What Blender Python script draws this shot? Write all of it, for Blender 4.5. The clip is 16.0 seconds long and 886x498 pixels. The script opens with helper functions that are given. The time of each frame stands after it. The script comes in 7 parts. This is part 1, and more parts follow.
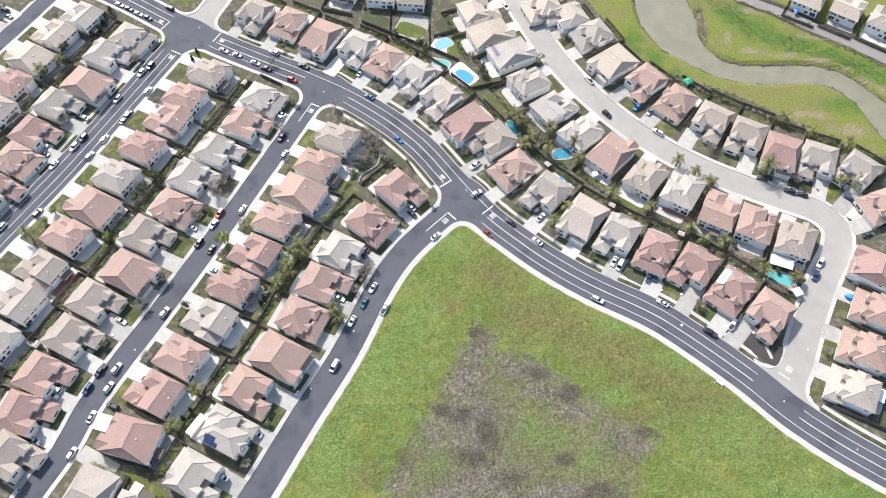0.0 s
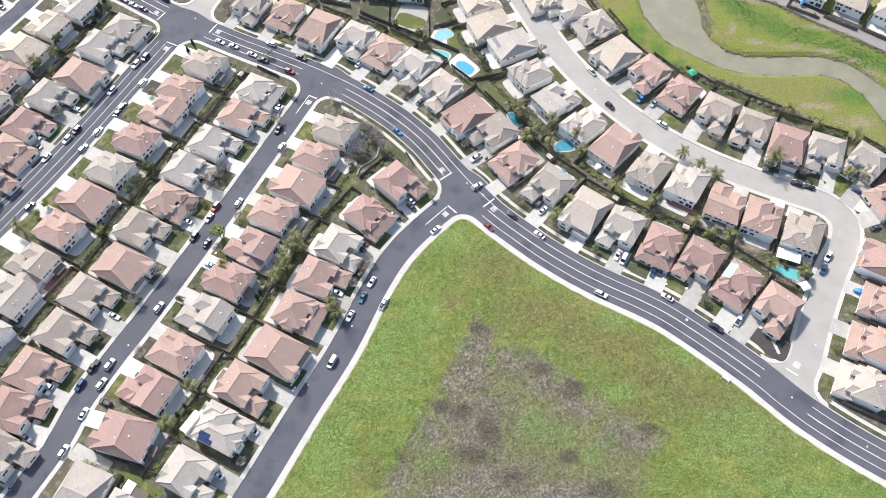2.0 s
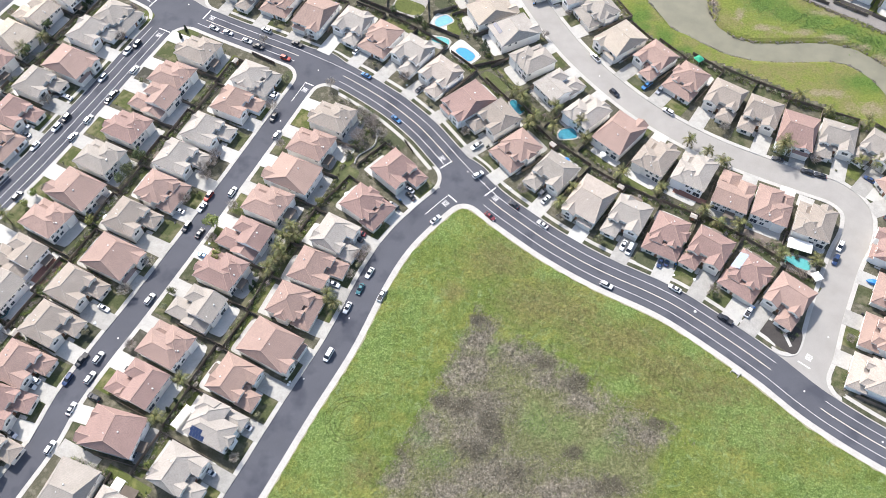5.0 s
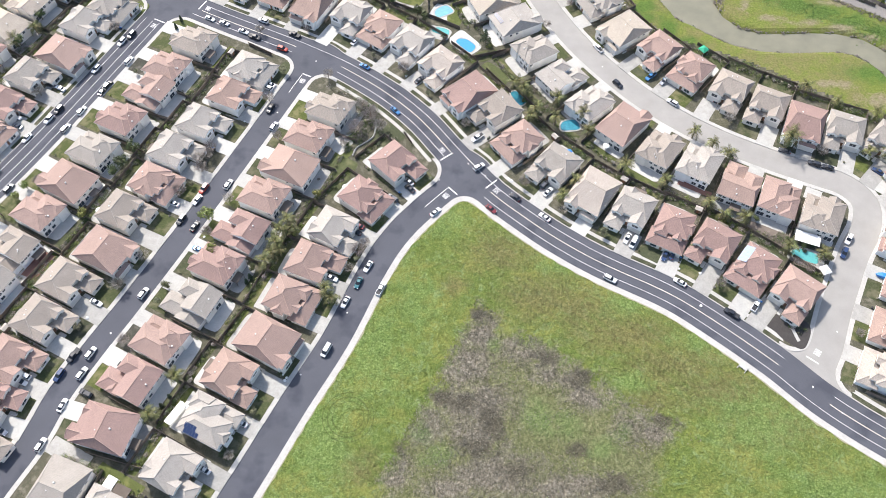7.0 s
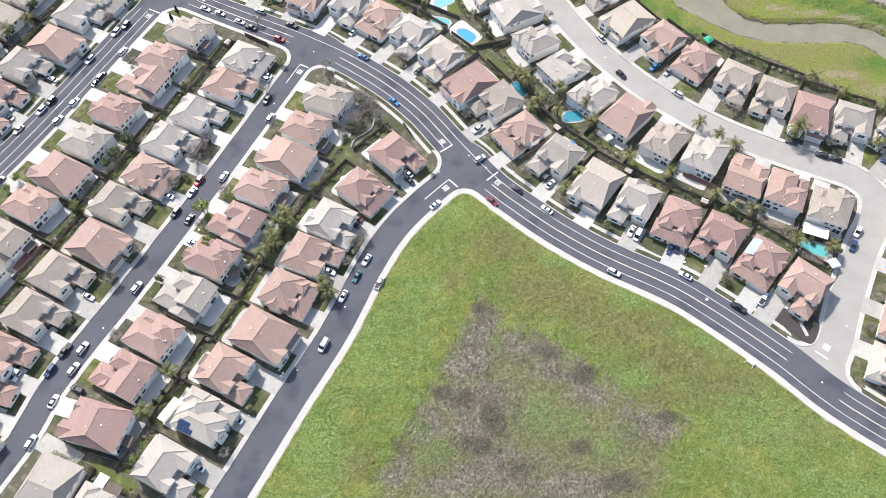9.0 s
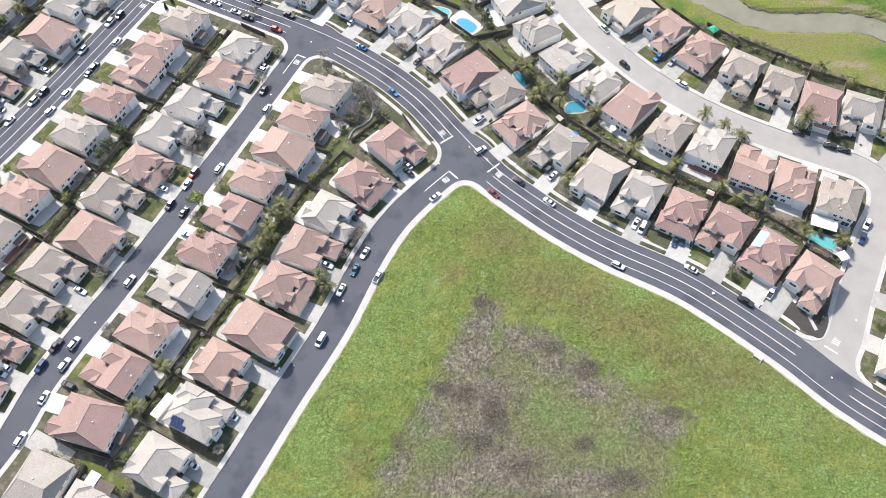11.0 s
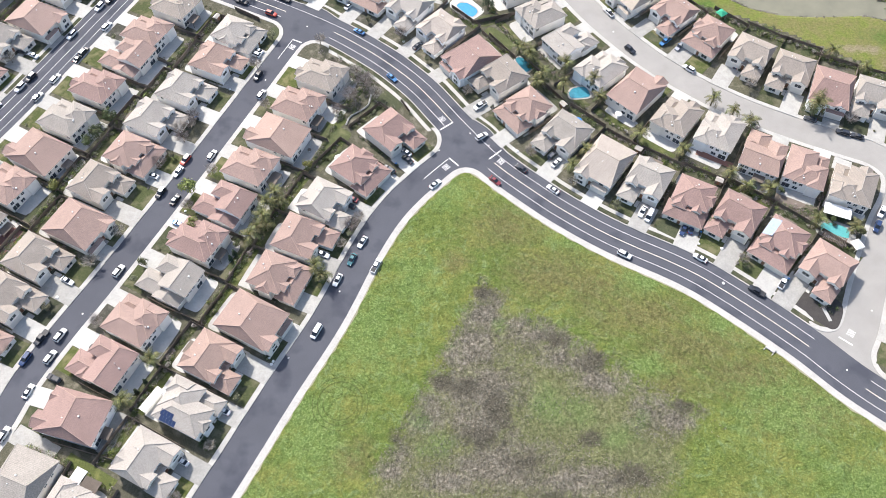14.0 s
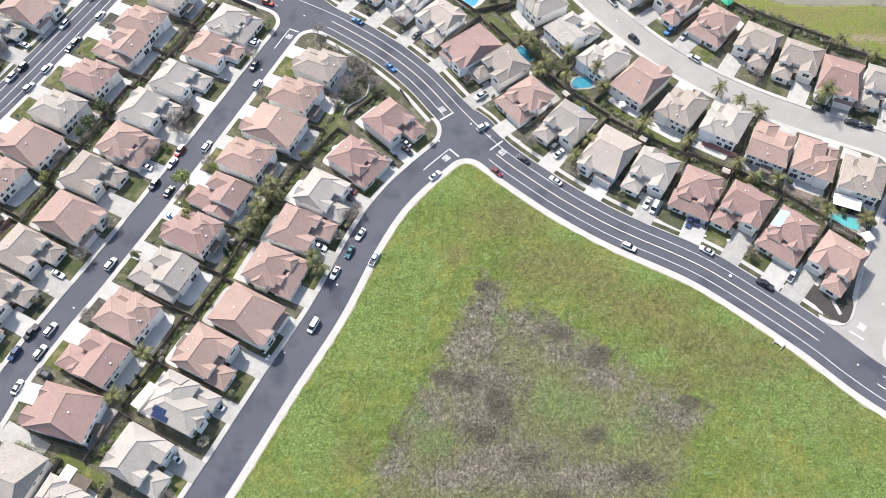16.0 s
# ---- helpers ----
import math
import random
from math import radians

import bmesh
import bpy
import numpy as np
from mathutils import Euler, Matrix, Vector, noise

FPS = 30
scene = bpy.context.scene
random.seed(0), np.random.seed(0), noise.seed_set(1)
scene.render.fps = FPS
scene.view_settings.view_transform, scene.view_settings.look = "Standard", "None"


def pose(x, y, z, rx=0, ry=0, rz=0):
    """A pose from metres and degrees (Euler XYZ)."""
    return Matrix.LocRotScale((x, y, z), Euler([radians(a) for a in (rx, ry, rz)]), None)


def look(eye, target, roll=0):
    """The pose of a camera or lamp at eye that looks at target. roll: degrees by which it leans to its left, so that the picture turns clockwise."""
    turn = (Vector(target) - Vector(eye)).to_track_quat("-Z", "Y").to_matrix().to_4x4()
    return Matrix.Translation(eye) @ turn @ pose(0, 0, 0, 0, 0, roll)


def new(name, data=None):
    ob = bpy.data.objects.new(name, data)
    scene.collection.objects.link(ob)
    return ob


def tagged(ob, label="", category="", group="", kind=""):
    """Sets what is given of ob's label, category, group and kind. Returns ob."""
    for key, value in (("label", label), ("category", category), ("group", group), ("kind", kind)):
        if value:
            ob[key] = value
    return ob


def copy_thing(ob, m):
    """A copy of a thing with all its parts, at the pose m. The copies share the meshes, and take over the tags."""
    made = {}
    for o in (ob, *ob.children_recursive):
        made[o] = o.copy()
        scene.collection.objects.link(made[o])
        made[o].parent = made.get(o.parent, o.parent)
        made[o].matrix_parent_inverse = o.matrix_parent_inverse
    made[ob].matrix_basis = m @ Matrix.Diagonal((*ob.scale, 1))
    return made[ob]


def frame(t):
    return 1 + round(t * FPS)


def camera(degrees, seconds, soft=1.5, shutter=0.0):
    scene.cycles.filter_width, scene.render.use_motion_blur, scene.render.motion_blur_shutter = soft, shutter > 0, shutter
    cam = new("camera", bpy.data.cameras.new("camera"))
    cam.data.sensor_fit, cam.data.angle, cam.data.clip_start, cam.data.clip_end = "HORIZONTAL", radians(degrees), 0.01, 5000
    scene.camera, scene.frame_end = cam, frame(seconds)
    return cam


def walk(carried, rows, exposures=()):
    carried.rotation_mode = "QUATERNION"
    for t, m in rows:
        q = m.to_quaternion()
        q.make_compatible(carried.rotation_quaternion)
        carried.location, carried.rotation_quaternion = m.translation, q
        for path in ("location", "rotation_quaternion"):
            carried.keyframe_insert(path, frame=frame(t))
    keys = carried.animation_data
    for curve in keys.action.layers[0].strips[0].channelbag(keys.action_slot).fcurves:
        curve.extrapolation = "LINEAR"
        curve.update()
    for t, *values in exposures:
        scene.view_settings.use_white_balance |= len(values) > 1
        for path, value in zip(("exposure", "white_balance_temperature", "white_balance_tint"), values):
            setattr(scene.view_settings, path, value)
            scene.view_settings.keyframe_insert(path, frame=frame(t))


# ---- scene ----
# ---------------------------------------------------------------- camera
cam = camera(58.0, 16.0, soft=0.8)


def eye_row(t):
    u = t / 16.0
    eye = Vector((-0.492 * u, 8.27 * u, 269.92 - 52.155 * u))
    pitch, yaw = radians(-59.561 - 0.039 * u), radians(-0.07 * u)
    ahead = Vector((-math.sin(yaw) * math.cos(pitch), math.cos(yaw) * math.cos(pitch), math.sin(pitch)))
    return look(eye, eye + ahead, -0.198 * u)


walk(cam, [(i / 10, eye_row(i / 10)) for i in range(161)], exposures=((0.0, 0.93), (16.0, 0.93)))

# ---------------------------------------------------------------- sky and sun
SUN_AZ = radians(122)   # counter-clockwise from +x, where the sun stands
SUN_EL = radians(46)
world = bpy.data.worlds.new("sky")
scene.world = world
world.use_nodes = True
wn = world.node_tree
wbg = wn.nodes["Background"]
sky = wn.nodes.new("ShaderNodeTexSky")
sky.sky_type = "NISHITA"
sky.sun_disc = False
sky.sun_elevation = SUN_EL
sky.sun_rotation = radians(90) - SUN_AZ
sky.dust_density = 2.2
wn.links.new(sky.outputs[0], wbg.inputs[0])
wbg.inputs[1].default_value = 0.137
sun = new("sun", bpy.data.lights.new("sun", "SUN"))
sun.data.energy = 3.4
sun.data.angle = radians(3.0)
sun.data.color = (1.0, 0.95, 0.91)
sun.matrix_world = look(Vector((math.cos(SUN_AZ) * math.cos(SUN_EL), math.sin(SUN_AZ) * math.cos(SUN_EL), math.sin(SUN_EL))) * 400, (0, 0, 0))


# ---------------------------------------------------------------- materials
def shader(name):
    m = bpy.data.materials.new(name)
    m.use_nodes = True
    return m, m.node_tree, m.node_tree.nodes["Principled BSDF"]


def add(tree, kind, **inputs):
    n = tree.nodes.new(kind)
    for key, value in inputs.items():
        n.inputs[key].default_value = value
    return n


def noise_of(tree, scale, detail=4.0, rough=0.6, stretch=None, twist=0.0):
    geo = tree.nodes.new("ShaderNodeNewGeometry")
    n = add(tree, "ShaderNodeTexNoise", Scale=scale, Detail=detail, Roughness=rough, Distortion=twist)
    if stretch:
        mp = add(tree, "ShaderNodeMapping", Scale=stretch)
        tree.links.new(geo.outputs["Position"], mp.inputs[0])
        tree.links.new(mp.outputs[0], n.inputs["Vector"])
    else:
        tree.links.new(geo.outputs["Position"], n.inputs["Vector"])
    return n.outputs["Fac"]


def maths(tree, op, a, b=0.0, c=0.0):
    n = tree.nodes.new("ShaderNodeMath")
    n.operation = op
    for i, v in enumerate((a, b, c)):
        if hasattr(v, "is_linked"):
            tree.links.new(v, n.inputs[i])
        else:
            n.inputs[i].default_value = v
    return n.outputs[0]


def ramp(tree, fac, *stops):
    n = tree.nodes.new("ShaderNodeValToRGB")
    while len(n.color_ramp.elements) < len(stops):
        n.color_ramp.elements.new(0.5)
    for e, (p, c) in zip(n.color_ramp.elements, stops):
        e.position, e.color = p, (*c, 1)
    tree.links.new(fac, n.inputs[0])
    return n.outputs[0]


def blend(tree, fac, a, b, mode="MIX"):
    n = tree.nodes.new("ShaderNodeMix")
    n.data_type, n.blend_type = "RGBA", mode
    for i, v in ((0, fac), (6, a), (7, b)):
        if hasattr(v, "is_linked"):
            tree.links.new(v, n.inputs[i])
        else:
            n.inputs[i].default_value = v if i == 0 else (*v, 1)
    return n.outputs[2]


def relief(tree, bsdf, height, strength=0.4, distance=0.05):
    n = add(tree, "ShaderNodeBump", Strength=strength, Distance=distance)
    tree.links.new(height, n.inputs["Height"])
    tree.links.new(n.outputs[0], bsdf.inputs["Normal"])


def scaled(c, k):
    return tuple(min(1.0, v * k) for v in c)


def surface(name, base, rough=0.85, vary=0.25, big=0.15, fine=4.0, bump=0.3, metal=0.0, each=0.0, spec=0.4):
    """A weathered plain surface: broad stains, fine grain, and a shade of its own for each object."""
    m, tree, bsdf = shader(name)
    broad, grain = noise_of(tree, big, 3), noise_of(tree, fine, 5, 0.7)
    col = ramp(tree, broad, (0.3, scaled(base, 1 - vary)), (0.7, scaled(base, 1 + vary)))
    col = blend(tree, 0.55, col, ramp(tree, grain, (0.3, scaled(base, 1 - vary)), (0.72, scaled(base, 1 + vary))))
    if each:
        info = tree.nodes.new("ShaderNodeObjectInfo")
        hsv = tree.nodes.new("ShaderNodeHueSaturation")
        tree.links.new(maths(tree, "MULTIPLY_ADD", info.outputs["Random"], 2 * each, 1 - each), hsv.inputs["Value"])
        tree.links.new(col, hsv.inputs["Color"])
        col = hsv.outputs[0]
    tree.links.new(col, bsdf.inputs["Base Color"])
    bsdf.inputs["Roughness"].default_value = rough
    bsdf.inputs["Metallic"].default_value = metal
    bsdf.inputs["Specular IOR Level"].default_value = spec
    if bump:
        relief(tree, bsdf, grain, bump)
    return m


def roof_tiles(name, base):
    """Concrete roof tiles: courses that step down the slope, tiles of mixed firing, some soot and lichen."""
    m, tree, bsdf = shader(name)
    geo = tree.nodes.new("ShaderNodeNewGeometry")
    xyz = tree.nodes.new("ShaderNodeSeparateXYZ")
    tree.links.new(geo.outputs["Position"], xyz.inputs[0])
    course = maths(tree, "FRACT", maths(tree, "MULTIPLY", xyz.outputs[2], 6.4))
    broad, tile, grain = noise_of(tree, 0.25, 3), noise_of(tree, 2.6, 2, 0.8), noise_of(tree, 9.0, 3)
    col = ramp(tree, broad, (0.3, scaled(base, 0.84)), (0.7, scaled(base, 1.12)))
    col = blend(tree, 0.45, col, ramp(tree, tile, (0.34, scaled(base, 0.58)), (0.5, base), (0.66, scaled(base, 1.38))))
    info = tree.nodes.new("ShaderNodeObjectInfo")
    hsv = tree.nodes.new("ShaderNodeHueSaturation")
    tree.links.new(maths(tree, "MULTIPLY_ADD", info.outputs["Random"], 0.12, 0.94), hsv.inputs["Value"])
    tree.links.new(col, hsv.inputs["Color"])
    edge = maths(tree, "GREATER_THAN", course, 0.72)
    col = blend(tree, maths(tree, "MULTIPLY", edge, 0.24), hsv.outputs[0], scaled(base, 0.5))
    tree.links.new(col, bsdf.inputs["Base Color"])
    bsdf.inputs["Roughness"].default_value = 0.8
    relief(tree, bsdf, maths(tree, "ADD", maths(tree, "MULTIPLY", course, -0.6), grain), 0.5, 0.06)
    return m


def foliage(name, dark, light, each=0.15):
    m, tree, bsdf = shader(name)
    geo = tree.nodes.new("ShaderNodeNewGeometry")
    col = ramp(tree, geo.outputs["Random Per Island"], (0.0, dark), (1.0, light))
    info = tree.nodes.new("ShaderNodeObjectInfo")
    hsv = tree.nodes.new("ShaderNodeHueSaturation")
    tree.links.new(maths(tree, "MULTIPLY_ADD", info.outputs["Random"], 2 * each, 1 - each), hsv.inputs["Value"])
    tree.links.new(maths(tree, "MULTIPLY_ADD", info.outputs["Random"], 0.06, 0.47), hsv.inputs["Hue"])
    tree.links.new(col, hsv.inputs["Color"])
    tree.links.new(hsv.outputs[0], bsdf.inputs["Base Color"])
    bsdf.inputs["Roughness"].default_value = 0.7
    return m


# where the dead weeds and the drier grass lie in the field: x, y, reach along x and y
DEAD = ((12, 118, 6, 11), (8, 104, 9, 9), (27, 110, 9, 5), (39, 102, 12, 7), (11, 90, 13, 9), (11, 81, 9, 8), (-6, 84, 8, 6), (-15, 70, 5, 7), (16, 68, 16, 7),
        (47, 93, 8, 5), (64, 83, 11, 6), (38, 64, 16, 5), (2, 64, 10, 4), (20, 51, 22, 4))
DRY = ((21, 147, 14, 9), (34, 129, 18, 10), (46, 125, 16, 9), (61, 115, 22, 9), (75, 104, 20, 9), (90, 95, 18, 9), (4, 134, 5, 4), (68, 92, 10, 5), (-26, 70, 7, 6), (104, 84, 16, 8))
DARK = ((16, 84, 6, 8), (7, 91, 6, 4), (0, 93, 4, 3), (11, 76, 7, 4), (46, 99, 6, 4), (34, 106, 5, 3), (12, 123, 4, 3), (70, 85, 5, 3), (52, 65, 7, 4), (23, 69, 7, 4), (-14, 76, 3, 4), (42, 76, 4, 3), (30, 58, 8, 4))
RANKER = ((-22, 108, 12, 22), (-38, 78, 12, 20), (-10, 128, 8, 14), (66, 128, 14, 6), (100, 84, 20, 12), (120, 62, 24, 10), (-52, 52, 12, 14), (2, 160, 8, 8), (43, 143, 12, 5), (88, 113, 14, 5), (60, 98, 9, 4))
SPROUT = ((30, 86, 7, 8), (39, 84, 6, 6), (50, 76, 6, 5), (57, 81, 4, 4), (-2, 74, 7, 5), (17, 111, 3, 3), (-7, 82, 4, 4))


def patch_field(tree, xyz, blobs):
    """The strongest of several soft-edged ovals at each place: about 1 in their middle, 0 at their rim."""
    best = None
    for bx, by, rx, ry in blobs:
        u = maths(tree, "MULTIPLY_ADD", xyz.outputs[0], 1 / rx, -bx / rx)
        v = maths(tree, "MULTIPLY_ADD", xyz.outputs[1], 1 / ry, -by / ry)
        d = maths(tree, "SUBTRACT", 1.0, maths(tree, "SQRT", maths(tree, "MULTIPLY_ADD", u, u, maths(tree, "MULTIPLY", v, v))))
        best = d if best is None else maths(tree, "SMOOTH_MAX", best, d, 0.2)
    return best


def field_material():
    """Spring grass over an old field, with drier patches and a ragged tongue of dead weeds."""
    m, tree, bsdf = shader("field_grass")
    geo = tree.nodes.new("ShaderNodeNewGeometry")
    xyz = tree.nodes.new("ShaderNodeSeparateXYZ")
    tree.links.new(geo.outputs["Position"], xyz.inputs[0])
    broad, mid, fine = noise_of(tree, 0.035, 4, 0.6), noise_of(tree, 0.17, 7, 0.72), noise_of(tree, 1.7, 5, 0.75, None, 0.35)
    clump = noise_of(tree, 1.25, 6, 0.8, (1.0, 0.75, 1.0), 0.3)
    green = ramp(tree, fine, (0.33, (0.07, 0.092, 0.02)), (0.5, (0.155, 0.188, 0.044)), (0.67, (0.285, 0.315, 0.095)))
    lush = ramp(tree, clump, (0.33, (0.07, 0.108, 0.026)), (0.5, (0.125, 0.172, 0.045)), (0.67, (0.215, 0.27, 0.085)))
    green = blend(tree, ramp(tree, mid, (0.36, (0, 0, 0)), (0.62, (0.8, 0.8, 0.8))), green, lush)
    dry = ramp(tree, clump, (0.33, (0.088, 0.078, 0.032)), (0.5, (0.158, 0.137, 0.06)), (0.67, (0.255, 0.225, 0.11)))
    rank = ramp(tree, fine, (0.33, (0.07, 0.122, 0.03)), (0.5, (0.148, 0.217, 0.06)), (0.67, (0.29, 0.375, 0.145)))
    rag = maths(tree, "ADD", maths(tree, "MULTIPLY_ADD", mid, 2.8, -1.4), maths(tree, "MULTIPLY_ADD", fine, 1.0, -0.5))
    green = blend(tree, ramp(tree, noise_of(tree, 0.045, 5, 0.65, None, 0.6), (0.42, (0, 0, 0)), (0.62, (0.6, 0.6, 0.6))), green, ramp(tree, clump, (0.33, (0.052, 0.09, 0.018)), (0.5, (0.105, 0.16, 0.034)), (0.67, (0.19, 0.25, 0.065))))
    green = blend(tree, ramp(tree, noise_of(tree, 0.06, 5, 0.65, (1.0, 1.6, 1.0), 0.6), (0.47, (0, 0, 0)), (0.62, (0.75, 0.75, 0.75))), green, ramp(tree, clump, (0.3, (0.13, 0.137, 0.035)), (0.5, (0.215, 0.222, 0.06)), (0.7, (0.32, 0.325, 0.105))))
    pale = ramp(tree, noise_of(tree, 0.24, 6, 0.75, None, 1.2), (0.52, (0, 0, 0)), (0.66, (0.85, 0.85, 0.85)))
    green = blend(tree, pale, green, ramp(tree, clump, (0.34, (0.12, 0.175, 0.06)), (0.66, (0.28, 0.36, 0.16))))
    # mower swaths run along the main road
    along = maths(tree, "MULTIPLY_ADD", xyz.outputs[0], 0.82, maths(tree, "MULTIPLY", xyz.outputs[1], -0.57))
    across = maths(tree, "MULTIPLY_ADD", xyz.outputs[0], 0.57, maths(tree, "MULTIPLY", xyz.outputs[1], 0.82))
    swath_at = tree.nodes.new("ShaderNodeCombineXYZ")
    tree.links.new(maths(tree, "MULTIPLY", along, 0.12), swath_at.inputs[0])
    tree.links.new(maths(tree, "MULTIPLY", across, 0.55), swath_at.inputs[1])
    swath = add(tree, "ShaderNodeTexNoise", Scale=1.0, Detail=5.0, Roughness=0.7)
    tree.links.new(swath_at.outputs[0], swath.inputs["Vector"])
    swath = maths(tree, "MULTIPLY_ADD", swath.outputs[0], 2.6, -1.3)
    dryness = maths(tree, "ADD", patch_field(tree, xyz, DRY), maths(tree, "ADD", maths(tree, "MULTIPLY", rag, 0.5), swath))
    col = blend(tree, ramp(tree, maths(tree, "MULTIPLY_ADD", dryness, 0.55, 0.42), (0.2, (0, 0, 0)), (0.85, (0.72, 0.72, 0.72))), green, dry)
    rankness = maths(tree, "ADD", patch_field(tree, xyz, RANKER), maths(tree, "MULTIPLY", rag, 1.3))
    col = blend(tree, ramp(tree, maths(tree, "MULTIPLY_ADD", rankness, 0.5, 0.35), (0.3, (0, 0, 0)), (0.7, (0.8, 0.8, 0.8))), col, rank)
    # the unmown wedge: straight mower edges on two sides
    def edge_of(nx_, ny_, c, reach):
        return maths(tree, "MULTIPLY", maths(tree, "MULTIPLY_ADD", xyz.outputs[0], nx_, maths(tree, "MULTIPLY_ADD", xyz.outputs[1], ny_, c)), 1 / reach)

    wedge = maths(tree, "SMOOTH_MIN", edge_of(0.889, -0.458, 47.3, 7.0), edge_of(-0.575, -0.817, 109.7, 11.0), 0.3)
    wedge = maths(tree, "SMOOTH_MIN", wedge, edge_of(-0.9, 0.43, 31.4, 7.0), 0.3)
    wedge = maths(tree, "MINIMUM", wedge, 1.0)
    dead = ramp(tree, clump, (0.35, (0.06, 0.053, 0.04)), (0.5, (0.185, 0.162, 0.128)), (0.65, (0.43, 0.38, 0.315)))
    thatch = ramp(tree, clump, (0.32, (0.075, 0.08, 0.036)), (0.5, (0.152, 0.154, 0.076)), (0.68, (0.285, 0.28, 0.155)))
    worn = maths(tree, "ADD", wedge, maths(tree, "MULTIPLY", rag, 0.9))
    col = blend(tree, ramp(tree, maths(tree, "MULTIPLY_ADD", worn, 0.5, 0.4), (0.3, (0, 0, 0)), (0.7, (0.88, 0.88, 0.88))), col, thatch)
    deadness = maths(tree, "ADD", maths(tree, "SMOOTH_MIN", patch_field(tree, xyz, DEAD), wedge, 0.2), rag)
    col = blend(tree, ramp(tree, maths(tree, "MULTIPLY_ADD", deadness, 0.5, 0.44), (0.3, (0, 0, 0)), (0.72, (0.9, 0.9, 0.9))), col, dead)
    soot = maths(tree, "ADD", maths(tree, "MULTIPLY", patch_field(tree, xyz, DARK), 1.3), maths(tree, "MULTIPLY", rag, 1.2))
    col = blend(tree, ramp(tree, maths(tree, "MULTIPLY_ADD", soot, 0.5, 0.33), (0.3, (0, 0, 0)), (0.7, (0.85, 0.85, 0.85))), col, ramp(tree, fine, (0.35, (0.04, 0.037, 0.026)), (0.65, (0.14, 0.125, 0.092))))
    sprout = maths(tree, "ADD", patch_field(tree, xyz, SPROUT), rag)
    col = blend(tree, ramp(tree, maths(tree, "MULTIPLY_ADD", sprout, 0.5, 0.31), (0.3, (0, 0, 0)), (0.7, (0.7, 0.7, 0.7))), col, ramp(tree, clump, (0.34, (0.08, 0.125, 0.038)), (0.66, (0.22, 0.285, 0.105))))
    # old wheel tracks that circle in the grass
    ringd = maths(tree, "SQRT", maths(tree, "ADD", maths(tree, "POWER", maths(tree, "ADD", xyz.outputs[0], 30.5), 2.0), maths(tree, "POWER", maths(tree, "SUBTRACT", xyz.outputs[1], 86.5), 2.0)))
    track = maths(tree, "LESS_THAN", maths(tree, "FRACT", maths(tree, "MULTIPLY", ringd, 0.62)), 0.2)
    track = maths(tree, "MULTIPLY", track, maths(tree, "LESS_THAN", maths(tree, "ABSOLUTE", maths(tree, "SUBTRACT", ringd, 6.6)), 1.7))
    col = blend(tree, maths(tree, "MULTIPLY", maths(tree, "MULTIPLY", track, broad), 1.0), col, (0.08, 0.09, 0.03))
    # swells of the turf; shade in their hollows is painted into the colour
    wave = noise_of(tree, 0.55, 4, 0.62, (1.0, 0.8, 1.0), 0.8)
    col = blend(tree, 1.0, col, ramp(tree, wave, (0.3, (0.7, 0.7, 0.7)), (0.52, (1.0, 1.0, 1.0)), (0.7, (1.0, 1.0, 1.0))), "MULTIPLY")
    tree.links.new(col, bsdf.inputs["Base Color"])
    bsdf.inputs["Roughness"].default_value = 0.95
    bsdf.inputs["Specular IOR Level"].default_value = 0.15
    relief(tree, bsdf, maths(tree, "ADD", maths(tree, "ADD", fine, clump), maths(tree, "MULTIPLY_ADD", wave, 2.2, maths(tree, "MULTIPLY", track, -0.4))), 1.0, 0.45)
    return m


def turf(name, dark, light, straw, patch=0.5, broad_scale=0.12):
    m, tree, bsdf = shader(name)
    fine, broad = noise_of(tree, 3.0, 5, 0.75), noise_of(tree, broad_scale, 4, 0.6)
    col = ramp(tree, fine, (0.3, dark), (0.7, light))
    col = blend(tree, ramp(tree, broad, (patch, (0, 0, 0)), (patch + 0.16, (0.85, 0.85, 0.85))), col, straw)
    info = tree.nodes.new("ShaderNodeObjectInfo")
    hsv = tree.nodes.new("ShaderNodeHueSaturation")
    tree.links.new(maths(tree, "MULTIPLY_ADD", info.outputs["Random"], 0.5, 0.75), hsv.inputs["Value"])
    tree.links.new(maths(tree, "MULTIPLY_ADD", info.outputs["Random"], 0.5, 0.6), hsv.inputs["Saturation"])
    tree.links.new(col, hsv.inputs["Color"])
    tree.links.new(hsv.outputs[0], bsdf.inputs["Base Color"])
    bsdf.inputs["Roughness"].default_value = 0.95
    bsdf.inputs["Specular IOR Level"].default_value = 0.15
    relief(tree, bsdf, fine, 0.7, 0.1)
    return m


EARTH = ((132, 272, 4, 5), (141, 264, 8, 2.6), (155, 261, 11, 2.4), (172, 258, 10, 2.8), (181, 252.6, 6, 3), (188, 244.5, 5, 4.5), (121.6, 280, 2, 9), (196, 240, 5, 4), (150, 290, 14, 3), (176, 273, 14, 3), (160, 226, 12, 3), (175, 217, 10, 5))
RANK = ((138, 287, 10, 9), (145, 278, 11, 8), (153, 272.5, 12, 6.5), (165, 268, 12, 6), (176.5, 261.5, 11, 6), (188, 255, 11, 6), (198, 248.5, 11, 6), (96, 258, 5, 9), (104, 249, 7, 4), (88, 270, 5, 9), (178, 232, 14, 6))


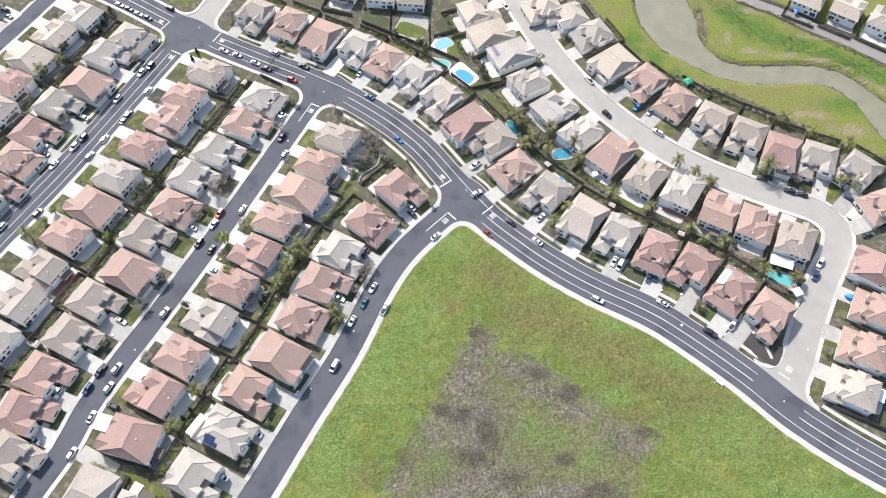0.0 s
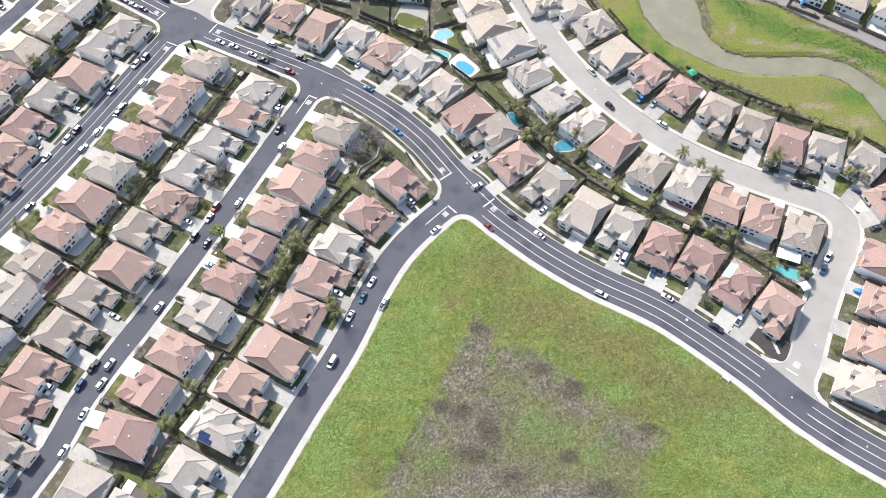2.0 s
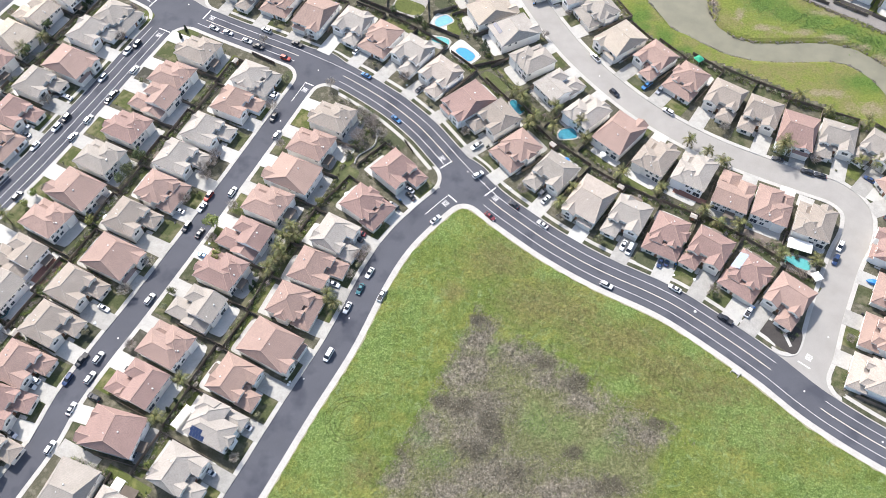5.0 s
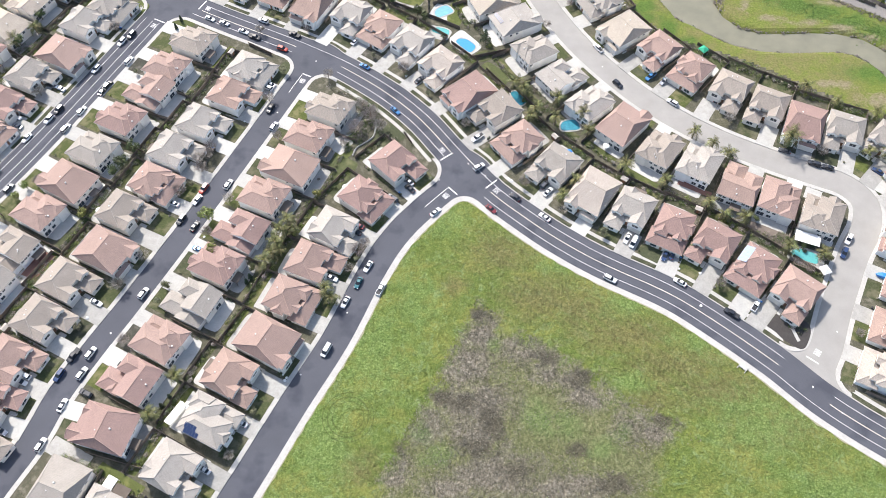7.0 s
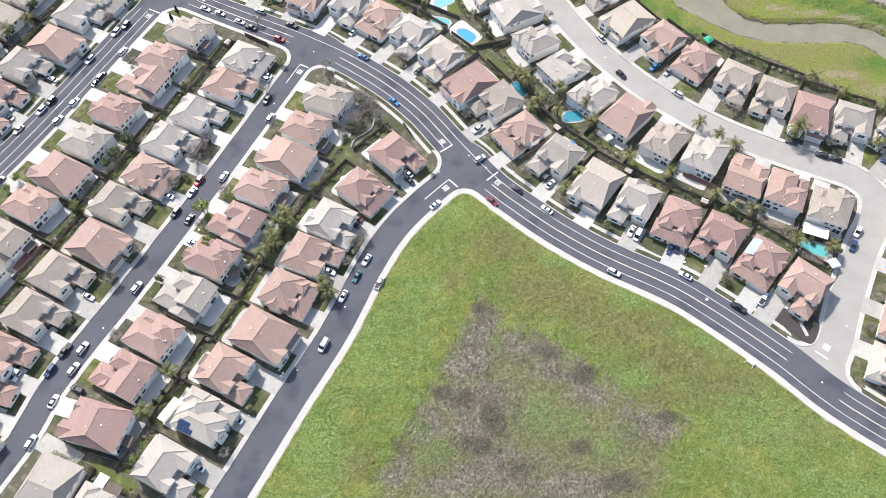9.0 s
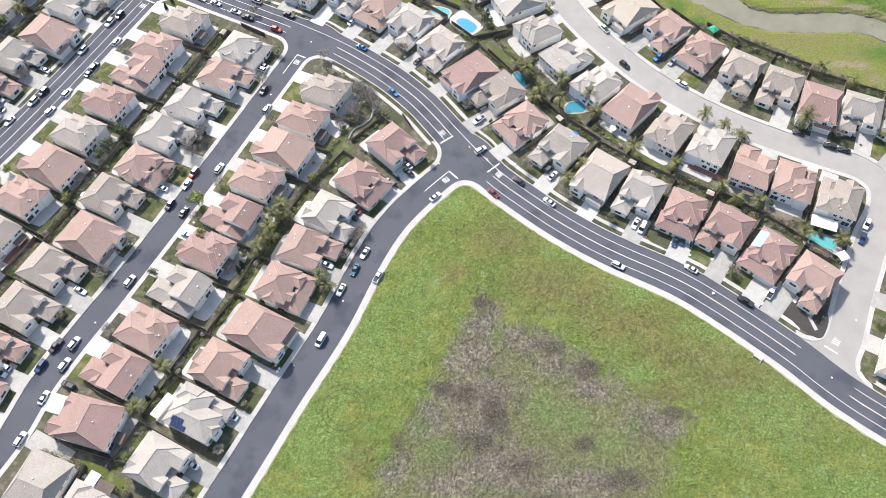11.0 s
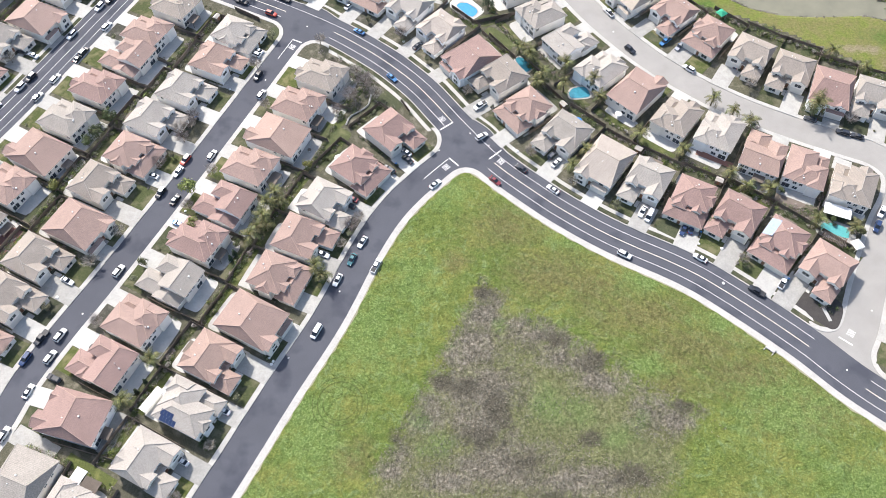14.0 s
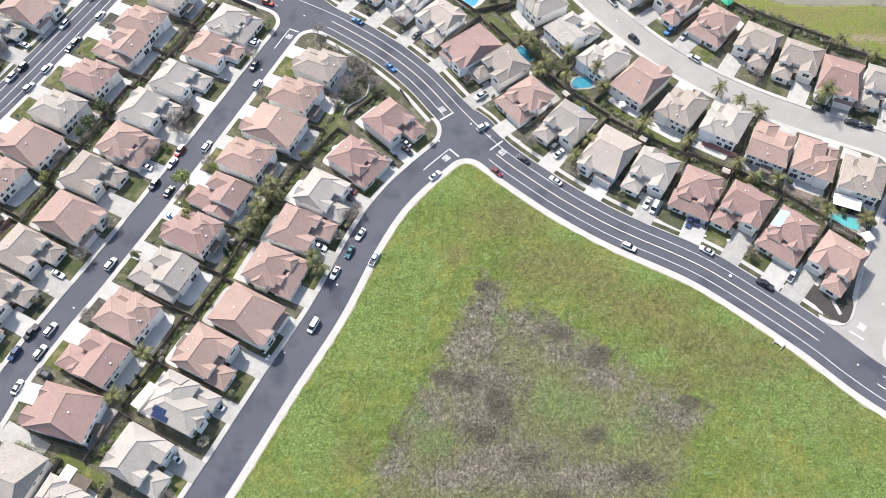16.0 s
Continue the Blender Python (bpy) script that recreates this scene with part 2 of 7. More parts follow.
def bank_material():
    """Rough creek-bank grass: yellow-green, rank green strips, and worn strips of bare earth."""
    m, tree, bsdf = shader("bank_grass")
    geo = tree.nodes.new("ShaderNodeNewGeometry")
    xyz = tree.nodes.new("ShaderNodeSeparateXYZ")
    tree.links.new(geo.outputs["Position"], xyz.inputs[0])
    mid, fine = noise_of(tree, 0.16, 6, 0.7), noise_of(tree, 1.2, 6, 0.78)
    rag = maths(tree, "ADD", maths(tree, "MULTIPLY_ADD", mid, 3.0, -1.5), maths(tree, "MULTIPLY_ADD", fine, 1.2, -0.6))
    broad = noise_of(tree, 0.07, 4, 0.6)
    fresh = ramp(tree, fine, (0.3, (0.085, 0.105, 0.022)), (0.5, (0.145, 0.175, 0.038)), (0.7, (0.21, 0.24, 0.065)))
    olive = ramp(tree, fine, (0.3, (0.105, 0.103, 0.036)), (0.5, (0.17, 0.162, 0.062)), (0.7, (0.235, 0.215, 0.095)))
    col = blend(tree, ramp(tree, maths(tree, "MULTIPLY_ADD", mid, 0.5, maths(tree, "MULTIPLY", broad, 0.5)), (0.44, (0, 0, 0)), (0.56, (1, 1, 1))), fresh, olive)
    rank = ramp(tree, fine, (0.3, (0.038, 0.078, 0.014)), (0.7, (0.128, 0.2, 0.044)))
    earth = ramp(tree, fine, (0.3, (0.13, 0.105, 0.065)), (0.7, (0.33, 0.28, 0.19)))
    for blobs, other, top, rise in ((RANK, rank, 0.95, 0.4), (EARTH, earth, 0.85, 0.28)):
        f = maths(tree, "ADD", patch_field(tree, xyz, blobs), rag)
        col = blend(tree, ramp(tree, maths(tree, "MULTIPLY_ADD", f, 0.5, rise), (0.3, (0, 0, 0)), (0.7, (top, top, top))), col, other)
    tree.links.new(col, bsdf.inputs["Base Color"])
    bsdf.inputs["Roughness"].default_value = 0.95
    bsdf.inputs["Specular IOR Level"].default_value = 0.15
    relief(tree, bsdf, fine, 1.0, 0.4)
    return m


def glossy(name, base, rough=0.08, metal=0.0, coat=0.0, bump=0.0, grain_scale=1.5):
    m, tree, bsdf = shader(name)
    bsdf.inputs["Base Color"].default_value = (*base, 1)
    bsdf.inputs["Roughness"].default_value = rough
    bsdf.inputs["Metallic"].default_value = metal
    bsdf.inputs["Coat Weight"].default_value = coat
    grain = noise_of(tree, grain_scale, 4)
    tree.links.new(ramp(tree, grain, (0.3, scaled(base, 0.85)), (0.7, scaled(base, 1.12))), bsdf.inputs["Base Color"])
    if bump:
        relief(tree, bsdf, grain, bump, 0.05)
    return m


def sealed_asphalt():
    """Resurfaced asphalt: fine grain, faint wear and some darker patches of sealer."""
    m = surface("asphalt", (0.083, 0.086, 0.1), 0.9, 0.18, 0.07, 5.0, 0.2, spec=0.25)
    tree = m.node_tree
    bsdf = tree.nodes["Principled BSDF"]
    col = bsdf.inputs["Base Color"].links[0].from_socket
    patchy = ramp(tree, noise_of(tree, 0.11, 3, 0.5), (0.53, (0, 0, 0)), (0.68, (0.75, 0.75, 0.75)))
    tree.links.new(blend(tree, patchy, col, (0.05, 0.053, 0.068)), bsdf.inputs["Base Color"])
    return m


ASPHALT = sealed_asphalt()
OLD_ASPHALT = surface("worn_asphalt", (0.29, 0.277, 0.256), 0.9, 0.16, 0.14, 5.0, 0.2)
CONCRETE = surface("concrete", (0.435, 0.425, 0.395), 0.9, 0.2, 0.35, 2.0, 0.2, each=0.14)
# aged concrete; also the darker tone painted on drives that face away from the sun
OLD_SHADED_CONCRETE = surface("old_shaded_concrete", (0.335, 0.325, 0.3), 0.9, 0.24, 0.4, 2.0, 0.2, each=0.14)
GREEN_LAWN = turf("green_lawn_grass", (0.046, 0.058, 0.018), (0.115, 0.132, 0.044), (0.165, 0.166, 0.062), 0.54, 0.2)
SIDEWALK = surface("sidewalk_concrete", (0.415, 0.4, 0.37), 0.9, 0.2, 0.25, 2.0, 0.2)
PAINT = surface("road_paint", (0.66, 0.65, 0.63), 0.7, 0.12, 0.6, 6.0, 0.0)
YELLOW = surface("yellow_road_paint", (0.66, 0.62, 0.52), 0.7, 0.12, 0.6, 6.0, 0.0)
SOIL = turf("yard_soil", (0.04, 0.042, 0.026), (0.118, 0.11, 0.077), (0.165, 0.15, 0.114), 0.5, 0.35)
MULCH = surface("dark_mulch", (0.05, 0.045, 0.042), 0.95, 0.3, 0.5, 4.0, 0.8)
GRAVEL = surface("levee_gravel", (0.21, 0.195, 0.18), 0.95, 0.3, 0.12, 2.0, 0.6)
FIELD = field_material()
BANK = bank_material()
LAWN = turf("lawn_grass", (0.034, 0.044, 0.015), (0.09, 0.104, 0.038), (0.145, 0.133, 0.073), 0.46, 0.25)
CREEK = glossy("creek_water", (0.19, 0.18, 0.125), 0.3, bump=0.03, grain_scale=0.12)
POOL_BLUE = glossy("pool_water_blue", (0.05, 0.27, 0.46), 0.05, bump=0.1)
POOL_PALE = glossy("pool_water_pale", (0.16, 0.38, 0.47), 0.05, bump=0.1)
POOL_TEAL = glossy("pool_water_teal", (0.05, 0.23, 0.3), 0.05, bump=0.1)
POOL_GREEN = glossy("pool_water_turquoise", (0.1, 0.36, 0.35), 0.05, bump=0.1)
ROOFS = {
    "terracotta": (roof_tiles("terracotta_tile", (0.306, 0.212, 0.178)), roof_tiles("rose_tile", (0.28, 0.185, 0.16)), roof_tiles("orange_tile", (0.326, 0.228, 0.187))),
    "grey": (roof_tiles("grey_tile", (0.3, 0.27, 0.236)), roof_tiles("brown_grey_tile", (0.292, 0.25, 0.211)), roof_tiles("pale_grey_tile", (0.345, 0.314, 0.278))),
    "tan": (roof_tiles("tan_tile", (0.385, 0.33, 0.268)), roof_tiles("sand_tile", (0.4, 0.34, 0.28)), roof_tiles("pale_grey_tile", (0.38, 0.33, 0.285))),
}
CAPS = {"terracotta": surface("terracotta_cap", (0.41, 0.29, 0.24), 0.8, 0.2, 0.5, 4.0), "grey": surface("grey_cap", (0.38, 0.345, 0.305), 0.8, 0.2, 0.5, 4.0),
        "tan": surface("tan_cap", (0.47, 0.405, 0.335), 0.8, 0.2, 0.5, 4.0)}
STUCCO = (surface("white_stucco", (0.87, 0.86, 0.84), 0.9, 0.08, 0.3, 8.0, 0.2), surface("cream_stucco", (0.85, 0.82, 0.77), 0.9, 0.08, 0.3, 8.0, 0.2),
          surface("beige_stucco", (0.8, 0.755, 0.69), 0.9, 0.08, 0.3, 8.0, 0.2))
FASCIA = surface("fascia_paint", (0.72, 0.69, 0.65), 0.7, 0.1, 0.5, 6.0, 0.1)
TRIM = surface("white_trim", (0.76, 0.75, 0.72), 0.7, 0.06, 0.5, 6.0, 0.1)
DOOR_PAINT = surface("garage_door_paint", (0.66, 0.63, 0.58), 0.6, 0.06, 0.5, 6.0, 0.1)
DOOR_WOOD = surface("door_wood", (0.2, 0.1, 0.06), 0.6, 0.2, 1.0, 8.0, 0.2)
GLASS = glossy("window_glass", (0.055, 0.062, 0.072), 0.08)
FENCE_WOOD = surface("weathered_fence_wood", (0.15, 0.122, 0.1), 0.9, 0.3, 0.3, 5.0, 0.4, each=0.25)
METAL = surface("vent_metal", (0.7, 0.68, 0.66), 0.5, 0.1, 1.0, 6.0, 0.0)
SOLAR = glossy("solar_cells", (0.03, 0.045, 0.1), 0.12)
SOLAR_PALE = glossy("solar_cells_pale", (0.3, 0.38, 0.5), 0.2)
RUBBER = surface("tyre_rubber", (0.03, 0.03, 0.032), 0.8, 0.1, 1.0, 8.0, 0.0)
CAR_GLASS = glossy("car_glass", (0.02, 0.024, 0.03), 0.05)
LAMP_GLASS = glossy("headlight_glass", (0.75, 0.76, 0.78), 0.15)
TAIL_GLASS = glossy("taillight_glass", (0.4, 0.03, 0.03), 0.15)
PLASTIC = surface("black_plastic", (0.035, 0.035, 0.038), 0.6, 0.1, 1.0, 8.0, 0.0)
CAR_PAINT = {n: glossy("car_paint_" + n, c, 0.25, me, 0.7) for n, c, me in (
    ("white", (0.78, 0.78, 0.77), 0.0), ("silver", (0.5, 0.51, 0.53), 0.6), ("black", (0.025, 0.027, 0.032), 0.0), ("graphite", (0.1, 0.105, 0.115), 0.4),
    ("red", (0.42, 0.06, 0.04), 0.0), ("maroon", (0.2, 0.035, 0.04), 0.0), ("blue", (0.06, 0.2, 0.42), 0.1), ("navy", (0.03, 0.055, 0.13), 0.1), ("teal", (0.03, 0.13, 0.15), 0.1))}
LEAF = foliage("green_leaves", (0.025, 0.04, 0.012), (0.105, 0.135, 0.038))
LEAF_YELLOW = foliage("yellow_green_leaves", (0.08, 0.1, 0.02), (0.26, 0.28, 0.07))
LEAF_DARK = foliage("dark_needles", (0.012, 0.024, 0.01), (0.05, 0.075, 0.03))
LEAF_GREY = foliage("grey_green_leaves", (0.08, 0.085, 0.045), (0.25, 0.25, 0.14))
TWIG = foliage("bare_twigs", (0.16, 0.135, 0.115), (0.42, 0.375, 0.335))
FROND = foliage("palm_fronds", (0.046, 0.054, 0.016), (0.225, 0.215, 0.07))
BARK = surface("bark", (0.16, 0.125, 0.095), 0.95, 0.3, 1.0, 6.0, 0.6)
GRASS_BLADE = foliage("field_blades", (0.15, 0.2, 0.05), (0.3, 0.35, 0.11))
DRY_BLADE = foliage("dry_stalks", (0.11, 0.095, 0.073), (0.37, 0.325, 0.26))
LEAF_LUSH = foliage("lush_weeds", (0.075, 0.13, 0.026), (0.19, 0.28, 0.07))
DIRT = surface("bare_earth", (0.27, 0.255, 0.17), 0.95, 0.3, 0.3, 2.0, 0.5)
BRICK = surface("red_brick_paving", (0.24, 0.125, 0.1), 0.9, 0.25, 0.5, 5.0, 0.4)
GREEN_CANVAS = surface("green_canvas", (0.03, 0.3, 0.17), 0.8, 0.08, 1.0, 6.0, 0.1)
TARP = glossy("blue_tarp", (0.03, 0.2, 0.55), 0.4)
CANVAS = surface("white_canvas", (0.75, 0.74, 0.71), 0.8, 0.06, 1.0, 6.0, 0.1)


# ---------------------------------------------------------------- mesh helpers
def mesh_of(name, bm, *mats):
    me = bpy.data.meshes.new(name)
    bm.to_mesh(me)
    bm.free()
    for m in mats:
        me.materials.append(m)
    return me


def part(name, bm, material, parent, label=""):
    """One mesh object under a thing or a part; bm may be a mesh that is shared."""
    if isinstance(bm, bpy.types.Mesh):
        me = bm
    else:
        mats = material if isinstance(material, (tuple, list)) else (material,)
        me = mesh_of(name, bm, *mats)
    ob = new(name, me)
    ob.parent = parent
    return tagged(ob, label)


def box(bm, x0, x1, y0, y1, z0, z1, mi=0, bevel=0.0):
    x0, x1, y0, y1 = min(x0, x1), max(x0, x1), min(y0, y1), max(y0, y1)
    v = [bm.verts.new(p) for p in ((x0, y0, z0), (x1, y0, z0), (x1, y1, z0), (x0, y1, z0), (x0, y0, z1), (x1, y0, z1), (x1, y1, z1), (x0, y1, z1))]
    fs = [bm.faces.new([v[i] for i in q]) for q in ((3, 2, 1, 0), (4, 5, 6, 7), (0, 1, 5, 4), (1, 2, 6, 5), (2, 3, 7, 6), (3, 0, 4, 7))]
    for f in fs:
        f.material_index = mi
    if bevel:
        es = list({e for f in fs for e in f.edges})
        bmesh.ops.bevel(bm, geom=es, offset=bevel, segments=1, affect="EDGES", profile=0.5)
    return fs


def bar(bm, a, b, r, sides=4, r2=None, mi=0):
    """A straight tapered stick from a to b."""
    a, b = Vector(a), Vector(b)
    q = (b - a).to_track_quat("Z", "Y")
    r2 = r if r2 is None else r2
    rings = []
    for p, rr in ((a, r), (b, r2)):
        rings.append([bm.verts.new(p + q @ Vector((rr * math.cos(2 * math.pi * k / sides), rr * math.sin(2 * math.pi * k / sides), 0))) for k in range(sides)])
    for k in range(sides):
        bm.faces.new((rings[0][k], rings[0][(k + 1) % sides], rings[1][(k + 1) % sides], rings[1][k])).material_index = mi
    bm.faces.new(rings[1]).material_index = mi
    bm.faces.new(rings[0][::-1]).material_index = mi


def thing(name, m, label, category, group="", kind=""):
    ob = new(name)
    ob.matrix_basis = m
    ob.empty_display_size = 0.5
    return tagged(ob, label, category, group, kind)


# ---------------------------------------------------------------- the plan of the streets
def curve_through(pts, step=3.0):
    """A smooth line through a few points of the plan."""
    p = [np.array(q, float) for q in pts]
    p = [2 * p[0] - p[1], *p, 2 * p[-1] - p[-2]]
    out = []
    for a, b, c, d in zip(p, p[1:], p[2:], p[3:]):
        n = max(2, int(np.linalg.norm(c - b) / step))
        for k in range(n):
            t = k / n
            out.append(0.5 * (2 * b + (c - a) * t + (2 * a - 5 * b + 4 * c - d) * t * t + (3 * b - a - 3 * c + d) * t ** 3))
    return np.array([*out, p[-2]])


ROADS = {
    "M": (curve_through([(-215, 331), (-176, 311), (-150, 296.5), (-124, 280), (-98, 265.7), (-71.1, 252.4), (-59.4, 246.4), (-41, 235.7), (-24.4, 223.4), (-16.4, 216.2), (-7, 206), (2.5, 192.8), (16.4, 174.8), (31.6, 160.7),
                         (43.1, 151.5), (57, 142.3), (77.7, 131), (91.2, 121), (109, 105.6), (124.9, 89.9), (149.3, 72.3), (200, 42), (300, -10)]), 6.3),
    "A": (curve_through([(-251, 21), (-192, 133), (-172.2, 169.8), (-155.4, 200.7), (-128, 257), (-119, 275)]), 6.0),
    "B": (curve_through([(-158, 20), (-137.4, 62.9), (-129.5, 79), (-124.3, 95), (-115.2, 113.6), (-109.6, 124), (-92.6, 158.2), (-74.3, 197.1), (-56, 236), (-51, 243)]), 4.2),
    "C": (curve_through([(-85, 20.5), (-62.4, 63.3), (-48.6, 90.5), (-36.1, 114), (-25.8, 138.4), (-17.9, 153.2), (-8.7, 164.7), (4.2, 177.6), (11, 183)]), 4.9),
    "D": (curve_through([(15, 345), (34.5, 297.2), (47, 268), (59, 246), (75.5, 224.5), (91, 209.5), (107, 198), (125, 188.3), (141, 181), (151, 176.2), (156.5, 168), (154, 157.5), (147, 147), (141.4, 137), (133.8, 122.6), (127.5, 109.5), (122, 102)]), 5.2),
    "E": (curve_through([(-117, 274), (-108, 297), (-92, 335)]), 5.0),
    "F": (curve_through([(-262, 165), (-201.6, 274.8), (-190, 297), (-165, 340)]), 4.2),
}
CREEK_LINE = [(101, 335, 12), (103.4, 310, 12), (104.3, 297.5, 12.2), (106, 285, 13.2), (109.3, 271.5, 10.2), (116, 261.8, 6.4), (124.3, 254.4, 5.2), (134.3, 250.6, 4.9), (145.6, 250, 5.2), (157, 250.4, 5.3), (167, 250.3, 5.0), (175.4, 247.6, 5.0), (181, 243, 5.0), (186, 236.7, 5.0), (189.6, 230, 5.8), (194, 219, 7), (206, 200, 6)]


def near_line(line, pts):
    """Distance, side (+ to the left), tangent and run along the line for each point."""
    pts = np.atleast_2d(np.asarray(pts, float))
    best = np.full(len(pts), 1e9)
    side, run = np.zeros(len(pts)), np.zeros(len(pts))
    tan = np.zeros((len(pts), 2))
    s = 0.0
    for a, b in zip(line, line[1:]):
        ab = b - a
        length = np.hypot(*ab)
        ap = pts - a
        u = np.clip(ap @ ab / length ** 2, 0, 1)
        d = np.hypot(ap[:, 0] - u * ab[0], ap[:, 1] - u * ab[1])
        hit = d < best
        best[hit] = d[hit]
        side[hit] = np.sign(ab[0] * ap[hit, 1] - ab[1] * ap[hit, 0])
        run[hit] = s + u[hit] * length
        tan[hit] = ab / length
        s += length
    return best, side, tan, run


def fillet(a, b, r=7.5):
    return np.maximum(r, np.minimum(a, b)) - np.hypot(np.maximum(r - a, 0), np.maximum(r - b, 0))


def street_distance(pts):
    """Metres from the kerb: positive in the blocks, negative on the carriageway."""
    d = {k: near_line(line, pts)[0] - half for k, (line, half) in ROADS.items()}
    dark = d["M"]
    for k in "ABC":
        dark = fillet(dark, d[k])
    dark = np.minimum(dark, d["F"])
    return fillet(fillet(dark, d["D"]), d["E"]), dark, d


CELL = 1.5
gx, gy = np.arange(-228, 225, CELL), np.arange(24, 330, CELL)
GX, GY = np.meshgrid(gx, gy, indexing="ij")
NODES = np.stack([GX.ravel(), GY.ravel()], 1)
ALL_D, DARK_D, EACH_D = (street_distance(NODES))
M_SIDE = near_line(ROADS["M"][0], NODES)[1]
C_SIDE = near_line(ROADS["C"][0], NODES)[1]
A_SIDE = near_line(ROADS["A"][0], NODES)[1]
creek_d = np.full(len(NODES), 1e9)
for (x0, y0, r0), (x1, y1, r1) in zip(CREEK_LINE, CREEK_LINE[1:]):
    ab = np.array((x1 - x0, y1 - y0), float)
    u = np.clip((NODES - (x0, y0)) @ ab / (ab @ ab), 0, 1)
    creek_d = np.minimum(creek_d, np.hypot(NODES[:, 0] - x0 - u * ab[0], NODES[:, 1] - y0 - u * ab[1]) - (r0 + (r1 - r0) * u))
SHAPE = GX.shape


def region(name, fields, z, mats, label, category, depth=0.0, where=None):
    """A level surface wherever all the fields are positive, cut true along their zero lines, with a drop of that depth round its edge."""
    f = np.stack([np.asarray(v).reshape(SHAPE) for v in fields], -1)
    verts, faces, index = [], [], {}

    def vid(p):
        key = (round(p[0], 3), round(p[1], 3))
        if key not in index:
            index[key] = len(verts)
            verts.append((p[0], p[1], z))
        return index[key]

    pos = (f > 0).all(-1)
    corner = [pos[:-1, :-1], pos[1:, :-1], pos[1:, 1:], pos[:-1, 1:]]
    lo = np.stack([f[:-1, :-1], f[1:, :-1], f[1:, 1:], f[:-1, 1:]]).max(0)
    some = (lo > 0).all(-1)
    if where is not None:
        w = np.asarray(where).reshape(SHAPE)
        some &= w[:-1, :-1]
    for i, j in zip(*np.nonzero(some)):
        quad = [(gx[a], gy[b], *f[a, b]) for a, b in ((i, j), (i + 1, j), (i + 1, j + 1), (i, j + 1))]
        if not all(c[i, j] for c in corner):
            for k in range(f.shape[-1]):
                out = []
                for p, q in zip(quad, quad[1:] + quad[:1]):
                    a, b = p[2 + k], q[2 + k]
                    if a > 0:
                        out.append(p)
                    if (a > 0) != (b > 0):
                        t = a / (a - b)
                        out.append(tuple(m + (n - m) * t for m, n in zip(p, q)))
                quad = out
                if len(quad) < 3:
                    break
        if len(quad) < 3:
            continue
        ids = []
        for p in quad:
            v = vid(p)
            if v not in ids:
                ids.append(v)
        if len(ids) >= 3:
            faces.append(ids)
    if depth:
        edges = {}
        for q in faces:
            for a, b in zip(q, q[1:] + q[:1]):
                edges[(a, b)] = True
        low = {}
        for a, b in list(edges):
            if (b, a) not in edges:
                for v in (a, b):
                    if v not in low:
                        low[v] = len(verts)
                        verts.append((verts[v][0], verts[v][1], z - depth))
                faces.append([b, a, low[a], low[b]])
    me = bpy.data.meshes.new(name)
    me.from_pydata(verts, [], faces)
    for m in mats:
        me.materials.append(m)
    return tagged(new(name, me), label, category, kind="structure")


# the land: one sheet, low under the streets, dug out by the creek, uneven in the field
IN_FIELD = (M_SIDE < 0) & (C_SIDE < 0) & (NODES[:, 0] > -110)
BEYOND = near_line(curve_through([(30, 345), (68, 296), (81, 270), (91.5, 257.5), (99.5, 251), (117.8, 241.9), (130.3, 235.5), (144.4, 226.4), (156, 219), (167.3, 211.6), (184, 203), (260, 170)]), NODES)[1] > 0
swell = np.array([noise.noise((x * 0.05, y * 0.05, 3.0)) * 0.5 + noise.noise((x * 0.3, y * 0.3, 7.0)) * 0.16 for x, y in NODES])
land = np.where(ALL_D > 0.9, 0.1, -0.35)
land = np.where(IN_FIELD & (ALL_D > 2.6), 0.12 + (swell + 0.25) * np.clip((ALL_D - 2.6) / 9, 0, 1), land)
land = np.where(BEYOND & (creek_d < 40), 0.1 - 1.9 * np.clip((2.2 - creek_d) / 3.2, 0, 1) + swell * 0.5 * np.clip(creek_d / 6, 0, 1), land)
nx, ny = SHAPE
verts = [(x, y, z) for (x, y), z in zip(NODES, land)]
faces, zone = [], []
fz, bz = IN_FIELD.reshape(SHAPE), BEYOND.reshape(SHAPE)
for i in range(nx - 1):
    for j in range(ny - 1):
        faces.append((i * ny + j, (i + 1) * ny + j, (i + 1) * ny + j + 1, i * ny + j + 1))
        zone.append(1 if fz[i, j] else 2 if bz[i, j] else 0)
FAR = 2500.0
ring = [i * ny for i in range(nx)], [(nx - 1) * ny + j for j in range(ny)], [i * ny + ny - 1 for i in range(nx - 1, -1, -1)], [j for j in range(ny - 1, -1, -1)]
corners = ((-FAR, -FAR), (FAR, -FAR), (FAR, FAR), (-FAR, FAR))
cid = []
for x, y in corners:
    cid.append(len(verts))
    verts.append((x, y, 0.0))
for k, edge in enumerate(ring):
    for a, b in zip(edge, edge[1:]):
        faces.append((b, a, cid[k]))
        zone.append((1, 2, 0, 0)[k])
    faces.append((edge[-1], cid[k], cid[(k + 1) % 4]))
    zone.append((1, 2, 0, 0)[k])
me = bpy.data.meshes.new("ground")
me.from_pydata(verts, [], faces)
for m in (SOIL, FIELD, BANK):
    me.materials.append(m)
me.polygons.foreach_set("material_index", zone)
me.update()
tagged(new("ground", me), "open ground of soil, spring grass and creek banks", "ground", kind="structure")

wet = bpy.data.meshes.new("water")
wet.from_pydata([(70, 130, -1.05), (240, 130, -1.05), (240, 345, -1.05), (70, 345, -1.05)], [], [(0, 1, 2, 3)])
wet.materials.append(CREEK)
tagged(new("water", wet), "murky grey-brown water of a winding creek", "creek", kind="structure")

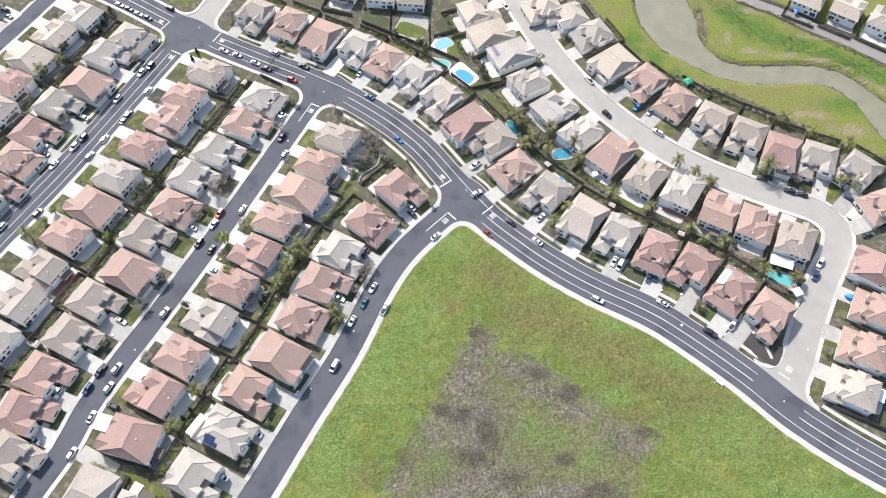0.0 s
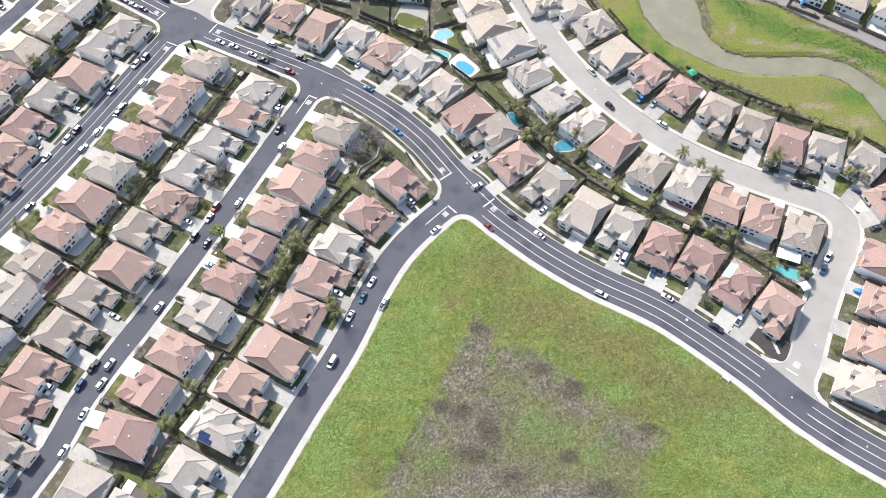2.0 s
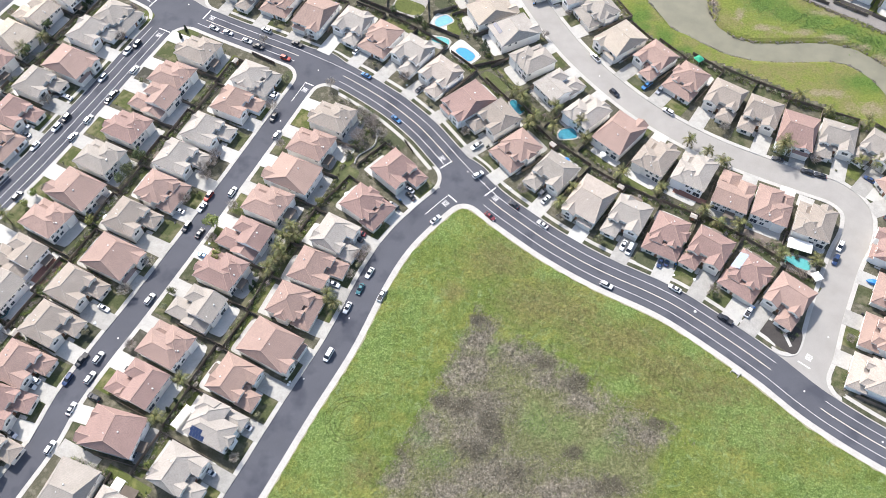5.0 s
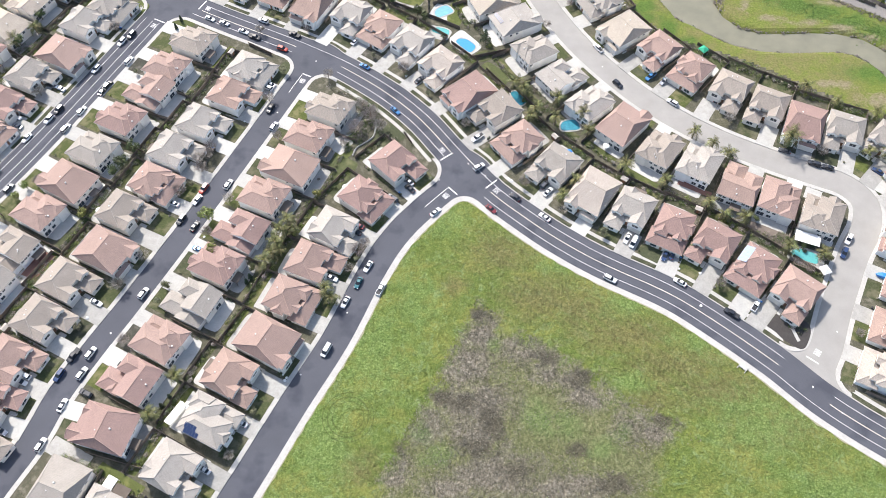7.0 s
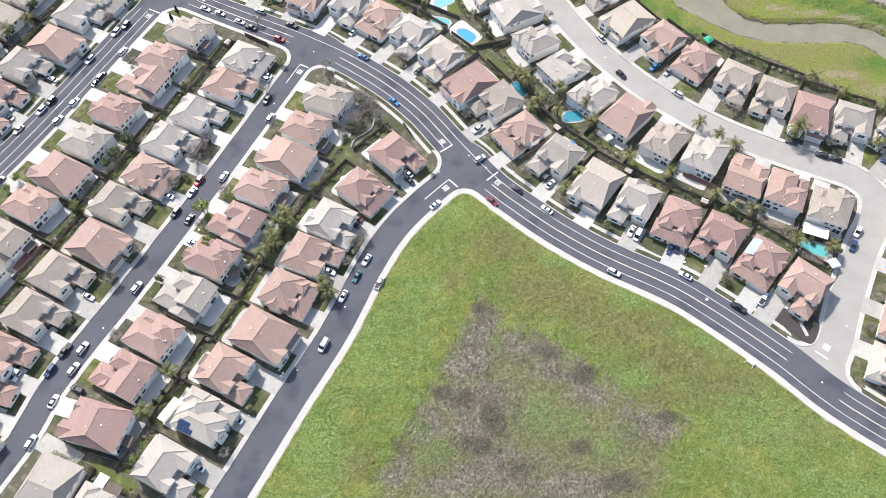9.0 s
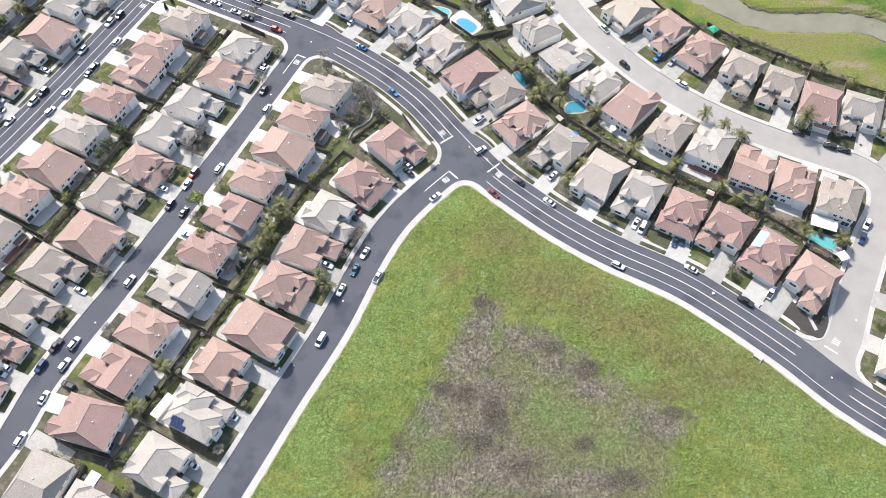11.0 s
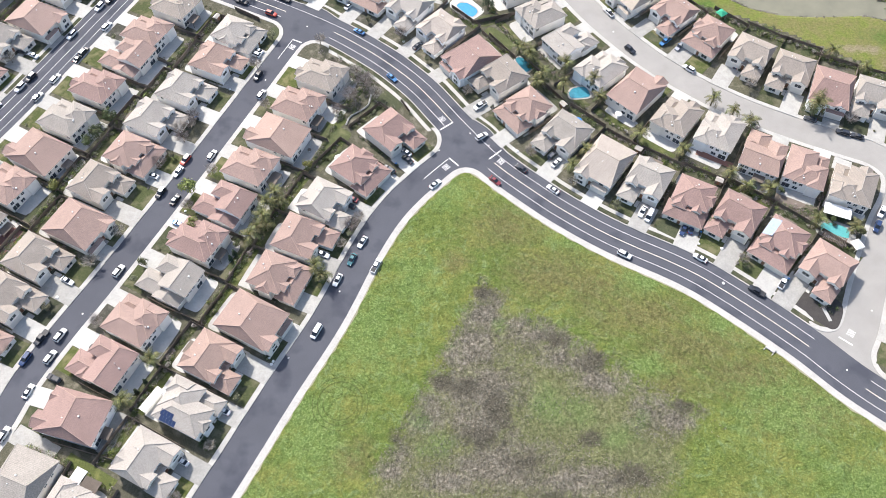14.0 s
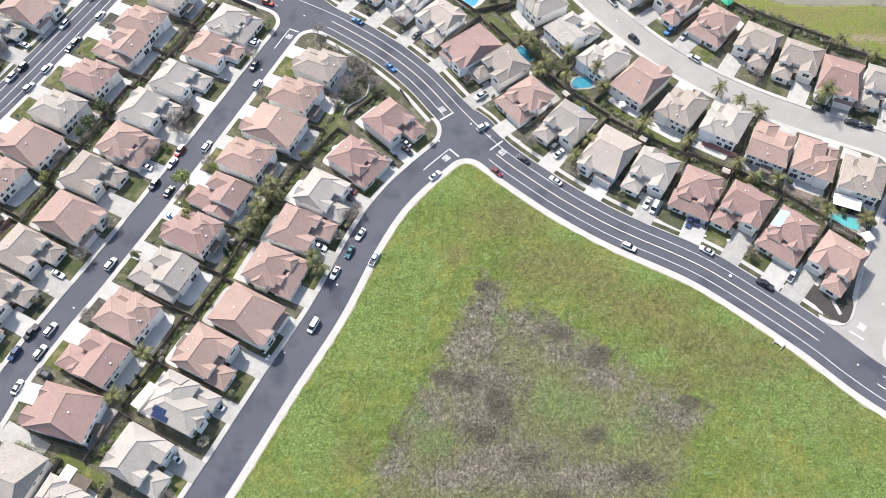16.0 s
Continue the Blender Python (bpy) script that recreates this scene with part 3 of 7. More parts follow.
region("road", [-DARK_D], 0.0, (ASPHALT,), "dark resurfaced asphalt streets of the estate", "road", 0.1)
region("road_worn", [-ALL_D, DARK_D], 0.004, (OLD_ASPHALT,), "pale worn asphalt street behind the main road", "road", 0.1, np.minimum(EACH_D["D"], EACH_D["E"]) < 7)
# the main road's far side and the west side of the lined street have a planted strip between kerb and pavement
STRIP = ((M_SIDE > 0) & (EACH_D["M"] < 9) & (NODES[:, 0] > -100) & (EACH_D["D"] > 8)) | ((A_SIDE > 0) & (EACH_D["A"] < 9) & (EACH_D["M"] > 6)) | ((M_SIDE < 0) & (EACH_D["M"] < 7) & (NODES[:, 0] > -44) & (NODES[:, 0] < 0) & (EACH_D["B"] > 9) & (EACH_D["C"] > 9))
WIDE = (IN_FIELD & (EACH_D["D"] > 2))
region("pavement", [ALL_D, 1.55 - ALL_D], 0.15, (SIDEWALK,), "pale concrete pavement along the kerb", "pavement", 0.3, ~STRIP & ~WIDE)
region("pavement_field", [ALL_D, 2.1 - ALL_D], 0.15, (SIDEWALK,), "broad pale concrete pavement round the open field", "pavement", 0.3, WIDE)
ragged = np.array([noise.noise((x * 0.35, y * 0.35, 9.0)) for x, y in NODES])
region("bare_edge", [ALL_D - 2.1, 2.4 + 0.7 * ragged - ALL_D], 0.145, (DIRT,), "ragged strip of bare pale earth beside the pavement", "bare earth", 0.1, WIDE)
region("kerb", [ALL_D, 0.35 - ALL_D], 0.15, (SIDEWALK,), "concrete kerb beside the planted strip", "kerb", 0.3, STRIP)
region("verge", [ALL_D - 0.35, 2.0 - ALL_D], 0.13, (LAWN,), "narrow planted strip of patchy grass", "verge", 0.2, STRIP)
region("pavement_set_back", [ALL_D - 2.0, 3.4 - ALL_D], 0.15, (SIDEWALK,), "concrete pavement set back behind a planted strip", "pavement", 0.2, STRIP)


def ribbon(name, line, offset, width, z, material, label, category, keep=None):
    """A flat band that follows a line of the plan at an offset to its left."""
    tan = np.gradient(line, axis=0)
    tan /= np.hypot(tan[:, 0], tan[:, 1])[:, None]
    nor = np.stack([-tan[:, 1], tan[:, 0]], 1)
    a, b = line + nor * (offset - width / 2), line + nor * (offset + width / 2)
    ok = np.ones(len(line), bool) if keep is None else keep
    bm = bmesh.new()
    va = [bm.verts.new((*p, z)) for p in a]
    vb = [bm.verts.new((*p, z)) for p in b]
    for i in range(len(line) - 1):
        if ok[i] and ok[i + 1]:
            bm.faces.new((va[i], va[i + 1], vb[i + 1], vb[i]))
    bmesh.ops.delete(bm, geom=[v for v in bm.verts if not v.link_faces], context="VERTS")
    return tagged(new(name, mesh_of(name, bm, material)), label, category, kind="structure")


def clear_of(line, roads, gap):
    ok = np.ones(len(line), bool)
    for k in roads:
        ok &= near_line(ROADS[k][0], line)[0] > gap
    return ok


fine_m = curve_through(ROADS["M"][0][::3], 1.0)
fine_a = curve_through(ROADS["A"][0][::3], 1.0)
ribbon("lane_line", fine_m, 0.0, 0.24, 0.012, YELLOW, "worn yellow centre line of the main road", "road marking", clear_of(fine_m, "BCD", 11.0) & clear_of(fine_m, "AE", 12.7))
ribbon("lane_line", fine_m, 3.3, 0.17, 0.012, PAINT, "white lane line of the main road", "road marking", clear_of(fine_m, "D", 11.0) & clear_of(fine_m, "AE", 12.7))
ribbon("lane_line", fine_m, -3.35, 0.17, 0.012, PAINT, "white lane line of the main road", "road marking", clear_of(fine_m, "BC", 11.0) & clear_of(fine_m, "A", 12.7))
for off in (-3.4, 0.0, 3.6):
    ribbon("lane_line", fine_a, off, 0.17, 0.012, PAINT, "white line along the lined street", "road marking", clear_of(fine_a, "M", 14.2))


def stop_mark(road, run, toward, wide):
    """A stop bar across one lane, with the painted legend behind it as plain strokes."""
    line = ROADS[road][0]
    seg = np.hypot(*np.diff(line, axis=0).T).cumsum()
    i = min(int(np.searchsorted(seg, run)), len(line) - 2)
    t = (line[i + 1] - line[i]) / np.hypot(*(line[i + 1] - line[i])) * toward
    p = line[i + 1] - (seg[i] - run) * t * toward
    m = Matrix.Translation((*p, 0.012)) @ Matrix.Rotation(math.atan2(t[1], t[0]), 4, "Z")
    ob = thing("stop_marking", m, "white stop bar and legend painted on asphalt", "road marking")
    bm = bmesh.new()
    box(bm, -0.24, 0.24, -wide, 0.1, 0.0, 0.004)
    part("stop_bar", bm, PAINT, ob)
    for k in range(4):
        bm = bmesh.new()
        y = -wide * 0.2 - k * 0.58
        box(bm, -4.6, -2.4, y - 0.42, y - 0.3, 0.0, 0.004)
        box(bm, -4.6, -2.4, y - 0.12, y, 0.0, 0.004)
        for x in (-4.6, -3.55, -2.55):
            box(bm, x, x + 0.2, y - 0.32, y - 0.1, 0.001, 0.005)
        part("letter", bm, PAINT, ob)


def run_at(road, x, y):
    return near_line(ROADS[road][0], [(x, y)])[3][0]


fine_c = curve_through(ROADS["C"][0][::2], 1.0)
run_c = near_line(ROADS["C"][0], fine_c)[3]
ribbon("lane_line", fine_c, 0.0, 0.25, 0.012, PAINT, "short white centre line before a stop bar", "road marking", (run_c < run_at("C", 2.2, 175.4)) & (run_c > run_at("C", 2.2, 175.4) - 13))
fine_b = curve_through(ROADS["B"][0][::2], 1.0)
run_b = near_line(ROADS["B"][0], fine_b)[3]
ribbon("lane_line", fine_b, 0.0, 0.25, 0.012, PAINT, "short white centre line before a stop bar", "road marking", (run_b < run_at("B", -57.6, 232.5)) & (run_b > run_at("B", -57.6, 232.5) - 12))
stop_mark("M", run_at("M", 3.4, 191.5), 1, 5.6)
stop_mark("M", run_at("M", 16.0, 175.2), -1, 5.6)
stop_mark("C", run_at("C", 2.2, 175.4), 1, 4.6)
stop_mark("B", run_at("B", -57.6, 232.5), 1, 3.9)
stop_mark("A", run_at("A", -124, 264), 1, 5.5)
stop_mark("D", run_at("D", 124.5, 104), 1, 4.4)
stop_mark("M", run_at("M", -128, 283.5), 1, 5.8)
stop_mark("M", run_at("M", -105, 272.5), -1, 5.8)
levee = curve_through([(98, 328), (144.8, 297.2), (159.2, 288.6), (172, 279.3), (184.6, 271), (197, 262), (260, 214)])
ribbon("levee_path", levee, 0.0, 6.0, 0.34, GRAVEL, "grey gravel track on the levee", "path")
ribbon("levee_edge", levee, 4.6, 2.4, 0.3, MULCH, "dark strip of drainage ditch beside the levee", "ditch")


# ---------------------------------------------------------------- houses
def roof_block(bm, caps, x0, x1, y0, y1, z, axis, slope, inset0, inset1, over=0.55, thick=0.22):
    """A hipped or gabled roof over a rectangle. inset 0 gives a gable end (stucco), more a hip. caps takes the ridge and hip tiles."""
    x0, x1 = min(x0, x1), max(x0, x1)
    X0, X1, Y0, Y1 = x0 - over, x1 + over, y0 - over, y1 + over
    if axis == "x":
        half, mid = (Y1 - Y0) / 2, (Y0 + Y1) / 2
        r0, r1 = Vector((X0 + inset0, mid, 0)), Vector((X1 - inset1, mid, 0))
    else:
        half, mid = (X1 - X0) / 2, (X0 + X1) / 2
        r0, r1 = Vector((mid, Y0 + inset0, 0)), Vector((mid, Y1 - inset1, 0))
    top = z + half * slope
    r0.z = r1.z = top
    low = [Vector(p) for p in ((X0, Y0, z), (X1, Y0, z), (X1, Y1, z), (X0, Y1, z))]
    v = [bm.verts.new(p) for p in low]
    u = [bm.verts.new(p - Vector((0, 0, thick))) for p in low]
    a, b = bm.verts.new(r0), bm.verts.new(r1)
    if axis == "x":
        sides = ((v[0], v[1], b, a), (v[2], v[3], a, b)), ((v[3], v[0], a), inset0), ((v[1], v[2], b), inset1)
        hips = ((low[0], r0, inset0), (low[3], r0, inset0), (low[1], r1, inset1), (low[2], r1, inset1))
    else:
        sides = ((v[1], v[2], b, a), (v[3], v[0], a, b)), ((v[0], v[1], a), inset0), ((v[2], v[3], b), inset1)
        hips = ((low[0], r0, inset0), (low[1], r0, inset0), (low[2], r1, inset1), (low[3], r1, inset1))
    for q in sides[0]:
        bm.faces.new(q).material_index = 0
    for q, ins in sides[1:]:
        bm.faces.new(q).material_index = 0 if ins else 2
    for i in range(4):
        bm.faces.new((u[i], u[(i + 1) % 4], v[(i + 1) % 4], v[i])).material_index = 1
    bm.faces.new(u[::-1]).material_index = 1
    lift = Vector((0, 0, 0.03))
    bar(caps, r0 + lift, r1 + lift, 0.11, 5)
    for p, r, ins in hips:
        if ins:
            bar(caps, p + lift, r + lift, 0.09, 5)
        else:
            bar(caps, p + lift, r + lift, 0.09, 4)


def window_mesh(w, h):
    bm = bmesh.new()
    t = 0.11
    box(bm, -w / 2 - t, w / 2 + t, -0.09, 0.0, -h / 2 - t, -h / 2)
    box(bm, -w / 2 - t, w / 2 + t, -0.09, 0.0, h / 2, h / 2 + t)
    box(bm, -w / 2 - t, -w / 2, -0.09, 0.0, -h / 2, h / 2)
    box(bm, w / 2, w / 2 + t, -0.09, 0.0, -h / 2, h / 2)
    box(bm, -0.04, 0.04, -0.07, -0.035, -h / 2, h / 2)
    return mesh_of("window", bm, TRIM)


def pane_mesh(w, h):
    bm = bmesh.new()
    box(bm, -w / 2, w / 2, -0.035, -0.005, -h / 2, h / 2)
    return mesh_of("pane", bm, GLASS)


WINDOWS = {k: (window_mesh(*k), pane_mesh(*k)) for k in ((1.5, 1.3), (1.1, 1.3), (2.2, 1.4), (2.4, 2.0))}
TURN = {"front": 0.0, "right": math.pi / 2, "back": math.pi, "left": -math.pi / 2}


def window(house, wall, u, z, size, at):
    """at: where that wall stands; u: place along it."""
    p = {"front": (u, at), "back": (u, at), "left": (at, u), "right": (at, u)}[wall]
    w = part("window", WINDOWS[size][0], None, house)
    w.matrix_basis = Matrix.Translation((*p, z)) @ Matrix.Rotation(TURN[wall], 4, "Z")
    part("pane", WINDOWS[size][1], None, w)


def garage_door(house, x0, x1, y):
    x0, x1 = min(x0, x1), max(x0, x1)
    bm = bmesh.new()
    box(bm, x0 - 0.12, x1 + 0.12, y - 0.05, y, 0.0, 2.35)
    for k in range(4):
        n = 4
        for c in range(n):
            a = x0 + (x1 - x0) * c / n
            box(bm, a + 0.08, a + (x1 - x0) / n - 0.08, y - 0.085, y - 0.05, 0.1 + k * 0.55, 0.55 + k * 0.55)
    part("garage_door", bm, DOOR_PAINT, house, "pale sectional garage door")


STYLE_WORDS = {"plain": "broad hipped", "wing": "hipped and winged", "long": "long gabled", "pyramid": "tiered hipped", "star": "cross-hipped", "annex": "long gabled and stepped"}
TILE_WORDS = {"terracotta": "terracotta", "grey": "grey-brown", "tan": "sandy tan"}
WALL_WORDS = ("white", "cream", "beige")
# by style: the garage door's wall, the back wall, the front door (x towards the garage, y), the main roof's ridge, reach and pitch
GARAGE_Y = {"plain": -11.0, "wing": -6.6, "long": -6.8, "pyramid": -9.6, "star": -9.6, "annex": -6.8}
BACK_Y = {"plain": 7.6, "wing": 6.9, "long": 6.6, "pyramid": 6.4, "star": 5.8, "annex": 6.6}
DOOR_AT = {"plain": (-0.6, -9.6), "wing": (0.3, -5.4), "long": (0.2, -2.8), "pyramid": (-0.8, -9.6), "star": (-1.4, -8.8), "annex": (0.2, -2.8)}
MAIN_ROOF = {"plain": (-1.0, 9.15, 0.36), "wing": (1.65, 5.8, 0.42), "long": (1.9, 5.25, 0.42), "pyramid": (1.1, 5.85, 0.44), "star": (1.3, 5.05, 0.42), "annex": (1.9, 5.25, 0.42)}
TEMPLATES = {}


def build_house(style, colour, m, variant, front_seen, right_seen, at):
    """A two-storey house about 13 by 18 m; its front looks along -y, and the garage is on the side m of x."""
    tile, cap, wallm = ROOFS[colour][variant], CAPS[colour], STUCCO[(variant + len(style)) % 3]
    label = f"two-storey {WALL_WORDS[(variant + len(style)) % 3]} stucco house with {STYLE_WORDS[style]} {TILE_WORDS[colour]} tile roof"
    house = thing("house", at, label, "house", "houses of the estate")
    hi, lo, s = 5.05, 2.85, -m

    def walls(x0, x1, y0, y1, z):
        bm = bmesh.new()
        box(bm, min(x0, x1), max(x0, x1), y0, y1, -0.15, z - 0.1)
        part("wall", bm, wallm, house)

    def roof(x0, x1, y0, y1, z, axis, slope, i0, i1, over=0.5):
        """i0 belongs to x0 (or y0), whichever way round x0 and x1 stand."""
        if axis == "x" and x0 > x1:
            i0, i1 = i1, i0
        bm, caps = bmesh.new(), bmesh.new()
        roof_block(bm, caps, x0, x1, y0, y1, z, axis, slope, i0, i1, over)
        r = part("roof", bm, (tile, FASCIA, wallm), house)
        part("ridge_cap", caps, cap, r, "paler ridge and hip tiles")

    if style == "plain":
        walls(-6.4, 6.4, -9.6, 7.6, hi)
        roof(-6.4, 6.4, -9.6, 7.6, hi, "x", 0.36, 2.6, 2.6, 0.55)
        walls(s * 6.0, s * 1.4, -11.2, -9.5, hi)
        roof(s * 6.0, s * 1.4, -11.2, -4.2, hi, "y", 0.46, 0, 0.4, 0.4)
        if variant == 1:
            roof(m * 2.2, m * 5.6, -9.6, -5.4, hi, "y", 0.46, 0, 0.4, 0.35)
        walls(m * 0.4, m * 6.1, -11.0, -9.5, lo)
        roof(m * 0.4, m * 6.1, -11.0, -9.0, lo, "x", 0.35, 1.0, 1.0, 0.3)
        garage_door(house, m * 0.7, m * 5.6, -11.0)
        wins = (("front", s * 3.6, 3.75, (1.5, 1.3), -11.2), ("front", s * 3.6, 1.5, (2.2, 1.4), -11.2), ("front", m * 3.4, 3.85, (1.5, 1.3), -9.6))
        across = (-4.6, -1.6, 1.6, 4.6)
    elif style == "wing":
        walls(-6.3, 6.3, -3.6, 6.9, hi)
        roof(m * 6.3, s * 6.3, -3.6, 6.9, hi, "x", 0.42, 4.2, 1.8)
        walls(m * 1.3, m * 6.3, -6.6, -3.5, hi)
        roof(m * 1.3, m * 6.3, -6.6, 3.0, hi, "y", 0.44, 0, 0.5, 0.45)
        walls(s * 2.4, s * 6.1, -5.2, -3.5, hi)
        roof(s * 2.4, s * 6.1, -5.2, 2.4, hi, "y", 0.46, 0, 0.5, 0.4)
        walls(s * 0.9, s * 6.5, -10.2, -5.1, lo)
        roof(s * 0.9, s * 6.5, -10.2, -4.5, lo, "y", 0.42, 3.2, 0.4)
        walls(s * 1.0, m * 1.3, -5.4, -3.5, lo)
        roof(s * 1.0, m * 1.2, -5.4, -3.2, lo, "y", 0.4, 0.8, 0.4, 0.3)
        if variant == 2:
            roof(s * 0.8, s * 5.4, 2.6, 6.9, hi, "y", 0.46, 0.5, 0, 0.4)
        garage_door(house, m * 1.6, m * 5.9, -6.6)
        wins = (("front", m * 3.8, 3.8, (2.2, 1.4), -6.6), ("front", s * 3.8, 1.6, (2.2, 1.4), -10.2), ("front", s * 4.2, 4.05, (1.5, 1.3), -5.2))
        across = (-4.8, -2.8, 0.4, 2.6, 4.8)
    elif style == "long":
        walls(-6.2, 6.2, -2.8, 6.6, hi)
        roof(m * 6.2, s * 6.2, -2.8, 6.6, hi, "x", 0.42, 1.6 if variant else 0, 0, 0.55)
        walls(m * 0.8, m * 6.2, -6.8, -2.7, hi)
        roof(m * 0.8, m * 6.2, -6.8, 1.6, hi, "y", 0.44, 2.7, 0.5, 0.45)
        walls(s * -0.2, s * 6.2, -10.6, -2.7, lo)
        roof(s * -0.2, s * 6.2, -10.6, -2.6, lo, "y", 0.42, 3.2, 0.3)
        walls(s * 3.6, s * 6.6, -6.4, -2.7, lo + 0.5)
        roof(s * 3.6, s * 6.6, -6.4, -2.6, lo + 0.5, "x", 0.42, 0.4, 1.4, 0.35)
        garage_door(house, m * 1.2, m * 5.8, -6.8)
        wins = (("front", m * 3.4, 3.8, (2.2, 1.4), -6.8), ("front", s * 3.2, 1.6, (2.2, 1.4), -10.6), ("front", s * 3.2, 4.05, (1.5, 1.3), -2.8))
        across = (-5.0, -3.4, -0.4, 1.2, 3.6, 5.1)
    elif style == "annex":
        walls(m * 6.2, s * 3.4, -2.8, 6.6, hi)
        roof(m * 6.2, s * 3.4, -2.8, 6.6, hi, "x", 0.42, 1.6 if variant else 0, 0, 0.55)
        walls(m * 0.8, m * 6.2, -6.8, -2.7, hi)
        roof(m * 0.8, m * 6.2, -6.8, 1.6, hi, "y", 0.44, 2.7, 0.5, 0.45)
        walls(s * 3.3, s * 7.0, -3.4, 5.6, lo + 0.2)
        roof(s * 3.3, s * 7.0, -3.4, 5.6, lo + 0.2, "x", 0.4, 0.3, 0, 0.45)
        walls(s * -0.2, s * 6.0, -10.6, -2.7, lo)
        roof(s * -0.2, s * 6.0, -10.6, -2.6, lo, "y", 0.42, 3.2, 0.3)
        garage_door(house, m * 1.2, m * 5.8, -6.8)
        wins = (("front", m * 3.4, 3.8, (2.2, 1.4), -6.8), ("front", s * 3.2, 1.6, (2.2, 1.4), -10.6), ("front", s * 1.6, 4.05, (1.5, 1.3), -2.8))
        across = (m * 5.0, m * 3.4, m * 0.6, s * 1.0, s * 2.5)
    elif style == "star":
        walls(s * -2.2, s * 6.1, -8.8, 5.8, hi)
        roof(s * -2.2, s * 6.1, -8.8, 5.5, hi, "y", 0.42, 4.65, 4.65)
        walls(s * -6.3, s * -2.1, -3.2, 5.8, hi)
        roof(s * -6.3, s * 3.0, -3.2, 5.8, hi, "x", 0.42, 4.6, 4.6)
        roof(s * -6.3, s * -1.6, 0.4, 6.4, hi + 0.25, "y", 0.46, 0.5, 2.4, 0.4)
        walls(s * -6.0, s * -1.9, 5.7, 6.4, hi)
        walls(s * -2.1, s * -6.4, -9.6, -3.1, lo)
        roof(s * -1.9, s * -6.4, -9.6, -2.9, lo, "y", 0.42, 2.7, 0.3)
        if variant:
            walls(s * 0.6, s * 4.0, -10.0, -8.7, hi)
            roof(s * 0.6, s * 4.0, -10.0, -5.4, hi - 0.1, "y", 0.48, 0 if variant == 1 else 1.4, 0.4, 0.35)
        garage_door(house, m * 2.4, m * 6.1, -9.6)
        wins = (("front", s * 2.4, 3.7, (1.5, 1.3), -8.8 if not variant else -10.0), ("front", s * 4.6, 1.5, (1.5, 1.3), -8.8), ("front", m * 4.2, 4.2, (1.1, 1.3), -3.2))
        across = (s * 0.2, s * 2.2, s * 4.8)
    else:
        walls(-5.8, 5.8, -4.2, 6.4, hi)
        roof(-5.8, 5.8, -4.2, 6.4, hi, "x", 0.44, 5.4, 5.4)
        walls(-6.4, 6.4, -9.6, -4.1, lo)
        roof(-6.4, 6.4, -9.6, -3.4, lo, "x", 0.5, 3.4, 3.4)
        walls(s * 4.9, s * 1.0, -6.4, -4.1, hi)
        roof(s * 4.9, s * 1.0, -6.4, 0.6, hi - 0.1, "y", 0.48, 1.6, 0.6, 0.4)
        walls(m * 1.6, m * 4.4, -5.8, -4.1, hi - 0.2)
        roof(m * 1.6, m * 4.4, -5.8, -0.6, hi - 0.2, "y", 0.5, 0, 0.5, 0.35)
        walls(m * 5.7, m * 6.9, -1.6, 2.6, hi)
        roof(m * 2.0, m * 6.9, -1.6, 2.6, hi, "x", 0.46, 0.5, 1.4, 0.35)
        garage_door(house, m * 0.7, m * 5.8, -9.6)
        wins = (("front", s * 3.0, 3.8, (1.5, 1.3), -6.4), ("front", s * 3.6, 1.5, (2.2, 1.4), -9.6), ("front", m * 3.0, 3.75, (1.1, 1.3), -5.8))
        across = (-4.2, -0.6, 1.4, 4.2)
    back = BACK_Y[style]
    for w in wins if front_seen else wins[:2]:
        window(house, *w)
    for u in across[1:2] if front_seen else across:
        window(house, "back", u, 3.9, (1.1, 1.3), back)
    for u in (m * 3.0,) if style == "annex" else (s * 4.4,) if front_seen else (s * 1.4, s * 4.4):
        window(house, "back", u, 1.45, (2.4, 2.0) if abs(u) > 2 else (1.5, 1.3), back)
    side = {"plain": 6.4, "wing": 6.3, "long": 6.2, "pyramid": 5.8, "star": 6.2, "annex": 6.2}[style]
    for u in (1.2, 4.2) if style == "plain" else () if style == "annex" else (4.4,):
        window(house, "right" if right_seen else "left", u, 3.9, (1.1, 1.3), side if right_seen else -side)
    bm = bmesh.new()
    xd, yd = DOOR_AT[style]
    xd *= m
    box(bm, xd - 0.5, xd + 0.5, yd - 0.07, yd, 0.1, 2.2, 0)
    box(bm, xd - 0.32, xd + 0.32, yd - 0.1, yd - 0.07, 0.4, 1.0, 0)
    box(bm, xd - 0.32, xd + 0.32, yd - 0.1, yd - 0.07, 1.2, 2.0, 0)
    part("door", bm, DOOR_WOOD, house, "dark wooden front door")
    rng = random.Random(hash_of(style, colour, m, variant))
    mid, half, pitch = MAIN_ROOF[style]
    for k in range(2):
        bm = bmesh.new()
        x, y = rng.uniform(-2.6, 2.6), mid + rng.uniform(0.9, 3.4) * (-1 if k == 1 and style == "plain" else 1)
        if style in ("pyramid", "star"):
            x *= 0.4
        z = hi + (half - abs(y - mid)) * pitch
        if k == 0:
            box(bm, x - 0.24, x + 0.24, y - 0.24, y + 0.24, z - 0.3, z + 0.34, 0, 0.05)
        else:
            bar(bm, (x, y, z - 0.3), (x, y, z + 0.4), 0.13, 8)
        part("roof_vent", bm, METAL, house, "pale metal roof vent")
    return house


def hash_of(*words):
    h = 7
    for ch in repr(words):
        h = (h * 31 + ord(ch)) % 1000003
    return h


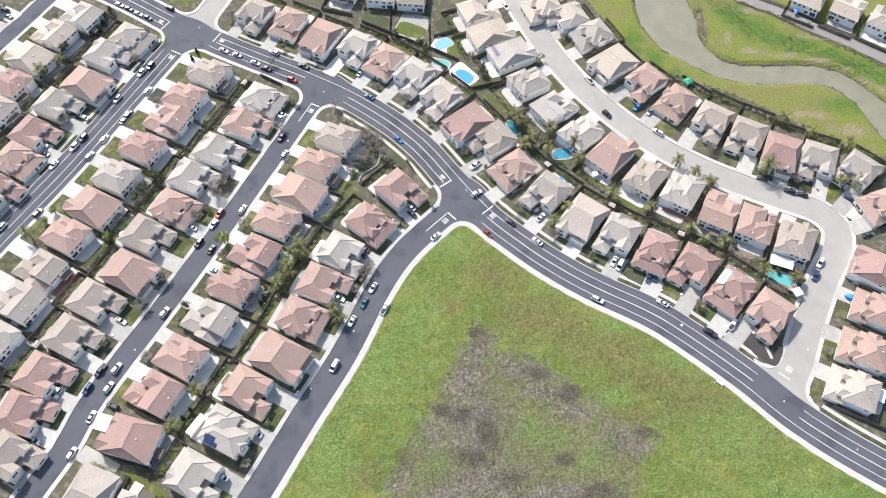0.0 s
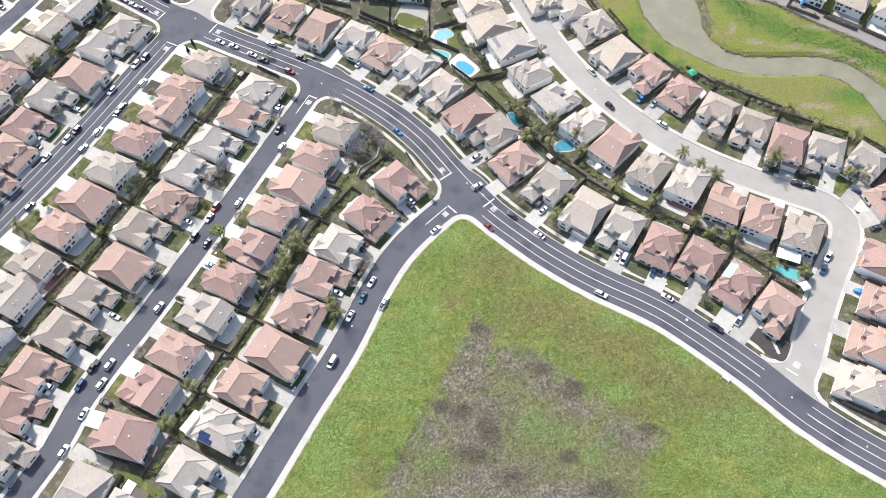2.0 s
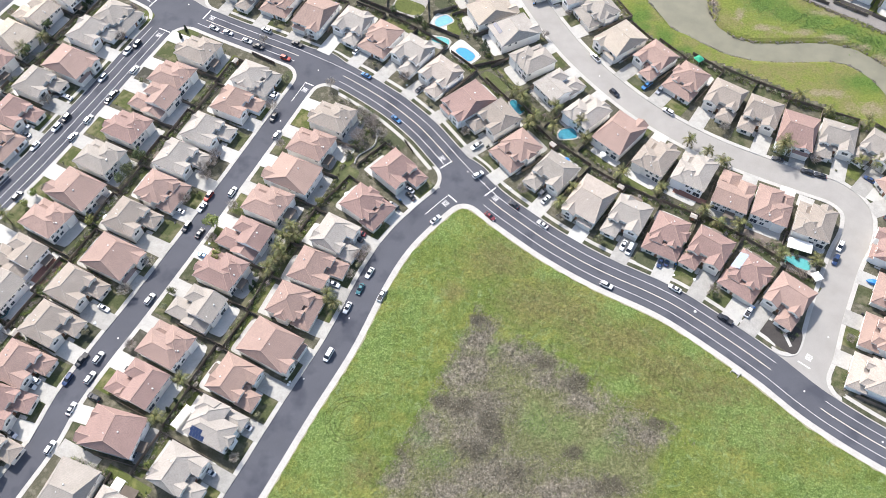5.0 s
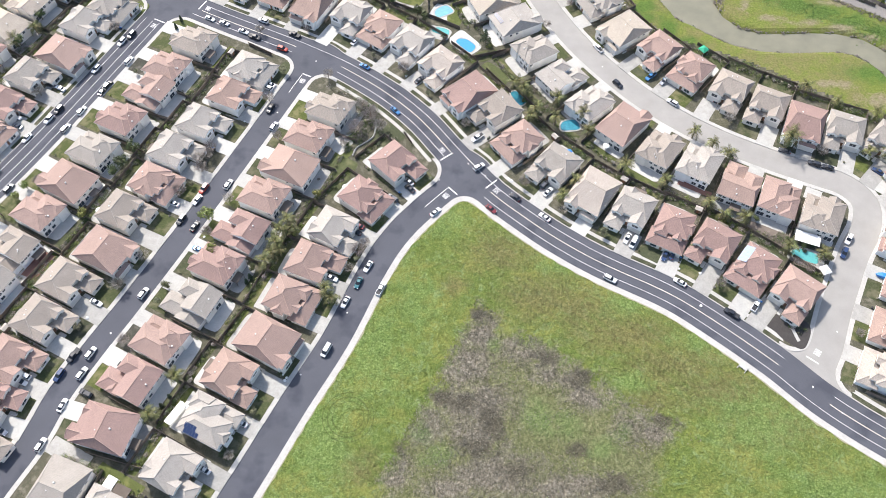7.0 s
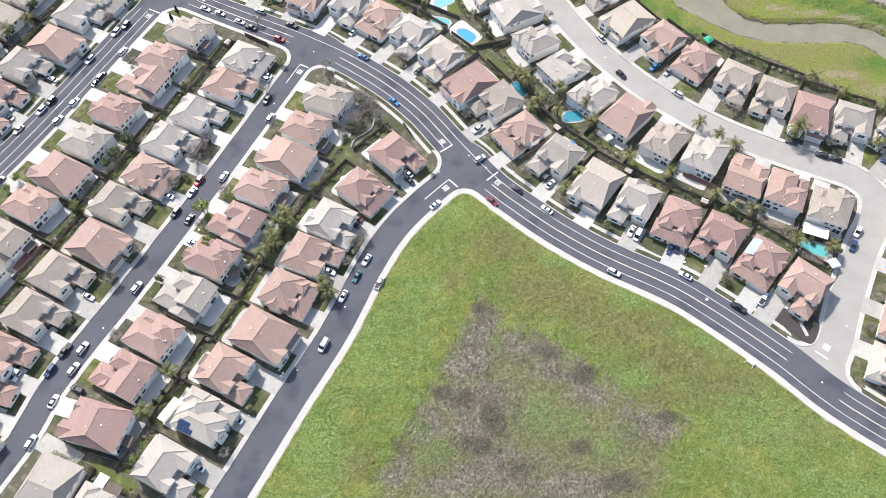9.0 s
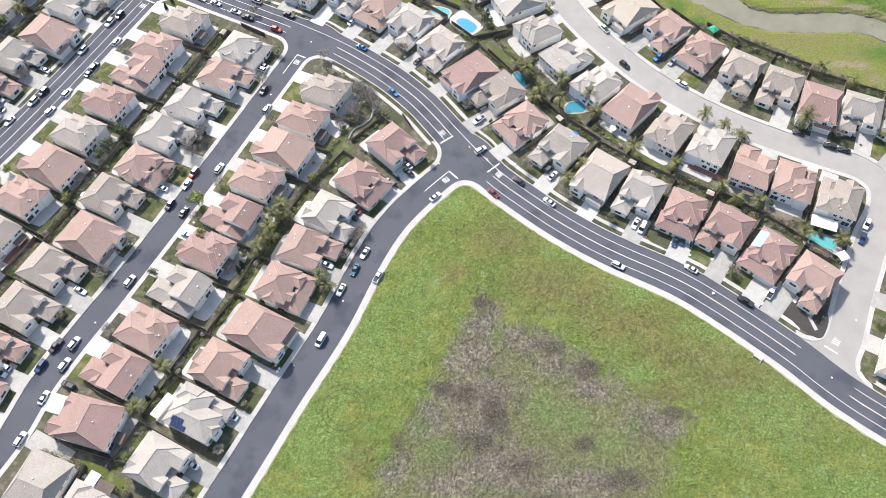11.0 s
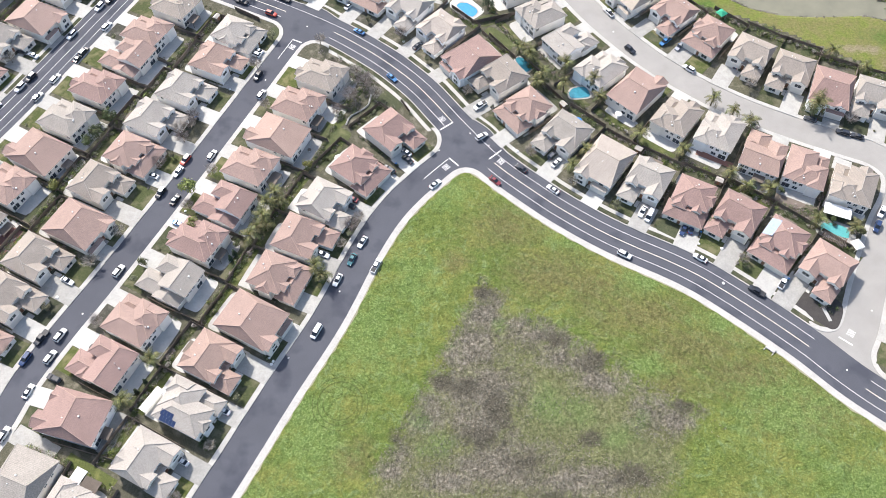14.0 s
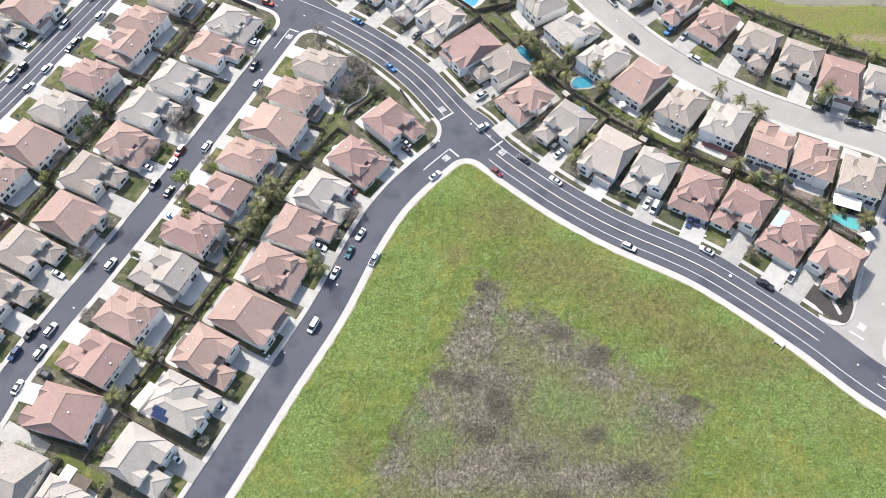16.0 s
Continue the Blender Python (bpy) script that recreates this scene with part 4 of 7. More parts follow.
def slab(name, m, x0, x1, y0, y1, z, thick, material, label, category, round_edge=0.03):
    bm = bmesh.new()
    box(bm, x0, x1, y0, y1, z - thick, z, 0, round_edge)
    ob = new(name, mesh_of(name, bm, material))
    ob.matrix_basis = m
    return tagged(ob, label, category, kind="structure")


def patch(name, x, y, angle, length, width, z, material, label, category, wave=0.12, power=0.6):
    """A low slab with a soft, slightly uneven outline: a lawn, bed or paved yard."""
    rp = random.Random(hash_of(name, x, y))
    n, k1, k2 = 28, rp.uniform(0, 6.28), rp.uniform(0, 6.28)
    bm = bmesh.new()
    ring = []
    for k in range(n):
        a = 2 * math.pi * k / n
        r = 1 + wave * (math.sin(2 * a + k1) * 0.6 + math.sin(3 * a + k2) * 0.4)
        ring.append((math.copysign(abs(math.cos(a)) ** power, math.cos(a)) * length / 2 * r, math.copysign(abs(math.sin(a)) ** power, math.sin(a)) * width / 2 * r))
    top, low = [bm.verts.new((*p, 0.0)) for p in ring], [bm.verts.new((*p, -0.12)) for p in ring]
    bm.faces.new(top)
    for k in range(n):
        bm.faces.new((low[k], low[(k + 1) % n], top[(k + 1) % n], top[k]))
    ob = new(name, mesh_of(name, bm, material))
    ob.matrix_basis = Matrix.Translation((x, y, z)) @ Matrix.Rotation(radians(angle), 4, "Z")
    return tagged(ob, label, category, kind="structure")


def fence_panel_mesh(length=5.0):
    bm = bmesh.new()
    n = 25
    plan = []
    for k in range(n):
        a, out = -length / 2 + length * k / n, (0.03 if k % 2 else 0.0) + (0.05 if k == 0 else 0.0)
        plan += [(a, -0.015 - out), (a + length / n, -0.015 - out)]
    plan += [(length / 2, 0.02), (-length / 2, 0.02)]
    low = [bm.verts.new((*p, -0.15)) for p in plan]
    top = [bm.verts.new((*p, 1.8 + (0.04 if i < 2 else 0.0))) for i, p in enumerate(plan)]
    for i in range(len(plan)):
        j = (i + 1) % len(plan)
        bm.faces.new((low[i], low[j], top[j], top[i]))
    bm.faces.new(top)
    return mesh_of("fence_panel", bm, FENCE_WOOD)


PANEL = fence_panel_mesh()
HOUSES, SHRUB_SPOTS, BACKS, FRONT_TREES, FRONTS, SIDES = [], [], [], [], [], []


def fence(p, q, margin=4.2):
    """A board fence from p to q, where it keeps clear of streets and houses."""
    p, q = np.array(p, float), np.array(q, float)
    n = max(1, int(np.hypot(*(q - p)) / 5.0))
    ang = math.atan2(q[1] - p[1], q[0] - p[0])
    spots = p + (q - p) * ((np.arange(n) + 0.5) / n)[:, None]
    d = street_distance(spots)[0]
    keep = []
    for s, dd in zip(spots, d):
        if dd < margin:
            continue
        if any(abs((s[0] - x) * c + (s[1] - y) * sn) < 7.2 and abs(-(s[0] - x) * sn + (s[1] - y) * c) < 9.6 for x, y, c, sn in HOUSES):
            continue
        keep.append(s)
    if not keep:
        return
    ob = thing("fence", Matrix.Translation((*keep[0], 0.1)), "weathered brown board fence between back yards", "fence", "yard fences")
    for s in keep:
        o = part("fence_panel", PANEL, None, ob)
        o.matrix_basis = Matrix.Translation((s[0] - keep[0][0], s[1] - keep[0][1], 0)) @ Matrix.Rotation(ang, 4, "Z") @ Matrix.Diagonal((np.hypot(*(q - p)) / n / 5.0, 1, 1, 1))


PLOTS = []


def patio_cover(flat, u, v, wide, deep, pale):
    """A flat awning on posts behind a house."""
    ob = thing("patio_cover", flat @ Matrix.Translation((u, v + deep / 2 + 0.1, 0.18)), ("white" if pale else "brown wooden") + " patio cover on posts behind a house", "awning", "patio covers")
    for sx in (-1, 1):
        bm = bmesh.new()
        box(bm, sx * (wide / 2 - 0.15) - 0.07, sx * (wide / 2 - 0.15) + 0.07, deep / 2 - 0.25, deep / 2 - 0.11, 0.0, 2.4)
        part("post", bm, TRIM if pale else FENCE_WOOD, ob)
    bm = bmesh.new()
    box(bm, -wide / 2, wide / 2, -deep / 2, deep / 2, 2.4, 2.52, 0, 0.03)
    part("canopy", bm, TRIM if pale else FENCE_WOOD, ob)
    bm = bmesh.new()
    box(bm, -wide / 2, wide / 2, deep / 2 - 0.1, deep / 2 + 0.02, 2.3, 2.4)
    part("beam", bm, TRIM if pale else FENCE_WOOD, ob)


POOL_SPOTS = ((0.2, 268.0), (9.6, 248.4), (-0.9, 256.2), (30.3, 219.2), (49.9, 204.7), (128.8, 145.4))


def garden_shed(m):
    ob = thing("garden_shed", m, "small weathered garden shed with a pitched roof", "shed", "garden sheds")
    bm = bmesh.new()
    box(bm, -1.2, 1.2, -0.9, 0.9, 0.0, 1.9)
    part("wall", bm, FENCE_WOOD, ob)
    bm, caps = bmesh.new(), bmesh.new()
    roof_block(bm, caps, -1.2, 1.2, -0.9, 0.9, 1.95, "x", 0.45, 0, 0, 0.15, 0.06)
    part("roof", bm, (CAPS["grey"], FENCE_WOOD, FENCE_WOOD), ob)
    caps.free()
    bm = bmesh.new()
    box(bm, -0.45, 0.45, -0.95, -0.9, 0.05, 1.8)
    part("door", bm, DOOR_WOOD, ob)


def patio_table(m, cloth):
    """A round garden table, with or without a parasol through its middle."""
    ob = thing("garden_table", m, "round garden table on a patio" + (" under a parasol" if cloth else ""), "table", "garden tables")
    bm = bmesh.new()
    bar(bm, (0, 0, 0.7), (0, 0, 0.75), 0.65, 16)
    part("tabletop", bm, TRIM if cloth else FENCE_WOOD, ob)
    bm = bmesh.new()
    bar(bm, (0, 0, 0), (0, 0, 0.7), 0.3, 8, 0.06)
    part("pedestal", bm, METAL, ob)
    if cloth:
        bm = bmesh.new()
        bar(bm, (0, 0, 0.75), (0, 0, 2.55), 0.03, 6)
        part("pole", bm, METAL, ob)
        bm = bmesh.new()
        bar(bm, (0, 0, 2.05), (0, 0, 2.6), 1.35, 8, 0.03)
        part("parasol", bm, cloth, ob)


def plot(x, y, road, style, colour, m, back=14.3, width=15.6, rear=True, facing=None, turn=0.0):
    """One lot: where the house stands, the street that it faces, its roof and the side of its driveway."""
    if facing is None:
        line = ROADS[road][0]
        d, side, tan, _ = near_line(line, [(x, y)])
        f = math.atan2(tan[0][1], tan[0][0]) - side[0] * math.pi / 2 + radians(turn)
        gap = d[0] - ROADS[road][1]
    else:
        f, gap = radians(facing), 15.0
    th = f + math.pi / 2
    PLOTS.append((x, y, th, gap, road, style, colour, m, back, width, rear, len(PLOTS)))
    HOUSES.append((x, y, math.cos(th), math.sin(th)))


def lay_out(x, y, th, gap, road, style, colour, m, back, width, rear, turn_no):
    up = turn_no % 8
    rng = random.Random(hash_of(round(x, 1), round(y, 1)))
    place = Matrix.Translation((x, y, 0.14)) @ Matrix.Rotation(th, 4, "Z") @ Matrix.Diagonal((rng.uniform(0.99, 1.03), rng.uniform(0.98, 1.02), 1, 1))
    key = (style, colour, m, rng.choice((0, 1, 2)), math.cos(th) > 0, math.sin(th) < 0)
    if key in TEMPLATES:
        copy_thing(TEMPLATES[key], place).matrix_basis = place
    else:
        TEMPLATES[key] = build_house(*key, place)
    c, s = math.cos(th), math.sin(th)

    def at(u, v):
        return (x + u * c - v * s, y + u * s + v * c)

    flat = Matrix.Translation((x, y, 0)) @ Matrix.Rotation(th, 4, "Z")
    strip = road == "M" or (road == "A" and x < -128 and len(PLOTS) and math.cos(th - math.pi / 2) > 0)
    walk_in = 3.45 if strip else 1.6
    door, rear_wall = GARAGE_Y[style], BACK_Y[style]
    inner = {"plain": 0.4, "wing": 1.0, "long": 0.8, "pyramid": 0.4, "star": 1.6, "annex": 0.8}[style]
    wide = rng.choice((6.0, 6.3, 6.6, 7.2))
    # rear rows face away from the sun: darker concrete paints in their shade
    slab("driveway", flat, m * inner, m * min(inner + wide, 7.6), -gap + 0.02, door - 0.03, 0.195 + 0.003 * up, 0.12, rng.choice((CONCRETE, CONCRETE, CONCRETE) if not rear else (CONCRETE, OLD_SHADED_CONCRETE, OLD_SHADED_CONCRETE)), "pale concrete driveway leading to a garage", "driveway")
    turf_kind = rng.random()
    front_m = MULCH if abs(x - 121) < 0.6 and abs(y - 129.6) < 1.5 else LAWN if turf_kind < 0.85 else SOIL
    if gap - walk_in > 9.2:
        slab("lawn", flat, -m * 7.5, m * (inner - 0.15), -gap + walk_in, -8.9, 0.128 + 0.0035 * up, 0.1, front_m, "front lawn of patchy winter grass" if front_m is LAWN else "planting bed of bare soil in a front yard", "lawn")
        slab("front_path", flat, m * (inner - 1.3), m * (inner - 0.1), -9.6, door - 0.2 if style in ("wing", "plain") else -8.9, 0.222 + 0.001 * up, 0.12, CONCRETE, "short concrete path to a front door", "path")
    # the back yard
    room = back - rear_wall - 0.6
    deep = min(rng.uniform(0.5, 0.85) * room, 4.6)
    a = rng.uniform(-7.2, -5.5)
    pools_near = min(math.hypot(x - s * 12 - px, y + c * 12 - py) for px, py in POOL_SPOTS) < 9.0
    if room > 1.5:
        far, u1 = 2.0 if pools_near else deep, min(a + rng.uniform(9.5, 14.5), 7.2)
        px, py = at((a + u1) / 2, rear_wall + far / 2 - 0.5)
        patch("patio", px, py, math.degrees(th), u1 - a, far + 1.0, 0.172 + 0.0025 * up, rng.choice((CONCRETE, CONCRETE, OLD_SHADED_CONCRETE)), "pale concrete patio behind a house", "patio", rng.choice((0.02, 0.07, 0.12)), rng.choice((0.15, 0.3, 0.45)))
        if rng.random() < 0.75 and room - deep > 1.3:
            slab("back_lawn", flat, -7.2, 7.2, rear_wall + 0.1 + deep, back - 0.5, 0.1265 + 0.0035 * up, 0.1, rng.choice((LAWN, LAWN, GREEN_LAWN)), "small back lawn inside board fences", "lawn")
    if rng.random() < 0.7:
        slab("side_path", flat, m * 6.85, m * 7.6, -7.5, rear_wall, 0.157 + 0.0015 * up, 0.1, rng.choice((CONCRETE, OLD_SHADED_CONCRETE, SOIL)), "narrow path along the side of a house", "path")
    if rng.random() < 0.34 and not pools_near and room > 3:
        patio_cover(flat, rng.uniform(-3.5, 3.0), rear_wall + 0.1, rng.uniform(3.6, 5.6), rng.uniform(2.4, 3.4), rng.random() < 0.15)
    elif rng.random() < 0.1 and not pools_near and room > 3:
        garden_shed(flat @ Matrix.Translation((rng.choice((-1, 1)) * 5.9, back - 1.6, 0.1)))
    elif rng.random() < 0.3 and not pools_near and room > 3:
        patio_table(flat @ Matrix.Translation((rng.uniform(-3, 3), rear_wall + 2.2, 0.19)), rng.choice((None, None, CANVAS, TARP)))
    fence(at(width / 2, -5.5), at(width / 2, back))
    if rear:
        fence(at(-width / 2, back), at(width / 2, back))
    FRONTS.append((at(-m * 6.8, -9.3), at(-m * 0.8, -9.3), rng.random()))
    SIDES.append((at(m * 7.4, -5.0), at(m * 7.4, 9.0), rng.random()))
    BACKS.append((at(-7.4, back - 1.0), at(7.4, back - 1.0), rng.random()))
    for k in range(2):
        SHRUB_SPOTS.append((*at(rng.uniform(-7.2, 7.2), back - rng.uniform(0.7, 2.4)), rng.uniform(0.7, 1.6), rng.random()))
    for k in range(1):
        SHRUB_SPOTS.append((*at(-m * rng.uniform(1.5, 7.0), -9.4 - rng.uniform(0.0, 1.2)), rng.uniform(0.4, 0.8), rng.random()))
    if rng.random() < 0.6 and gap - walk_in > 12.0:
        FRONT_TREES.append((*at(-m * rng.uniform(3.0, 6.2), -12.2 - rng.uniform(0.0, 1.6)), rng.uniform(3.0, 5.0), rng.random()))
    if rng.random() < 0.5:
        SHRUB_SPOTS.append((*at(-m * 7.2, -gap + walk_in + rng.uniform(1.0, 3.5)), rng.uniform(0.5, 0.9), rng.random()))


# ---------------------------------------------------------------- the lots
# west side of the middle street
plot(-79.1, 232.4, "B", "pyramid", "grey", -1)
plot(-84.6, 218.0, "B", "wing", "terracotta", -1)
plot(-94.5, 203.9, "B", "wing", "grey", -1)
plot(-102.9, 190.4, "B", "wing", "grey", -1)
plot(-107.9, 175.9, "B", "pyramid", "terracotta", -1)
plot(-116.6, 162.7, "B", "wing", "grey", -1)
plot(-119.9, 146.4, "B", "plain", "terracotta", -1)
plot(-130.5, 134.0, "B", "wing", "grey", -1)
plot(-135.6, 119.4, "B", "wing", "grey", -1)
plot(-142.2, 104.7, "B", "wing", "terracotta", -1)
plot(-145.4, 90.5, "B", "wing", "terracotta", -1)
plot(-145.9, 75.9, "B", "wing", "grey", -1)
# east side of the lined street
plot(-102.4, 246.4, "A", "star", "grey", -1, rear=False)
plot(-111.0, 232.1, "A", "star", "terracotta", -1, rear=False)
plot(-116.0, 219.8, "A", "annex", "terracotta", -1, rear=False)
plot(-124.1, 204.8, "A", "star", "terracotta", -1, rear=False)
plot(-131.8, 189.9, "A", "star", "grey", -1, rear=False)
plot(-137.9, 174.8, "A", "plain", "terracotta", -1, rear=False)
plot(-145.5, 161.7, "A", "star", "terracotta", -1, rear=False)
plot(-151.8, 146.9, "A", "annex", "grey", -1, rear=False)
plot(-156.8, 133.1, "A", "long", "grey", -1, rear=False)
plot(-161.7, 118.1, "A", "star", "grey", -1, rear=False)
# west side of the lined street
plot(-143.5, 268.7, "A", "pyramid", "grey", -1)
plot(-152.2, 257.9, "A", "wing", "grey", -1)
plot(-157.3, 240.5, "A", "plain", "terracotta", -1)
plot(-167.6, 228.9, "A", "wing", "grey", -1)
plot(-173.4, 213.1, "A", "wing", "terracotta", -1)
plot(-177.1, 199.8, "A", "pyramid", "terracotta", -1)
plot(-181.3, 184.3, "A", "wing", "terracotta", -1)
# the row behind it
plot(-166.8, 281.7, "F", "long", "grey", -1, rear=False)
plot(-177.0, 270.1, "F", "long", "tan", -1, rear=False)
plot(-183.5, 254.5, "F", "plain", "tan", -1, rear=False)
plot(-188.6, 240.1, "F", "star", "terracotta", -1, rear=False)
plot(-222.0, 291.0, "F", "plain", "tan", -1)
plot(-192.3, 225.4, "F", "wing", "grey", -1, rear=False)
# far side of the main road
plot(-87.8, 284.6, "M", "wing", "grey", -1)
plot(-70.9, 278.8, "M", "pyramid", "terracotta", -1)
plot(-55.1, 269.4, "M", "plain", "terracotta", -1)
plot(-39.0, 263.1, "M", "wing", "grey", -1)
plot(-25.5, 255.2, "M", "pyramid", "terracotta", -1)
plot(-12.9, 246.1, "M", "wing", "grey", -1)
plot(-1.0, 233.7, "M", "wing", "tan", -1)
plot(11.3, 219.2, "M", "plain", "terracotta", -1)
plot(21.7, 209.8, "M", "wing", "grey", 1)
plot(29.8, 195.2, "M", "pyramid", "terracotta", 1)
plot(42.6, 183.2, "M", "wing", "grey", 1)
plot(55.8, 171.3, "M", "plain", "tan", 1)
plot(68.9, 163.2, "M", "wing", "grey", 1)
plot(82.6, 156.1, "M", "pyramid", "terracotta", 1)
plot(96.4, 148.9, "M", "wing", "terracotta", 1)
plot(108.8, 139.4, "M", "pyramid", "terracotta", 1)
plot(120.8, 129.4, "M", "wing", "terracotta", -1)
# near side of the worn street
plot(15.3, 285.4, "D", "wing", "tan", 1, rear=False)
plot(20.3, 269.8, "D", "plain", "tan", 1, rear=False)
plot(29.4, 257.5, "D", "plain", "grey", 1, rear=False)
plot(36.6, 240.8, "D", "star", "grey", 1, rear=False)
plot(46.5, 226.4, "D", "long", "grey", 1, rear=False)
plot(56.8, 211.6, "D", "star", "grey", 1, rear=False)
plot(68.9, 201.0, "D", "plain", "terracotta", 1, rear=False)
plot(81.6, 188.7, "D", "star", "grey", 1, rear=False)
plot(95.6, 181.8, "D", "star", "grey", 1, rear=False)
plot(109.4, 172.6, "D", "long", "terracotta", -1, rear=False)
plot(122.3, 166.1, "D", "star", "terracotta", -1, rear=False)
plot(136.4, 158.8, None, "star", "grey", 1, rear=False, facing=63)
# far side of the worn street
plot(47.6, 288.7, "D", "pyramid", "tan", 1, back=12.5)
plot(58.6, 281.7, "D", "wing", "tan", 1, back=12.5)
plot(69.1, 271.2, "D", "pyramid", "grey", 1, back=12.5)
plot(77.0, 253.5, "D", "plain", "tan", 1, back=12.5)
plot(89.4, 242.4, "D", "wing", "terracotta", -1, back=12.5)
plot(101.8, 230.8, "D", "pyramid", "terracotta", -1, back=16.3)
plot(114.9, 220.5, "D", "wing", "grey", -1, back=18.0)
plot(128.4, 212.2, "D", "wing", "grey", 1, back=18.6)
plot(140.8, 203.6, "D", "plain", "terracotta", 1, back=18.0)
plot(155.4, 199.6, "D", "wing", "grey", 1, back=15.6)
plot(170.7, 194.1, "D", "wing", "grey", 1, back=13.4)
# east end of the worn street
plot(177.0, 177.0, "D", "pyramid", "terracotta", 1)
plot(166.5, 146.5, "D", "plain", "terracotta", 1)
plot(161.5, 129.5, "D", "pyramid", "terracotta", -1)
plot(152.8, 113.5, "D", "pyramid", "terracotta", -1)
plot(144.9, 98.8, "D", "pyramid", "tan", -1)
# east side of the middle street
plot(-43.0, 209.8, "B", "star", "grey", -1, rear=False)
plot(-50.4, 196.1, "B", "star", "terracotta", -1, rear=False)
plot(-56.3, 181.8, "B", "plain", "terracotta", -1, rear=False)
plot(-64.4, 168.7, "B", "star", "terracotta", -1, rear=False)
plot(-70.9, 154.1, "B", "annex", "terracotta", -1, rear=False)
plot(-77.8, 139.7, "B", "star", "terracotta", -1, rear=False)
plot(-84.2, 125.5, "B", "annex", "grey", -1, rear=False)
plot(-92.5, 110.9, "B", "star", "terracotta", -1, rear=False)
plot(-99.5, 97.6, "B", "long", "terracotta", -1, rear=False)
plot(-104.3, 81.3, "B", "plain", "terracotta", -1, rear=False)
plot(-115.5, 63.5, None, "plain", "grey", 1, rear=False, facing=249, back=9.6)
plot(-101.0, 56.0, None, "star", "grey", -1, rear=False, facing=247, back=9.6)
# the street beside the field
plot(-18.2, 184.3, "C", "wing", "terracotta", -1)
plot(-29.7, 168.9, "C", "pyramid", "terracotta", 1)
plot(-39.2, 155.1, "C", "wing", "grey", 1)
plot(-46.1, 141.1, "C", "wing", "terracotta", -1)
plot(-52.9, 127.5, "C", "pyramid", "terracotta", -1)
plot(-59.3, 112.0, "C", "plain", "terracotta", 1)
plot(-68.8, 99.3, "C", "wing", "terracotta", 1)
plot(-75.0, 84.8, "C", "star", "grey", 1)
plot(-82.4, 69.2, "C", "wing", "grey", 1)
# backs of the rows farther off
plot(-28.8, 298.5, None, "plain", "grey", 1, facing=84, back=9.2)
plot(-14.6, 296.0, None, "wing", "grey", 1, facing=84, back=9.2)
plot(-46.5, 302.0, None, "wing", "grey", 1, facing=75)
plot(173.6, 293.9, None, "wing", "tan", 1, facing=58)
plot(189.5, 286.5, None, "long", "tan", -1, facing=56)
plot(204.7, 278.3, None, "wing", "grey", 1, facing=54)
for row in PLOTS:
    lay_out(*row)


# ---------------------------------------------------------------- cars
def loft(bm, stations, mi=0):
    """Rings of (x, half width, z0, z1, shoulder) joined along x; the shoulder draws the upper edge inwards."""
    rings = []
    for x, w, z0, z1, sh in stations:
        zm = z0 + (z1 - z0) * 0.55
        pts = ((-w * 0.94, z0), (-w, zm), (-w + sh * 0.35, z1 - 0.05), (-w + sh, z1), (w - sh, z1), (w - sh * 0.35, z1 - 0.05), (w, zm), (w * 0.94, z0))
        rings.append([bm.verts.new((x, y, z)) for y, z in pts])
    n = 8
    for a, b in zip(rings, rings[1:]):
        for k in range(n):
            bm.faces.new((a[k], a[(k + 1) % n], b[(k + 1) % n], b[k])).material_index = mi
    bm.faces.new(rings[0]).material_index = mi
    bm.faces.new(rings[-1][::-1]).material_index = mi


